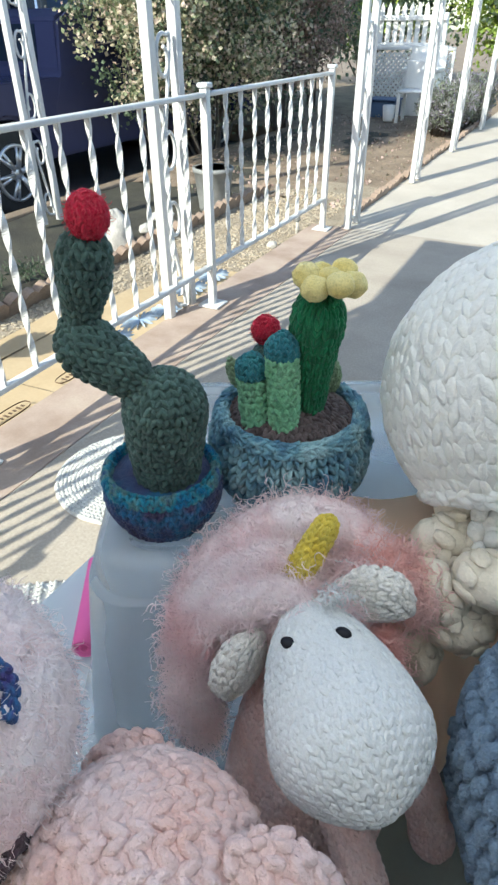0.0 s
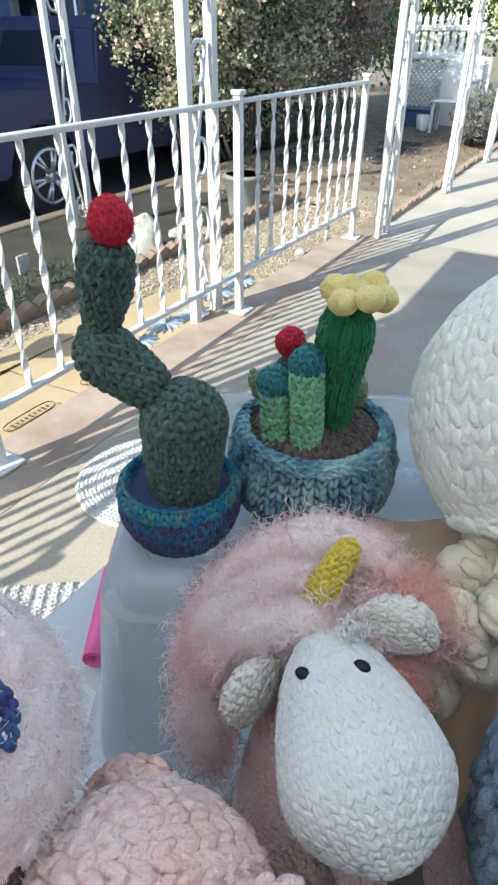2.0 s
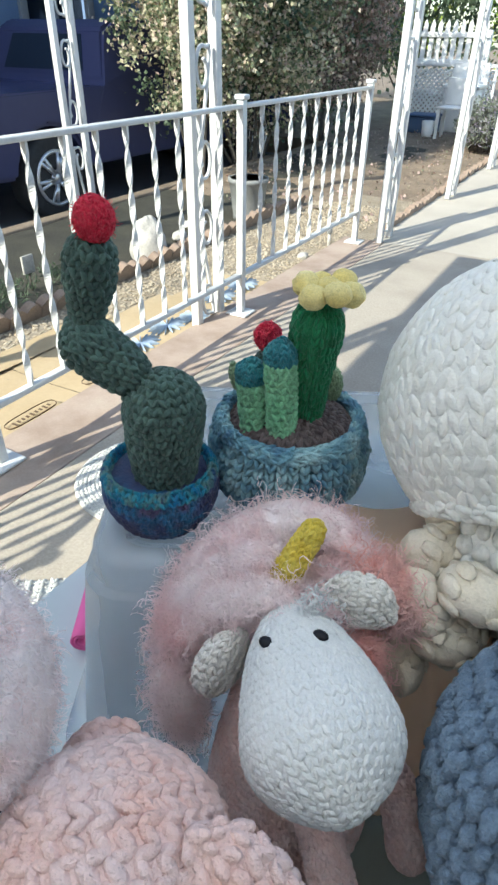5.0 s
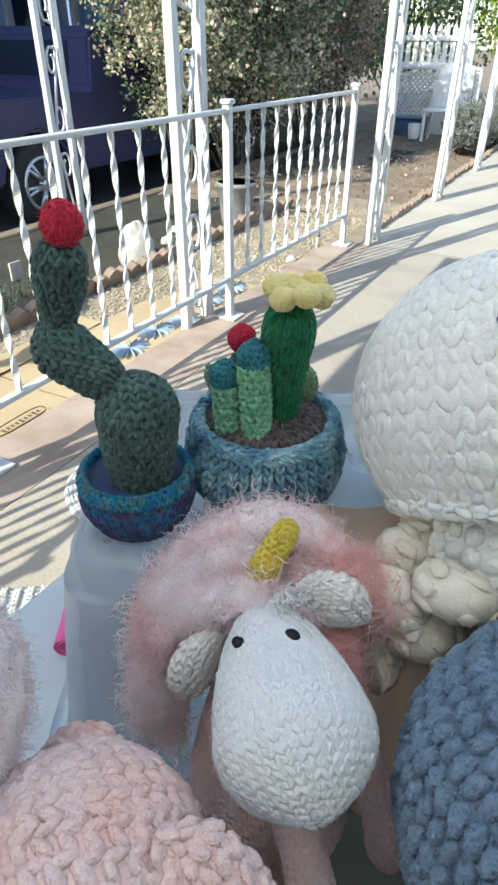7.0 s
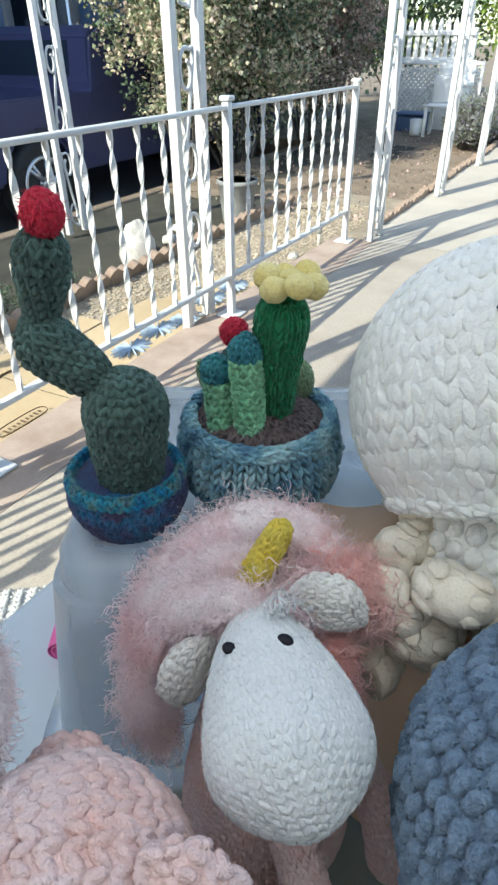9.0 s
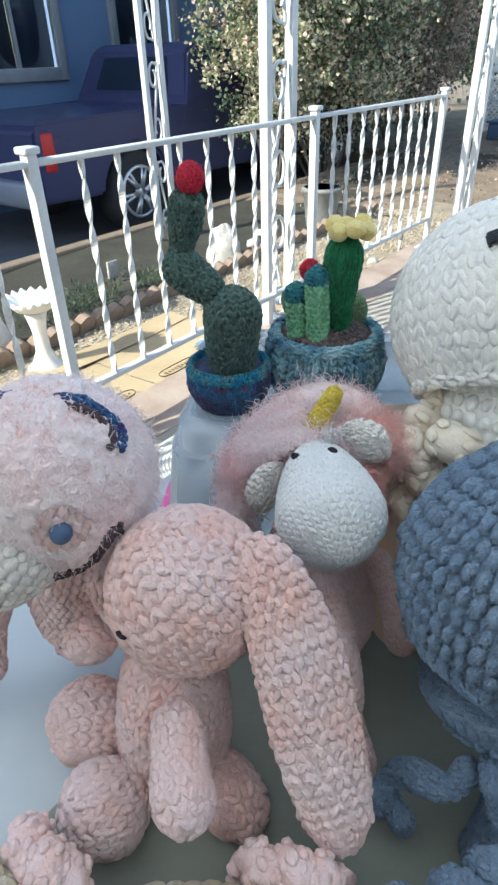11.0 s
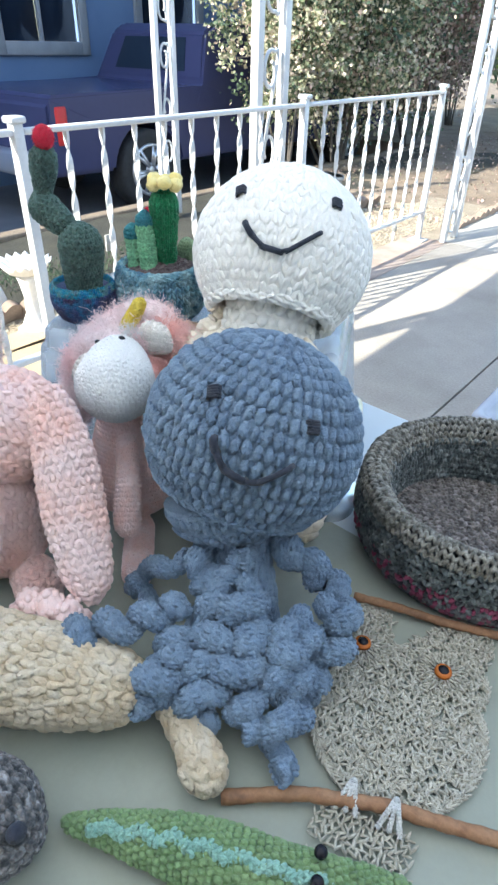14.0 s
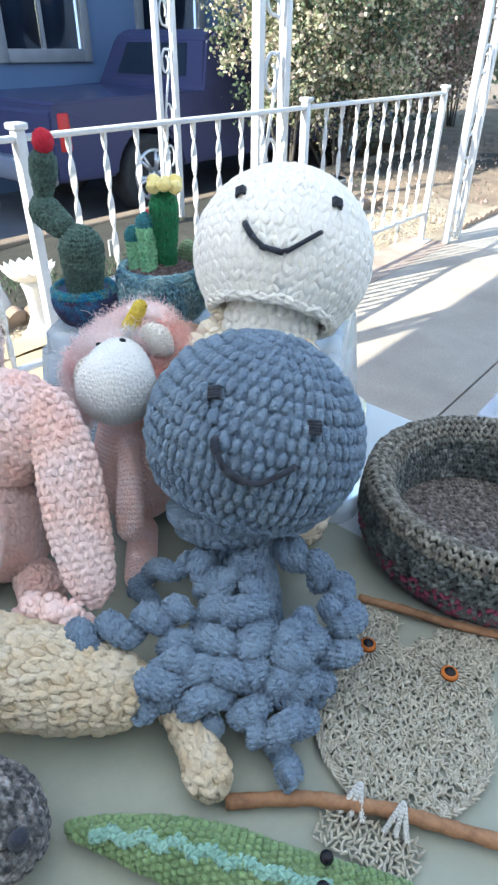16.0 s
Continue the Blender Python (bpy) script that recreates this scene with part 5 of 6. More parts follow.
def octopus(at, head, r, axis, cut, mat, curl_mat, label, eyes, size, mouth, line, curls, neck, stitch, relief, core, kind, lean, squat, slack=1.0):
    o = thing("crochet_octopus", at, label, "crochet octopus", "crocheted octopuses")
    w, h = stitch
    head, ax = np.asarray(head), unit(np.asarray(axis, dtype=float))
    m = Mesh()
    globe(m, head, r, w, h, axis=axis, seed=41, flat=cut, depth=w * relief * 1.15, puff=kind, tilt=lean, caps=False, core=core, stretch=squat)
    part("head", m, mat, o)

    def skin(d):
        """The point of the squat head that lies in direction d, and the way out of it."""
        d = unit(np.array(d))
        a = float(d @ ax)
        b = min(0.98, a / squat)
        side = (d - a * ax) * math.sqrt((1 - b * b) / (1 - a * a))
        return head + side * r + ax * b * squat * r, unit(side + ax * b / squat)

    # brim: a thick rolled edge round the opening below the head
    q, rr = head - ax * r * math.cos(cut) * squat, r * math.sin(cut)
    s, t = unit(np.cross(ax, (0.3, 0.8, 0.1))), None
    t = np.cross(ax, s)
    a = np.linspace(0, 2 * math.pi, 90)
    m = Mesh()
    crochet_line(m, q + (rr - w * 0.35) * (np.cos(a)[:, None] * s + np.sin(a)[:, None] * t), np.full(90, w * 0.55), w * 0.7, h * 0.7, ax, seed=42)
    part("brim", m, mat, o)
    m = Mesh()
    crochet(m, [(*p, k) for *p, k in neck], w * 0.9, h * 0.85, up=(1, 0, 0), round_ends=(False, False), seed=43, puff=True, tilt=0.2, depth=w * 0.36)
    part("neck", m, mat, o)
    for path, pitch, curl, tube, seed in curls:
        m = Mesh()
        if kind:
            corkscrew(m, path, pitch, curl * slack, tube * 1.02, tube * 0.50, tube * 0.58, seed)
        else:
            corkscrew(m, path, pitch, curl, tube * 0.96, tube * 0.92, tube * 1.05, seed, relief=0.20, puff="bead")
        part("tentacle", m, curl_mat, o)
    for d in eyes:
        at_, d = skin(d)
        s = unit(np.array((0.75, 0.65, 0.0)) - d * float(d @ np.array((0.75, 0.65, 0.0))))
        v = np.cross(s, d)
        e = Mesh()
        for k in range(5):
            q = at_ + d * 0.0042 + v * size * (k - 2) * 0.36
            e.tube([q - s * size * 0.80 - d * 0.004, q - s * size * 0.62, q + s * size * (0.60 + 0.1 * (k % 2)), q + s * size * 0.80 - d * 0.004], size * 0.24, 7)
        part("eye", e, Y_THREAD, o, "dark embroidered eye of parallel threads")
    smile = Mesh()
    q = [skin(d)[0] + skin(d)[1] * (w * 0.16 + 0.0022) for d in mouth]
    for k in range(len(q) - 1):
        u, mid = q[k + 1] - q[k], (q[k] + q[k + 1]) / 2
        out = unit(mid - head)
        wd = line * (1.35, 1.15, 1.3, 0.9, 1.0, 0.8)[k % 6]
        smile.tube([q[k] - u * 0.12 - out * 0.004, q[k] + out * 0.001, mid + out * 0.002, q[k + 1] + out * 0.001, q[k + 1] + u * 0.12 - out * 0.004], wd, 8)
    part("mouth", smile, Y_THREAD, o, "dark embroidered smile in long stitches")
    return o


shifted(0.003, -0.0036)
octopus((0.046, 0.496, BZ), (0.044, 0.494, 0.941), 0.120, (-0.264, 0.568, 0.777), 0.80, Y_WHITE, Y_WHITEBOUNCE, "white chunky crochet octopus with an embroidered smile",
        ((-0.05, -0.63, 0.77), (0.72, -0.07, 0.70)), 0.0072,
        ((0.20, -0.82, 0.54), (0.30, -0.84, 0.46), (0.43, -0.82, 0.37), (0.57, -0.75, 0.34), (0.64, -0.68, 0.36), (0.77, -0.43, 0.48)), 0.0028,
        [([(0.02, 0.415, 0.881), (0.011, 0.405, 0.874), (0.005, 0.403, 0.853), (0.018, 0.396, 0.849)], 0.05, 0.011, 0.0165, 0.4),
         ([(0.037, 0.412, 0.867), (0.054, 0.4, 0.853), (0.049, 0.371, 0.846), (0.028, 0.364, 0.843), (0.01, 0.371, 0.839)], 0.055, 0.011, 0.0165, 1.7),
         ([(0.053, 0.434, 0.874), (0.056, 0.421, 0.853), (0.067, 0.421, 0.825), (0.069, 0.421, 0.797)], 0.045, 0.011, 0.0165, 3.0),
         ([(0.05, 0.372, 0.832), (0.031, 0.368, 0.811), (0.015, 0.352, 0.793), (0.007, 0.342, 0.776)], 0.05, 0.011, 0.0165, 4.3),
         ([(0.10, 0.43, 0.860), (0.115, 0.39, 0.82), (0.12, 0.375, 0.76), (0.12, 0.365, 0.69)], 0.045, 0.012, 0.0165, 2.2),
         ([(0.12, 0.45, 0.860), (0.16, 0.42, 0.80), (0.18, 0.40, 0.70), (0.20, 0.385, 0.60)], 0.045, 0.012, 0.0160, 3.0)],
        ((0.058, 0.468, 0.905, 0.058), (0.064, 0.450, 0.870, 0.064), (0.066, 0.440, 0.834, 0.062)), (0.0152, 0.0136), 0.15, 0.62, False, 0.38, 0.96)

shifted(0.003, 0.0037)
octopus((0.26, 0.18, TZ), (0.177, 0.287, 0.812), 0.1245, (0.05, 0.40, 0.90), 0.90, Y_BLUE, Y_BLUE, "denim-blue chunky crochet octopus with curly tentacles",
        ((0.15, -0.66, 0.74), (0.82, -0.24, 0.52)), 0.0078,
        ((0.33, -0.82, 0.47), (0.37, -0.84, 0.40), (0.46, -0.84, 0.28), (0.59, -0.78, 0.21), (0.68, -0.71, 0.20), (0.81, -0.51, 0.29)), 0.0031,
        [([(0.177, 0.182, 0.692), (0.157, 0.167, 0.671), (0.118, 0.158, 0.643), (0.119, 0.147, 0.625), (0.141, 0.152, 0.615)], 0.044, 0.0066, 0.0107, 0.3),
         ([(0.172, 0.214, 0.705), (0.186, 0.187, 0.697), (0.206, 0.176, 0.692), (0.212, 0.176, 0.676)], 0.033, 0.0099, 0.0109, 1.1),
         ([(0.203, 0.225, 0.705), (0.232, 0.213, 0.697), (0.228, 0.193, 0.690), (0.238, 0.180, 0.680)], 0.031, 0.0099, 0.0109, 2.0),
         ([(0.227, 0.258, 0.699), (0.260, 0.265, 0.690), (0.293, 0.278, 0.671), (0.324, 0.281, 0.650), (0.337, 0.262, 0.634), (0.338, 0.237, 0.625)], 0.033, 0.0138, 0.0112, 2.7),
         ([(0.233, 0.271, 0.699), (0.274, 0.267, 0.692), (0.292, 0.288, 0.678)], 0.037, 0.0089, 0.0109, 3.4),
         ([(0.226, 0.136, 0.685), (0.209, 0.111, 0.680), (0.193, 0.080, 0.676), (0.173, 0.053, 0.671), (0.160, 0.034, 0.669)], 0.033, 0.0144, 0.0114, 4.4),
         ([(0.256, 0.104, 0.671), (0.256, 0.081, 0.662), (0.251, 0.060, 0.652), (0.245, 0.044, 0.641)], 0.033, 0.0138, 0.0114, 5.1),
         ([(0.235, 0.183, 0.685), (0.245, 0.147, 0.678), (0.236, 0.101, 0.657), (0.247, 0.080, 0.643), (0.269, 0.071, 0.632)], 0.032, 0.0138, 0.0113, 0.7),
         ([(0.256, 0.186, 0.688), (0.273, 0.157, 0.678), (0.266, 0.118, 0.667), (0.280, 0.093, 0.648), (0.302, 0.074, 0.622)], 0.033, 0.0144, 0.0114, 1.6),
         ([(0.279, 0.189, 0.678), (0.296, 0.156, 0.667), (0.313, 0.136, 0.653), (0.328, 0.116, 0.629), (0.336, 0.104, 0.618)], 0.033, 0.0144, 0.0114, 2.3),
         ([(0.303, 0.199, 0.671), (0.329, 0.178, 0.667), (0.331, 0.158, 0.653), (0.359, 0.134, 0.626), (0.381, 0.098, 0.606)], 0.034, 0.0144, 0.0113, 3.9),
         ([(0.290, 0.170, 0.676), (0.302, 0.146, 0.667), (0.296, 0.118, 0.655), (0.290, 0.098, 0.640), (0.292, 0.078, 0.622)], 0.033, 0.0138, 0.0113, 3.1),
         ([(0.303, 0.218, 0.671), (0.329, 0.210, 0.664), (0.340, 0.180, 0.643), (0.358, 0.159, 0.622), (0.368, 0.134, 0.608)], 0.034, 0.0138, 0.0111, 4.7),
         ([(0.311, 0.248, 0.671), (0.342, 0.257, 0.657), (0.354, 0.236, 0.643), (0.353, 0.200, 0.627), (0.358, 0.178, 0.615)], 0.033, 0.0144, 0.0113, 5.5),
         ([(0.235, 0.178, 0.692), (0.243, 0.156, 0.692), (0.271, 0.158, 0.697), (0.278, 0.186, 0.695), (0.254, 0.196, 0.692)], 0.055, 0.0044, 0.0109, 0.2)],
        ((0.240, 0.190, 0.600, 0.060), (0.225, 0.215, 0.650, 0.044), (0.198, 0.246, 0.690, 0.040), (0.184, 0.252, 0.722, 0.078), (0.177, 0.256, 0.740, 0.086)), (0.0114, 0.0168), 0.42, -0.05, "bead", 0.04, 0.91, 0.66)


# ---- unicorn ----
def unicorn():
    u = thing("crochet_unicorn", (-0.01, 0.275, TZ), "pink crochet unicorn with a white muzzle and fluffy mane", "crochet unicorn")
    rng = np.random.default_rng(5)
    m = Mesh()
    back, tip = np.array((-0.056, 0.288, 0.855)), np.array((0.032, 0.203, 0.829))
    L = tip - back
    crochet(m, [(*(back), 0.022), (*(back + L * 0.16), 0.028), (*(back + L * 0.44), 0.042), (*(back + L * 0.70), 0.0490), (*(back + L * 0.92), 0.0490), (*(back + L * 1.07), 0.040)], 0.0070, 0.0062, seed=51, depth=0.0016, tilt=0.50, core=0.45)
    part("muzzle", m, Y_MUZZ, u, "white crocheted muzzle")
    m = Mesh()
    globe(m, (-0.066, 0.310, 0.826), 0.044, 0.006, 0.0058, seed=52)
    part("head", m, Y_FUZZ, u)
    for p in ((-0.0425, 0.2428, 0.8725), (-0.0147, 0.2587, 0.8816)):
        part("eye", Mesh().ball(p, (0.0052, 0.0040, 0.0034), 14, 8), M_BLACK, u, "small black bead eye")
    m = Mesh()
    crochet(m, [(-0.070, 0.292, 0.846, 0.0112), (-0.061, 0.308, 0.876, 0.0108), (-0.052, 0.324, 0.906, 0.0086)], 0.0050, 0.0046, seed=53)
    part("horn", m, Y_HORN, u, "yellow crocheted horn")
    for line, seed in (([(-0.074, 0.264, 0.840, 0.013), (-0.081, 0.250, 0.820, 0.0215), (-0.083, 0.238, 0.792, 0.017)], 54), ([(-0.036, 0.300, 0.866, 0.012), (-0.012, 0.308, 0.868, 0.0235), (0.012, 0.314, 0.858, 0.018)], 55)):
        m = Mesh()
        crochet(m, line, 0.0060, 0.0056, squash=0.5, up=(0, 0, 1), seed=seed)
        part("ear", m, Y_EAR, u, "ivory crocheted ear")
    m = Mesh()
    crochet(m, [(-0.034, 0.272, TZ + 0.008, 0.046), (-0.034, 0.272, TZ + 0.06, 0.066), (-0.038, 0.280, TZ + 0.13, 0.060), (-0.045, 0.295, TZ + 0.22, 0.038)], 0.0065, 0.006, seed=56)
    part("body", m, Y_PINK, u)
    for line, seed in (([(-0.015, 0.25, 0.745, 0.014), (0.030, 0.215, 0.715, 0.016), (0.055, 0.19, 0.68, 0.018), (0.065, 0.18, 0.655, 0.014)], 57), ([(0.01, 0.30, 0.75, 0.014), (0.05, 0.29, 0.71, 0.016), (0.075, 0.27, 0.665, 0.017)], 58),
                       ([(0.0, 0.25, 0.605, 0.020), (0.055, 0.20, 0.603, 0.021), (0.095, 0.165, 0.602, 0.020)], 59)):
        m = Mesh()
        crochet(m, line, 0.0062, 0.0058, seed=seed)
        part("leg", m, Y_PINK, u)
    # mane: soft rolls of fluffy yarn over the crown and down one side, with loose fibres; salmon locks behind an ear
    pale, rose = "fluffy pale pink mane", "salmon-pink lock of the mane"
    rolls = (([(-0.020, 0.352, 0.866), (-0.060, 0.358, 0.878), (-0.100, 0.346, 0.870), (-0.134, 0.312, 0.844), (-0.148, 0.278, 0.815)], 0.023, Y_FUZZ, pale),
             ([(-0.056, 0.318, 0.866), (-0.094, 0.316, 0.858), (-0.124, 0.285, 0.832), (-0.138, 0.258, 0.800)], 0.025, Y_FUZZ, pale),
             ([(-0.046, 0.290, 0.866), (-0.076, 0.288, 0.862), (-0.104, 0.274, 0.842), (-0.122, 0.254, 0.812)], 0.018, Y_FUZZ, pale),
             ([(-0.120, 0.276, 0.820), (-0.124, 0.260, 0.796), (-0.118, 0.246, 0.768), (-0.106, 0.240, 0.736)], 0.021, Y_FUZZ, pale),
             ([(-0.050, 0.330, 0.864), (-0.032, 0.322, 0.866), (-0.024, 0.304, 0.868)], 0.013, Y_FUZZ, pale),
             ([(-0.034, 0.350, 0.864), (-0.008, 0.350, 0.862), (0.010, 0.340, 0.848)], 0.020, Y_SALMON, rose),
             ([(-0.010, 0.318, 0.838), (0.000, 0.300, 0.830), (0.008, 0.300, 0.805)], 0.013, Y_SALMON, rose))
    for i, (line, w, mat, label) in enumerate(rolls):
        m, down = Mesh(), Y_DOWN if mat is Y_FUZZ else Y_DOWNS
        c = spline([(x + 0.002, y - 0.006, z - 0.005) for x, y, z in line], 60)
        e = np.sin(np.linspace(0.3, math.pi - 0.2, 60)) ** 0.5
        m.tube(c, w * e * 0.86, 40)
        v = m.v[-1]
        away = unit(v - c[np.argmin(((v[:, None] - c[None]) ** 2).sum(-1), 1)] + 1e-6)
        m.v[-1] = v + away * np.array([0.010 * noise.noise(Vector(q) * 55) + 0.006 * noise.noise(Vector(q) * 160) for q in v])[:, None]
        roll = part("mane", m, down, u, label)
        m = Mesh()
        g = unit(np.gradient(c, axis=0))
        n = int(3600 * w / 0.02)
        k, d = rng.integers(2, 58, n), unit(rng.normal(0, 1, (n, 3)))
        strands(m, c[k] + d * (w * e)[k][:, None] * 0.80, d * 0.7 + g[k] * 0.5, 0.022, rng, 0.00034, 0.70, 0.3)
        k, d = rng.integers(2, 58, n // 7), unit(rng.normal(0, 1, (n // 7, 3)))
        strands(m, c[k] + d * (w * e)[k][:, None] * 0.85, d * 0.8 + g[k] * 0.6, 0.046, rng, 0.00055, 0.9, 0.3, 18)
        part("fluff", m, mat, roll, kind="stuff")
    m = Mesh()
    k = 70
    strands(m, np.array((-0.028, 0.282, 0.880)) + rng.normal(0, 0.007, (k, 3)), np.tile((0.2, -0.6, 0.2), (k, 1)), 0.020, rng, 0.0006, 0.8, 0.5, 12)
    part("forelock", m, Y_MUZZ, u, "curly white yarn tuft on the brow", kind="stuff")


shifted(0.0, 0.0025, -0.006)
unicorn()


# ---- bunny ----
def bunny():
    b = thing("crochet_bunny", (-0.05, 0.10, TZ), "pale pink crochet bunny with long floppy ears", "crochet bunny")
    hc = np.array((-0.049, 0.128, 0.803))
    m = Mesh()
    globe(m, hc, 0.070, 0.0136, 0.0112, axis=(-0.45, -0.35, 0.75), seed=71, stretch=0.98, tilt=0.55, depth=0.0042, core=0.25)
    part("head", m, Y_BUNNY, b)
    m = Mesh()
    crochet(m, [(-0.045, 0.085, TZ + 0.012, 0.040), (-0.048, 0.09, TZ + 0.06, 0.053), (-0.052, 0.10, TZ + 0.12, 0.050), (-0.055, 0.11, TZ + 0.18, 0.038)], 0.0130, 0.0106, seed=72, tilt=0.55, depth=0.0040, core=0.25)
    part("body", m, Y_BUNNY, b)
    for line, seed in (([(-0.010, 0.150, 0.862, 0.012), (0.012, 0.152, 0.848, 0.024), (0.050, 0.140, 0.800, 0.034), (0.090, 0.120, 0.735, 0.035), (0.122, 0.105, 0.680, 0.026), (0.134, 0.100, 0.655, 0.012)], 73),
                       ([(-0.060, 0.172, 0.812, 0.020), (-0.078, 0.172, 0.812, 0.026), (-0.100, 0.165, 0.802, 0.030), (-0.118, 0.160, 0.77, 0.028), (-0.125, 0.165, 0.70, 0.020), (-0.128, 0.165, 0.665, 0.01)], 74)):
        m = Mesh()
        crochet(m, line, 0.0122, 0.0096, squash=0.42, up=(0.45, 0.80, 0.3), seed=seed, tilt=0.55, depth=0.0037, core=0.25)
        part("ear", m, Y_BUNNY, b)
    for line, seed in (([(-0.020, 0.075, 0.735, 0.018), (0.016, 0.042, 0.722, 0.0225), (0.052, 0.014, 0.718, 0.0245)], 75), ([(-0.095, 0.075, 0.745, 0.016), (-0.115, 0.055, 0.755, 0.020), (-0.123, 0.047, 0.760, 0.018)], 76)):
        m = Mesh()
        crochet(m, line, 0.0122, 0.0100, seed=seed, tilt=0.55, depth=0.0037, core=0.25)
        part("arm", m, Y_BUNNY, b)
    for line, seed in (([(-0.085, 0.075, 0.628, 0.034), (-0.130, 0.050, 0.630, 0.043), (-0.165, 0.033, 0.630, 0.040)], 77), ([(-0.045, 0.05, 0.626, 0.034), (-0.056, 0.005, 0.625, 0.042), (-0.062, -0.030, 0.624, 0.039)], 78), ([(-0.02, 0.10, 0.615, 0.03), (0.035, 0.085, 0.612, 0.03), (0.055, 0.075, 0.612, 0.026)], 79)):
        m = Mesh()
        crochet(m, line, 0.0128, 0.0106, seed=seed, tilt=0.55, depth=0.0039, core=0.25)
        part("foot", m, Y_PINKD if seed == 79 else Y_BUNNY, b)
    part("eye", Mesh().ball(hc + (-0.004, -0.0695, 0.004), (0.006, 0.003, 0.0028), 12, 8), M_BLACK, b, "small black stitched eye")
    part("eye", Mesh().ball(hc + (-0.056, -0.043, -0.006), (0.0035, 0.004, 0.0028), 12, 8), M_BLACK, b, "small black stitched eye")


shifted(-0.009, -0.012, -0.006)
bunny()


# ---- fluffy pink pony ----
def pony():
    t = thing("crochet_pony", (-0.22, 0.10, TZ), "fluffy pale pink crochet pony with a brown bridle", "crochet pony")
    c, r = np.array((-0.192, 0.095, 0.866)), 0.083
    rng = np.random.default_rng(9)
    at = lambda d, k=1.0: c + unit(np.array(d, dtype=float)) * r * k
    m = Mesh()
    globe(m, c, r, 0.0085, 0.0080, seed=81, stretch=1.02, puff=True, tilt=0.3)
    part("head", m, Y_PINK, t)
    m = Mesh()
    crochet(m, [(*at((0.15, -0.8, -0.3), 0.55), 0.050), (*at((0.20, -0.85, -0.45), 1.05), 0.046), (*at((0.24, -0.85, -0.55), 1.45), 0.040)], 0.0095, 0.0085, seed=88, puff=True, tilt=0.3)
    part("muzzle", m, Y_EAR, t, "cream crocheted muzzle")
    eye = unit(np.array((0.84, -0.54, 0.03)))
    p, d = ball_points(c, r * 1.03, 13000, rng, lambda d: (d[:, 2] > -0.62) & (d @ eye < 0.965))
    v, f = unit_ball(140, 100)
    keep = (v[:, 2] > -0.62) & (v @ eye < 0.965)
    wob = np.array([1.04 + 0.030 * noise.noise(Vector(q) * 7) + 0.04 * noise.noise(Vector(q) * 17) + 0.02 * noise.noise(Vector(q) * 45) for q in v])
    mane = part("mane", Mesh().add(c + v * (r * wob)[:, None] * np.where(keep, 1.0, 0.93)[:, None], f[0]), Y_DOWNW, t, "fluffy white-pink mane")
    m = Mesh()
    strands(m, p, comb(d, (0.25, -0.25, -0.9)) + d * 0.40, 0.016, rng, 0.00028, 0.6, 0.4)
    part("fluff", m, Y_FUZZW, mane, kind="stuff")
    part("eye", Mesh().ball(at(eye, 1.0), 0.0090, 16, 10), M_BLUEC, t, "round blue bead eye")
    m = Mesh()
    crochet_line(m, spline([at(d, k) for d, k in (((0.98, -0.02, -0.08), 1.02), ((0.97, -0.15, -0.18), 1.03), ((0.85, -0.30, -0.42), 1.03), ((0.68, -0.50, -0.55), 1.04), ((0.45, -0.74, -0.50), 1.08), ((0.15, -0.95, -0.35), 1.15))], 80), np.full(80, 0.0050), 0.0045, 0.0045, seed=82)
    crochet_line(m, spline([at(d, 1.03) for d in ((0.96, -0.06, -0.12), (0.95, 0.0, -0.26), (0.92, 0.03, -0.36))], 30), np.full(30, 0.0042), 0.0045, 0.0045, seed=86)
    part("bridle", m, Y_SMILE, t, "dark brown yarn bridle")
    m = Mesh()
    crochet_line(m, spline([at(d, 1.035) for d in ((-0.30, -0.25, 0.92), (0.35, 0.17, 0.92), (0.47, 0.26, 0.84), (0.60, 0.345, 0.72), (0.73, 0.35, 0.59), (0.82, 0.21, 0.53))], 70), np.full(70, 0.0050), 0.005, 0.005, seed=83)
    part("browband", m, Y_BAND, t, "blue and purple yarn browband")
    m = Mesh()
    crochet_line(m, spline([at(d, 1.03) for d in ((-0.26, -0.32, 0.90), (0.42, 0.10, 0.90), (0.535, 0.20, 0.82), (0.63, 0.25, 0.73), (0.735, 0.24, 0.63), (0.81, 0.13, 0.57))], 70), np.full(70, 0.0036), 0.0045, 0.0045, seed=89)
    part("bridle", m, Y_SMILE, t, "dark brown yarn bridle")
    m = Mesh()
    crochet(m, [(-0.225, 0.105, TZ + 0.04, 0.046), (-0.225, 0.105, TZ + 0.12, 0.052), (-0.225, 0.105, TZ + 0.21, 0.05)], 0.0085, 0.008, seed=84, puff=True, tilt=0.3)
    part("body", m, Y_PINK, t)
    for line, seed in (([(-0.175, 0.105, 0.760, 0.022), (-0.150, 0.115, 0.690, 0.024), (-0.135, 0.125, 0.640, 0.025), (-0.13, 0.13, 0.606, 0.023)], 85), ([(-0.255, 0.045, 0.745, 0.022), (-0.270, 0.015, 0.68, 0.024), (-0.275, 0.0, 0.607, 0.024)], 86), ([(-0.235, 0.09, 0.63, 0.024), (-0.235, 0.085, 0.605, 0.024)], 87)):
        m = Mesh()
        crochet(m, line, 0.0085, 0.008, seed=seed, puff=True, tilt=0.3)
        part("leg", m, Y_PINK, t)


shifted(0, 0)
pony()


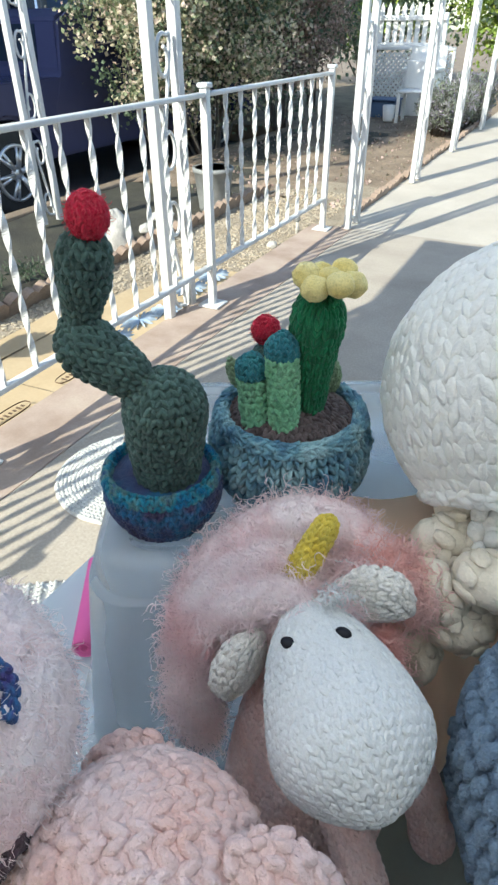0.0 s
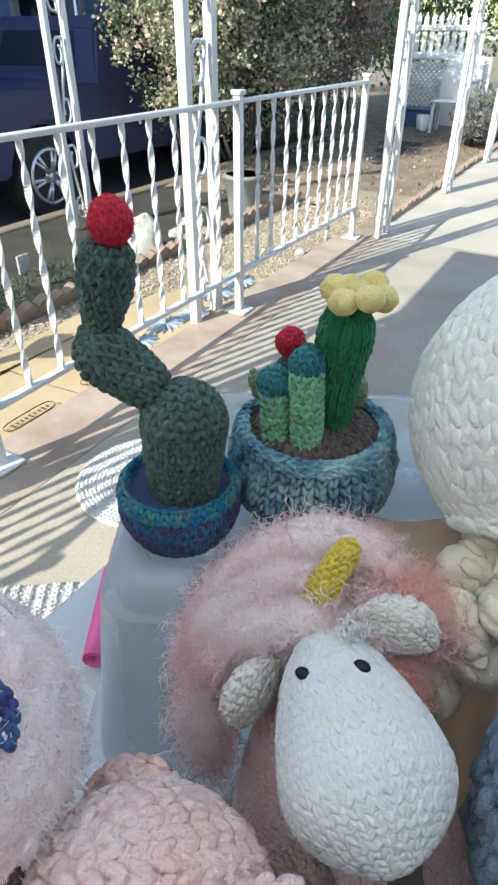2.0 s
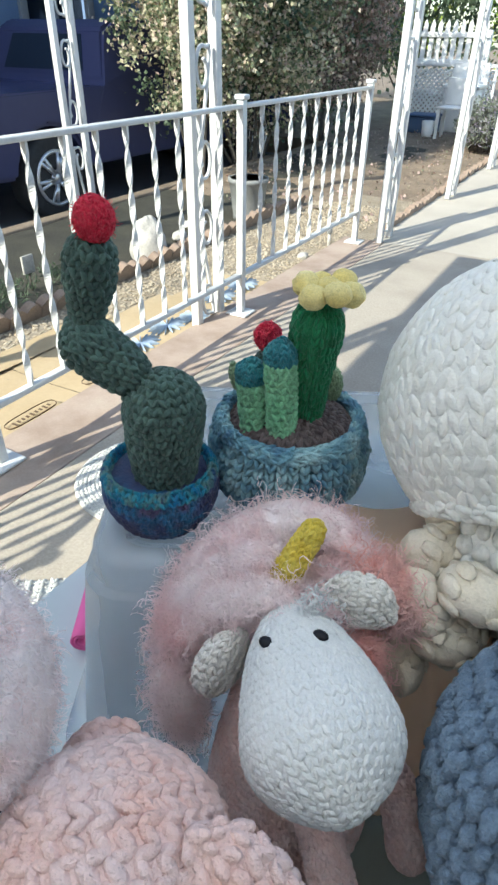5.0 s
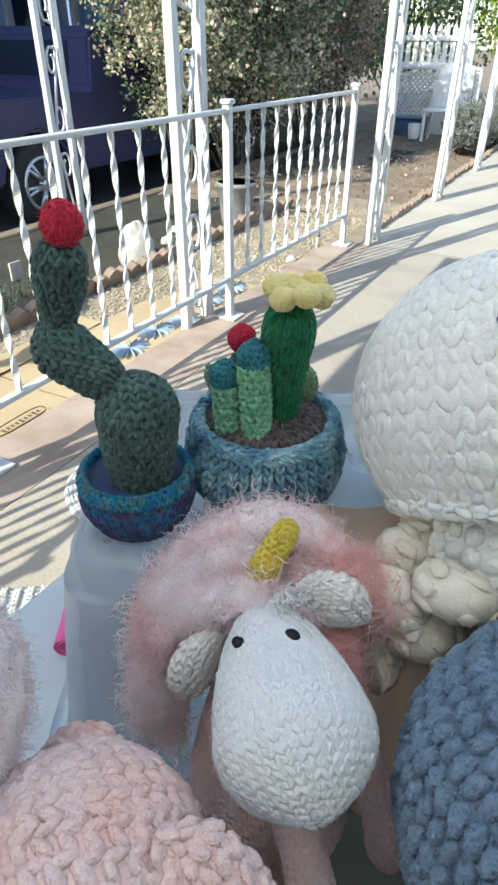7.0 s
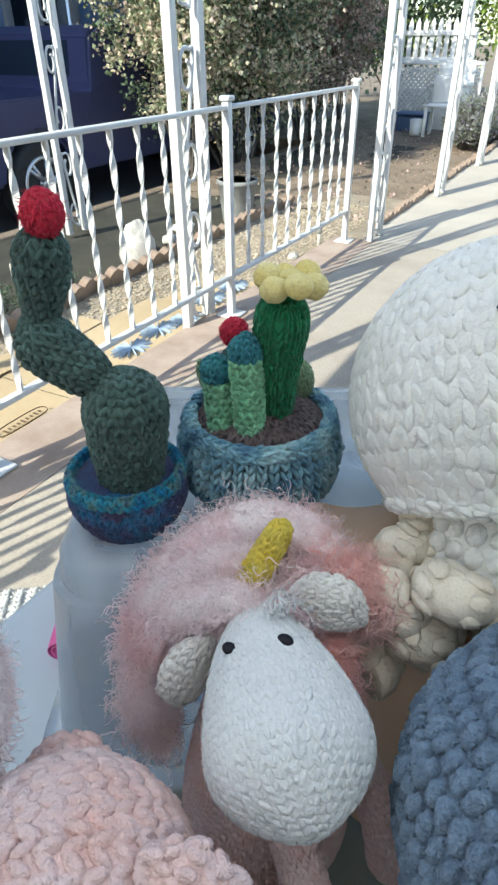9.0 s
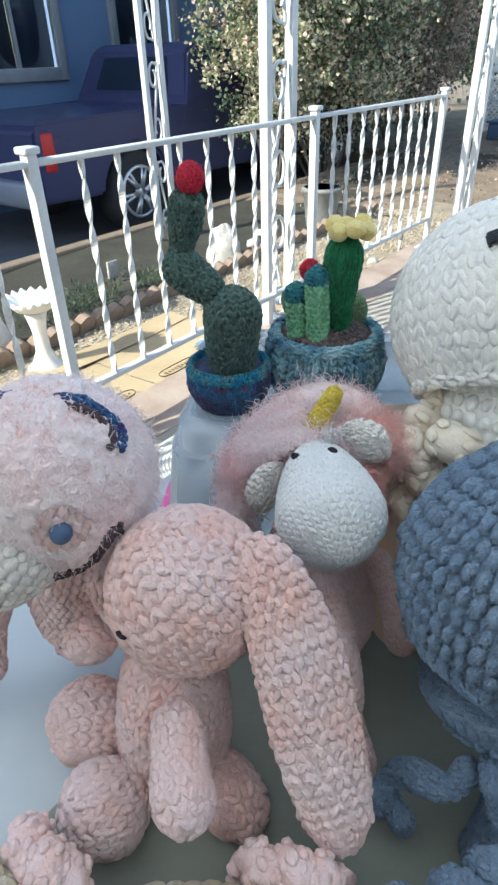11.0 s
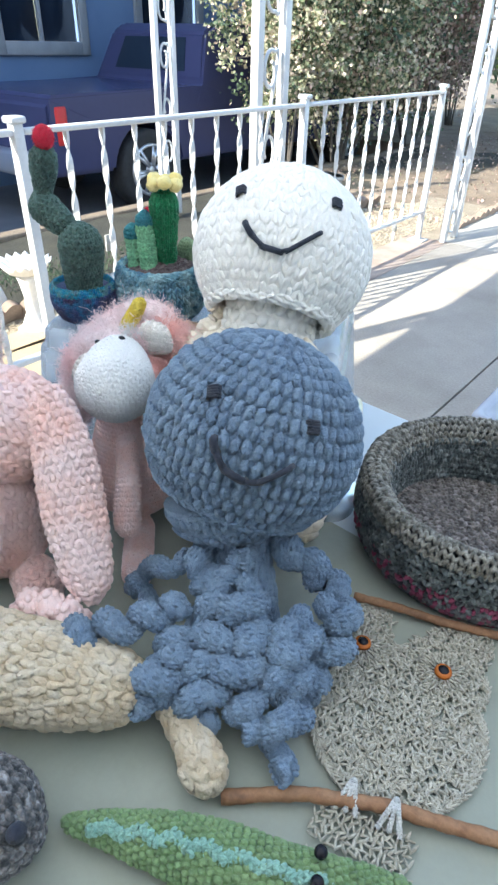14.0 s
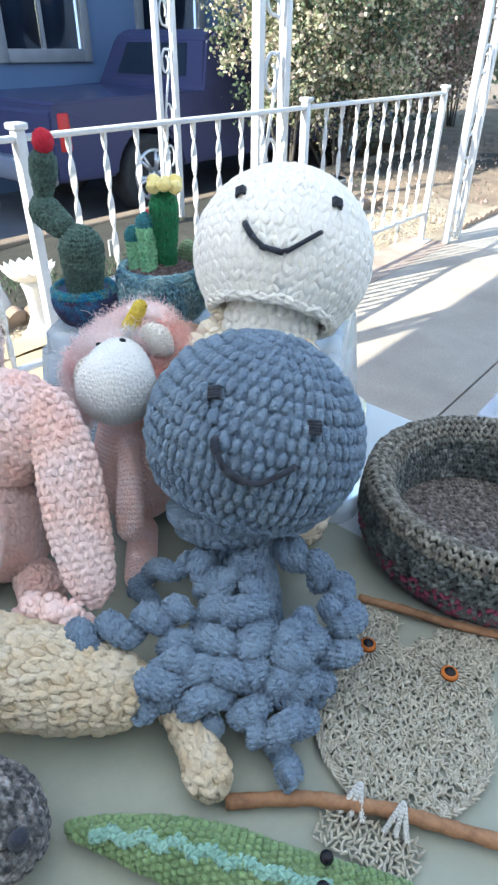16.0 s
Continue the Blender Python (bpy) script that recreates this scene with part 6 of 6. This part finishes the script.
# ---- axolotl, whale and crocodile ----
def axolotl():
    a = thing("crochet_axolotl", (0.10, -0.04, TZ), "cream crochet axolotl with pink frilly gills", "crochet axolotl")
    m = Mesh()
    crochet(m, [(-0.020, -0.100, 0.633, 0.030), (0.020, -0.080, 0.636, 0.040), (0.080, -0.044, 0.640, 0.055), (0.150, -0.002, 0.640, 0.053), (0.210, 0.040, 0.634, 0.042), (0.250, 0.068, 0.622, 0.026)], 0.0160, 0.0134, seed=91, tilt=0.42, depth=0.0056, core=0.1)
    part("body", m, Y_CREAM, a)
    m = Mesh()
    globe(m, (-0.060, -0.125, 0.636), 0.053, 0.0160, 0.0134, axis=(0.9, 0.4, 0), seed=92, tilt=0.42, depth=0.0056, core=0.1)
    part("head", m, Y_CREAM, a)
    m = Mesh()
    crochet(m, [(0.255, 0.080, 0.622, 0.018), (0.303, 0.070, 0.612, 0.0205), (0.335, 0.058, 0.608, 0.0235), (0.353, 0.046, 0.605, 0.020)], 0.0130, 0.0118, seed=93, tilt=0.6, depth=0.0046, core=0.25)
    part("leg", m, Y_CREAM, a)
    m = Mesh()
    corkscrew(m, [(0.060, 0.030, 0.640), (0.100, 0.047, 0.662), (0.135, 0.062, 0.645)], 0.024, 0.006, 0.012, 0.0095, 0.009, 0.4)
    part("gill", m, Y_PINK, a, "pink frilled gill")
    m = Mesh()
    corkscrew(m, [(-0.085, -0.06, 0.655), (-0.045, -0.070, 0.672), (-0.020, -0.060, 0.645)], 0.024, 0.007, 0.013, 0.0095, 0.009, 0.9)
    part("gill", m, Y_PINK, a, "pink frilled gill")


shifted(0, 0)
axolotl()


def whale():
    w = thing("crochet_whale", (0.21, -0.12, TZ), "grey tweed crochet whale with dark oval eyes", "crochet whale")
    m = Mesh()
    crochet(m, [(0.150, -0.165, 0.628, 0.034), (0.190, -0.138, 0.634, 0.052), (0.232, -0.112, 0.633, 0.053), (0.268, -0.090, 0.627, 0.042), (0.284, -0.080, 0.622, 0.024)], 0.0108, 0.0096, seed=101, depth=0.0042)
    part("body", m, Y_GREY, w)
    for line, s in (([(0.172, -0.140, 0.640, 0.032), (0.150, -0.116, 0.664, 0.026), (0.134, -0.088, 0.692, 0.018)], 102), ([(0.160, -0.160, 0.640, 0.020), (0.130, -0.170, 0.655, 0.016), (0.105, -0.175, 0.672, 0.010)], 103)):
        m = Mesh()
        crochet(m, line, 0.0104, 0.0092, squash=0.7, seed=s, depth=0.0040)
        part("tail", m, Y_GREY, w)
    part("eye", Mesh().ball((0.2843, -0.0963, 0.6656), (0.0075, 0.0085, 0.0085), 16, 10), Y_THREAD, w, "oval dark knitted eye")


shifted(0, 0)
whale()


def crocodile():
    c = thing("crochet_crocodile", (0.37, 0.01, TZ), "green crochet crocodile with a mint ridge", "crochet crocodile")
    m = Mesh()
    line = [(0.258, -0.062, 0.600, 0.0075), (0.300, -0.036, 0.605, 0.0165), (0.350, -0.008, 0.610, 0.0255), (0.395, 0.015, 0.611, 0.0285), (0.440, 0.042, 0.607, 0.025), (0.485, 0.078, 0.600, 0.0185), (0.520, 0.104, 0.597, 0.013)]
    crochet(m, line, 0.0064, 0.0066, seed=111, depth=0.0036, tilt=0.10, puff="bead", core=0.05)
    part("body", m, Y_CROC, c)
    m = Mesh()
    d = spline(line, 40)[4:30]
    top = d[:, :3] + np.array((0.0035, -0.004, 0)) + np.stack([0 * d[:, 3], 0 * d[:, 3], d[:, 3] * 0.90], -1)
    sway = np.stack([np.sin(np.arange(26) * 1.9) * 0.0030, np.cos(np.arange(26) * 1.7) * -0.0030, 0.0012 * np.sin(np.arange(26) * 2.3)], -1)
    crochet_line(m, spline(top + sway, 110), np.full(110, 0.0050), 0.0058, 0.0052, seed=114, depth=0.0026, tilt=0.8)
    rng = np.random.default_rng(17)
    k = rng.integers(0, 26, 260)
    strands(m, top[k] + rng.normal(0, 0.0025, (260, 3)), unit(rng.normal(0, 1, (260, 3)) * (1, 1, 0.5)), 0.0085, rng, 0.0005, 0.5, 0.8, 6)
    part("ridge", m, Y_MINT, c, "bumpy mint-green ridge")
    for p in ((0.449, 0.064, 0.634), (0.460, 0.044, 0.636)):
        part("eye", Mesh().ball(p, 0.0058, 14, 10), M_BLACK, c, "black bead eye")
    for line, s in (([(0.37, -0.02, 0.60, 0.012), (0.385, -0.045, 0.594, 0.012), (0.39, -0.06, 0.592, 0.011)], 112), ([(0.44, 0.02, 0.60, 0.011), (0.46, 0.0, 0.593, 0.011), (0.47, -0.01, 0.592, 0.010)], 113)):
        m = Mesh()
        crochet(m, line, 0.0064, 0.006, seed=s)
        part("leg", m, Y_CROC, c)


shifted(0.013, 0.004)
crocodile()


# ---- cat bed ----
def cat_bed():
    cx, cy = 0.374, 0.559
    R = 0.170
    b = thing("crochet_basket", (cx, cy, TZ), "grey tweed crocheted round basket with a berry-flecked base", "crochet basket")
    low, mid, inner, floor_ = Mesh(), Mesh(), Mesh(), Mesh()
    kw = dict(round_ends=(False, False), depth=0.0048, tilt=0.7, caps=False, core=0.0)
    crochet(low, [(cx, cy, TZ + 0.006, R * 0.86), (cx, cy, TZ + 0.020, R * 0.97), (cx, cy, TZ + 0.038, R * 1.02), (cx, cy, TZ + 0.063, R * 1.03)], 0.0115, 0.0088, seed=121, **kw)
    part("base", low, Y_BEDLOW, b, "grey crochet flecked with berry red")
    crochet(mid, [(cx, cy, TZ + 0.059, R * 1.04), (cx, cy, TZ + 0.084, R * 1.03), (cx, cy, TZ + 0.101, R * 1.01)], 0.0115, 0.0088, seed=122, **kw)
    part("wall", mid, Y_BED, b)
    rim = Mesh()
    crochet(rim, [(cx, cy, TZ + 0.097, R * 1.02), (cx, cy, TZ + 0.114, R * 1.00), (cx, cy, TZ + 0.119, R * 0.93), (cx, cy, TZ + 0.109, R * 0.84), (cx, cy, TZ + 0.094, R * 0.80)], 0.0096, 0.0100, seed=123, core=False, round_ends=(False, False), depth=0.0046, tilt=0.5)
    part("rim", rim, Y_BEDRIM, b, "thick taupe crocheted rim")
    crochet(inner, [(cx, cy, TZ + 0.099, R * 0.80), (cx, cy, TZ + 0.067, R * 0.78), (cx, cy, TZ + 0.030, R * 0.76)], 0.0110, 0.0088, seed=124, core=True, round_ends=(False, False), depth=0.0042, caps=False)
    part("lining", inner, Y_BED, b)
    k = int(R * 0.76 / 0.0088)
    p, s, al = [], [], []
    for i in range(1, k + 1):
        rr = i * 0.0088
        n = max(5, int(2 * math.pi * rr / 0.0115))
        t = np.arange(n) * 2 * math.pi / n + 0.3 * i
        p.append(np.stack([cx + rr * np.cos(t), cy + rr * np.sin(t), np.full(n, TZ + 0.026)], -1))
        s.append(np.stack([-np.sin(t), np.cos(t), np.zeros(n)], -1))
        al.append(np.stack([-np.cos(t), -np.sin(t), np.zeros(n)], -1))
    stitches(floor_, np.concatenate(p), np.concatenate(s), np.concatenate(al), 0.0115, 0.0088, 0.004)
    floor_.tube([(cx, cy, TZ + 0.006), (cx, cy, TZ + 0.026)], R * 0.78, 40)
    part("cushion", floor_, Y_BEDIN, b, "brown-grey tweed crocheted floor")


shifted(0, 0)
cat_bed()


# ---- owl wall hanging ----
def owl():
    o = thing("owl_hanging", (0.42, 0.24, TZ + 0.005), "oatmeal crocheted owl wall hanging lying on the table", "wall hanging")
    m4 = pose(0.425, 0.243, TZ + 0.010, 0, 0, 17.4)
    rng = np.random.default_rng(31)

    def inside(x, y):
        body = ((x - 0.016) / 0.088) ** 2 + ((y + 0.018) / 0.090) ** 2 < 1
        head = (np.abs(x - 0.010) / 0.088) ** 2.6 + ((y - 0.055) / 0.050) ** 2 < 1
        ears = (((x + 0.052) / 0.034) ** 2 + ((y - 0.098) / 0.034) ** 2 < 1) | (((x - 0.060) / 0.036) ** 2 + ((y - 0.112) / 0.042) ** 2 < 1)
        notch = ((x + 0.006) / 0.017) ** 2 + ((y - 0.120) / 0.038) ** 2 < 1
        return (body | head | ears) & ~notch

    w, h = 0.0076, 0.0058
    p, s, a = [], [], []
    for i, y in enumerate(np.arange(-0.118, 0.160, h)):
        x = np.arange(-0.092, 0.108, w) + (i % 2) * w / 2
        ok = inside(x, np.full_like(x, y)) & (rng.uniform(size=len(x)) > 0.05)
        x = x[ok]
        n = len(x)
        if n:
            p.append(np.stack([x + rng.normal(0, 0.0008, n), y + 0.006 * (x / 0.08) ** 2 + rng.normal(0, 0.0008, n), rng.normal(0, 0.0007, n)], -1))
            t = rng.normal(0, 0.30, n) + (0.35 if i % 2 else -0.25)
            s.append(np.stack([np.cos(t), np.sin(t), np.zeros(n)], -1))
            a.append(np.stack([-np.sin(t), np.cos(t), np.zeros(n)], -1))
    for q, st, al in list(zip(p, s, a)):         # a second, lower layer of loops closes the fabric
        t = rng.normal(0.9, 0.5, (len(q), 1))
        p.append(q + np.array((w * 0.3, h * 0.5, -0.0014)) + rng.normal(0, 0.0006, q.shape))
        s.append(np.cos(t) * st + np.sin(t) * al)
        a.append(np.cos(t) * al - np.sin(t) * st)
    rot = np.array(m4.to_3x3()).T
    tr = lambda q: np.concatenate(q) @ rot + np.array(m4.translation)
    me = Mesh()
    stitches(me, tr(p), np.concatenate(s) @ rot, np.concatenate(a) @ rot, w, h * 1.35, 0.0021, 0.60, rng, grip=(0.26, 0.19))
    part("body", me, Y_OWL, o)
    edge = Mesh()
    th = np.linspace(0, 2 * math.pi, 400)
    out = []
    for t in th:
        rr = 0.18
        while rr > 0.02 and not inside(np.array(rr * math.cos(t)), np.array(rr * math.sin(t))):
            rr -= 0.0012
        out.append((rr * math.cos(t), rr * math.sin(t) + 0.006 * (rr * math.cos(t) / 0.08) ** 2, 0.001))
    out = np.array(out)
    tang = unit(np.gradient(out, axis=0))
    pick = np.arange(0, 400, 3)
    sd = np.stack([tang[:, 1], -tang[:, 0], np.zeros(400)], -1)
    stitches(edge, out[pick] @ rot + np.array(m4.translation), sd[pick] @ rot, tang[pick] @ rot, 0.0062, 0.0085, 0.0022, 0.5, rng, grip=(0.26, 0.22))
    part("edging", edge, Y_OWL, o)
    for x, y in ((-0.045, 0.064), (0.048, 0.066)):
        ring, sid, alo = [], [], []
        for rr, n in ((0.010, 9), (0.017, 15), (0.024, 21)):
            t = np.arange(n) * 2 * math.pi / n
            ring.append(np.stack([x + rr * np.cos(t), y + rr * np.sin(t), np.full(n, 0.003 + 0.001 * (rr < 0.02))], -1))
            sid.append(np.stack([-np.sin(t), np.cos(t), 0 * t], -1))
            alo.append(np.stack([np.cos(t), np.sin(t), 0 * t], -1))
        e = Mesh()
        stitches(e, tr(ring), np.concatenate(sid) @ rot, np.concatenate(alo) @ rot, 0.0064, 0.0070, 0.0021, grip=(0.26, 0.21))
        part("eye_patch", e, Y_OWL, o)
        c = m4 @ Vector((x, y, 0.0065))
        ey = part("eye", Mesh().tube([c, c + Vector((0, 0, 0.0035)), c + Vector((0, 0, 0.005))], [0.0098, 0.0092, 0.006], 24), M_ORANGE, o, "orange plastic safety eye")
        part("pupil", Mesh().ball(c + Vector((0, 0, 0.0035)), (0.0066, 0.0066, 0.0042), 18, 10), M_BLACK, ey)
    # the strip below the perch, with its fringe
    p, s, a = [], [], []
    for i in range(6):
        x = np.arange(-0.045, 0.046, w) + (i % 2) * w / 2
        n = len(x)
        p.append(np.stack([x + 0.013, np.full(n, -0.118 - i * 0.0066), rng.normal(0, 0.0006, n)], -1))
        t = rng.normal(0, 0.5, n)
        s.append(np.stack([np.cos(t), np.sin(t), 0 * t], -1))
        a.append(np.stack([-np.sin(t), np.cos(t), 0 * t], -1))
    me = Mesh()
    stitches(me, tr(p), np.concatenate(s) @ rot, np.concatenate(a) @ rot, w, h * 1.3, 0.0020, 0.6, rng, grip=(0.26, 0.19))
    for i in range(26):
        x = -0.030 + i * 0.0034
        q = [m4 @ Vector((x, -0.162, 0.001)), m4 @ Vector((x + rng.normal(0, 0.003), -0.185, -0.002)), m4 @ Vector((x + rng.normal(0, 0.006), -0.215, -0.003))]
        me.tube(spline(q, 8), 0.0011, 5)
    part("fringe", me, Y_OWL, o, "strip with a yarn fringe")
    for x in (-0.008, 0.033):
        me = Mesh()
        for dx in (-0.004, 0.0, 0.004):
            q = [m4 @ Vector((x, -0.092, 0.006)), m4 @ Vector((x + dx * 0.6, -0.103, 0.017)), m4 @ Vector((x + dx * 1.6, -0.114, 0.012)), m4 @ Vector((x + dx * 2.6, -0.123, 0.004))]
            crochet_line(me, spline(q, 20), np.full(20, 0.0022), 0.003, 0.003)
        part("claw", me, Y_DOILY, o, "white yarn claw looped over the perch")
    for line, r in (([(0.361, 0.055, TZ + 0.0125), (0.410, 0.103, TZ + 0.0155), (0.444, 0.127, TZ + 0.0175), (0.479, 0.151, TZ + 0.0175), (0.516, 0.170, TZ + 0.0165), (0.550, 0.188, TZ + 0.015), (0.635, 0.232, TZ + 0.014)], 0.0068),
                    ([(0.314, 0.345, TZ + 0.016), (0.363, 0.365, TZ + 0.0175), (0.414, 0.384, TZ + 0.0165), (0.456, 0.405, TZ + 0.015), (0.515, 0.432, TZ + 0.015)], 0.0054)):
        d = spline(line, 60)
        rr = r * (1 + 0.07 * np.sin(np.arange(60) * 0.9) + 0.05 * np.sin(np.arange(60) * 2.3))
        part("stick", Mesh().tube(d, rr, 12), M_BARK, o, "bare brown twig used as a perch")


shifted(-0.003, 0.0016)
owl()


# ---- mats on the porch floor ----
LAID[0] = Matrix.Identity(4)


def flat_round(name, x, y, r, label, seed, z=0.004):
    o = thing(name, (x, y, 0.0), label, "doily")
    rng = np.random.default_rng(seed)
    m = Mesh()
    p, s, a = [], [], []
    for i in range(1, int(r / 0.012) + 1):
        rr = i * 0.012
        n = max(6, int(2 * math.pi * rr / 0.014))
        t = np.arange(n) * 2 * math.pi / n + i * 0.4
        p.append(np.stack([x + rr * np.cos(t), y + rr * np.sin(t), np.full(n, z + 0.003)], -1))
        s.append(np.stack([-np.sin(t), np.cos(t), 0 * t], -1))
        a.append(np.stack([np.cos(t), np.sin(t), 0 * t], -1))
    stitches(m, np.concatenate(p), np.concatenate(s), np.concatenate(a), 0.014, 0.012, 0.0042, 0.6, rng)
    m.tube([(x, y, 0.001), (x, y, 0.005)], r, 48)
    part("mat", m, Y_DOILY, o)


flat_round("crochet_doily", -1.03, 1.23, 0.225, "white crocheted round mat on the porch floor", 1)


def square_mat(x, y, lx, ly, turn):
    o = thing("crochet_mat", (x, y, 0.0), "white ribbed crocheted mat on the porch floor", "mat")
    m4 = pose(x, y, 0.006, 0, 0, turn)
    rot = np.array(m4.to_3x3()).T
    gx, gy = np.meshgrid(np.arange(-lx / 2, lx / 2, 0.016), np.arange(-ly / 2, ly / 2, 0.014))
    p = np.stack([gx.ravel(), gy.ravel(), 0.004 * np.sin(gx.ravel() * 200)], -1)
    n = len(p)
    m = Mesh()
    stitches(m, p @ rot + np.array(m4.translation), np.tile((1.0, 0, 0), (n, 1)) @ rot, np.tile((0, 1.0, 0), (n, 1)) @ rot, 0.016, 0.014, 0.006, 0.6)
    m.box(-lx / 2, -ly / 2, -0.005, lx / 2, ly / 2, 0.001, m4)
    part("mat", m, Y_DOILY, o)


square_mat(-0.86, 0.66, 0.30, 0.30, 35)


# ---- scalloped brick edging ----
def edging_brick():
    bm = bmesh.new()
    w, t = 0.098, 0.024
    ring = [bm.verts.new((-t, w * (k / 8 - 0.5), 0.0 if False else 0.075 + 0.030 * math.sin(math.pi * k / 8))) for k in range(9)]
    low = [bm.verts.new((-t, w * 0.5, -0.06)), bm.verts.new((-t, -w * 0.5, -0.06))]
    f = bm.faces.new(ring + low)
    ext = bmesh.ops.extrude_face_region(bm, geom=[f])
    bmesh.ops.translate(bm, vec=(2 * t, 0, 0), verts=[v for v in ext["geom"] if isinstance(v, bmesh.types.BMVert)])
    bmesh.ops.recalc_face_normals(bm, faces=bm.faces)
    return from_bm(bm).make("brick", M_BRICK, False)


BRICK = edging_brick()
rng_ = np.random.default_rng(77)
for x, y0, y1, tilt, label in ((-2.40, 0.2, 5.1, 18, "weathered scalloped brick edging along the gravel bed"), (-1.43, 4.62, 10.9, 8, "scalloped brick edging along the walkway")):
    e = thing("brick_edging", (x, (y0 + y1) / 2, GROUND), label, "edging", kind="structure")
    y = y0
    while y < y1:
        ob = new("brick", BRICK)
        ob.parent = e
        ob.matrix_basis = pose(rng_.normal(0, 0.006), y - (y0 + y1) / 2, -0.012 + rng_.normal(0, 0.005), 0, tilt + rng_.normal(0, 4), rng_.normal(0, 3))
        y += 0.1005

# ---- loose gravel ----
m_ = Mesh()
n_st = 6400
px_ = rng_.uniform(-2.36, -1.61, n_st)
py_ = rng_.uniform(0.6, 5.3, n_st)
sz_ = rng_.uniform(0.004, 0.011, n_st)
v_, f_ = unit_ball(5, 3)
V_ = v_[None] * (sz_[:, None, None] * np.array((1.0, 1.25, 0.7))) * rng_.uniform(0.75, 1.25, (n_st, len(v_), 3))
V_ = V_ + np.stack([px_, py_, np.full(n_st, GROUND - 0.002) + roll(px_, py_, 0.005, 9)], -1)[:, None]
m_.v.append(V_.reshape(-1, 3))
m_.n = n_st * len(v_)
for q_ in f_:
    m_.f.append((q_[None] + (np.arange(n_st) * len(v_))[:, None, None]).reshape(-1, q_.shape[1]))
solid("gravel_stones", m_, M_STONE, "loose pale gravel stones in the bed", "gravel", kind="stuff")

# ---- dry leaves on the soil ----
m_ = Mesh()
leaves(m_, np.stack([rng_.uniform(-3.6, -1.55, 900), rng_.uniform(4.7, 10.5, 900), np.full(900, GROUND + 0.02)], -1), 0.03, rng_, 0.5)
solid("fallen_leaves", m_, M_LEAFR, "dry fallen leaves scattered on the soil", "leaves", kind="stuff")
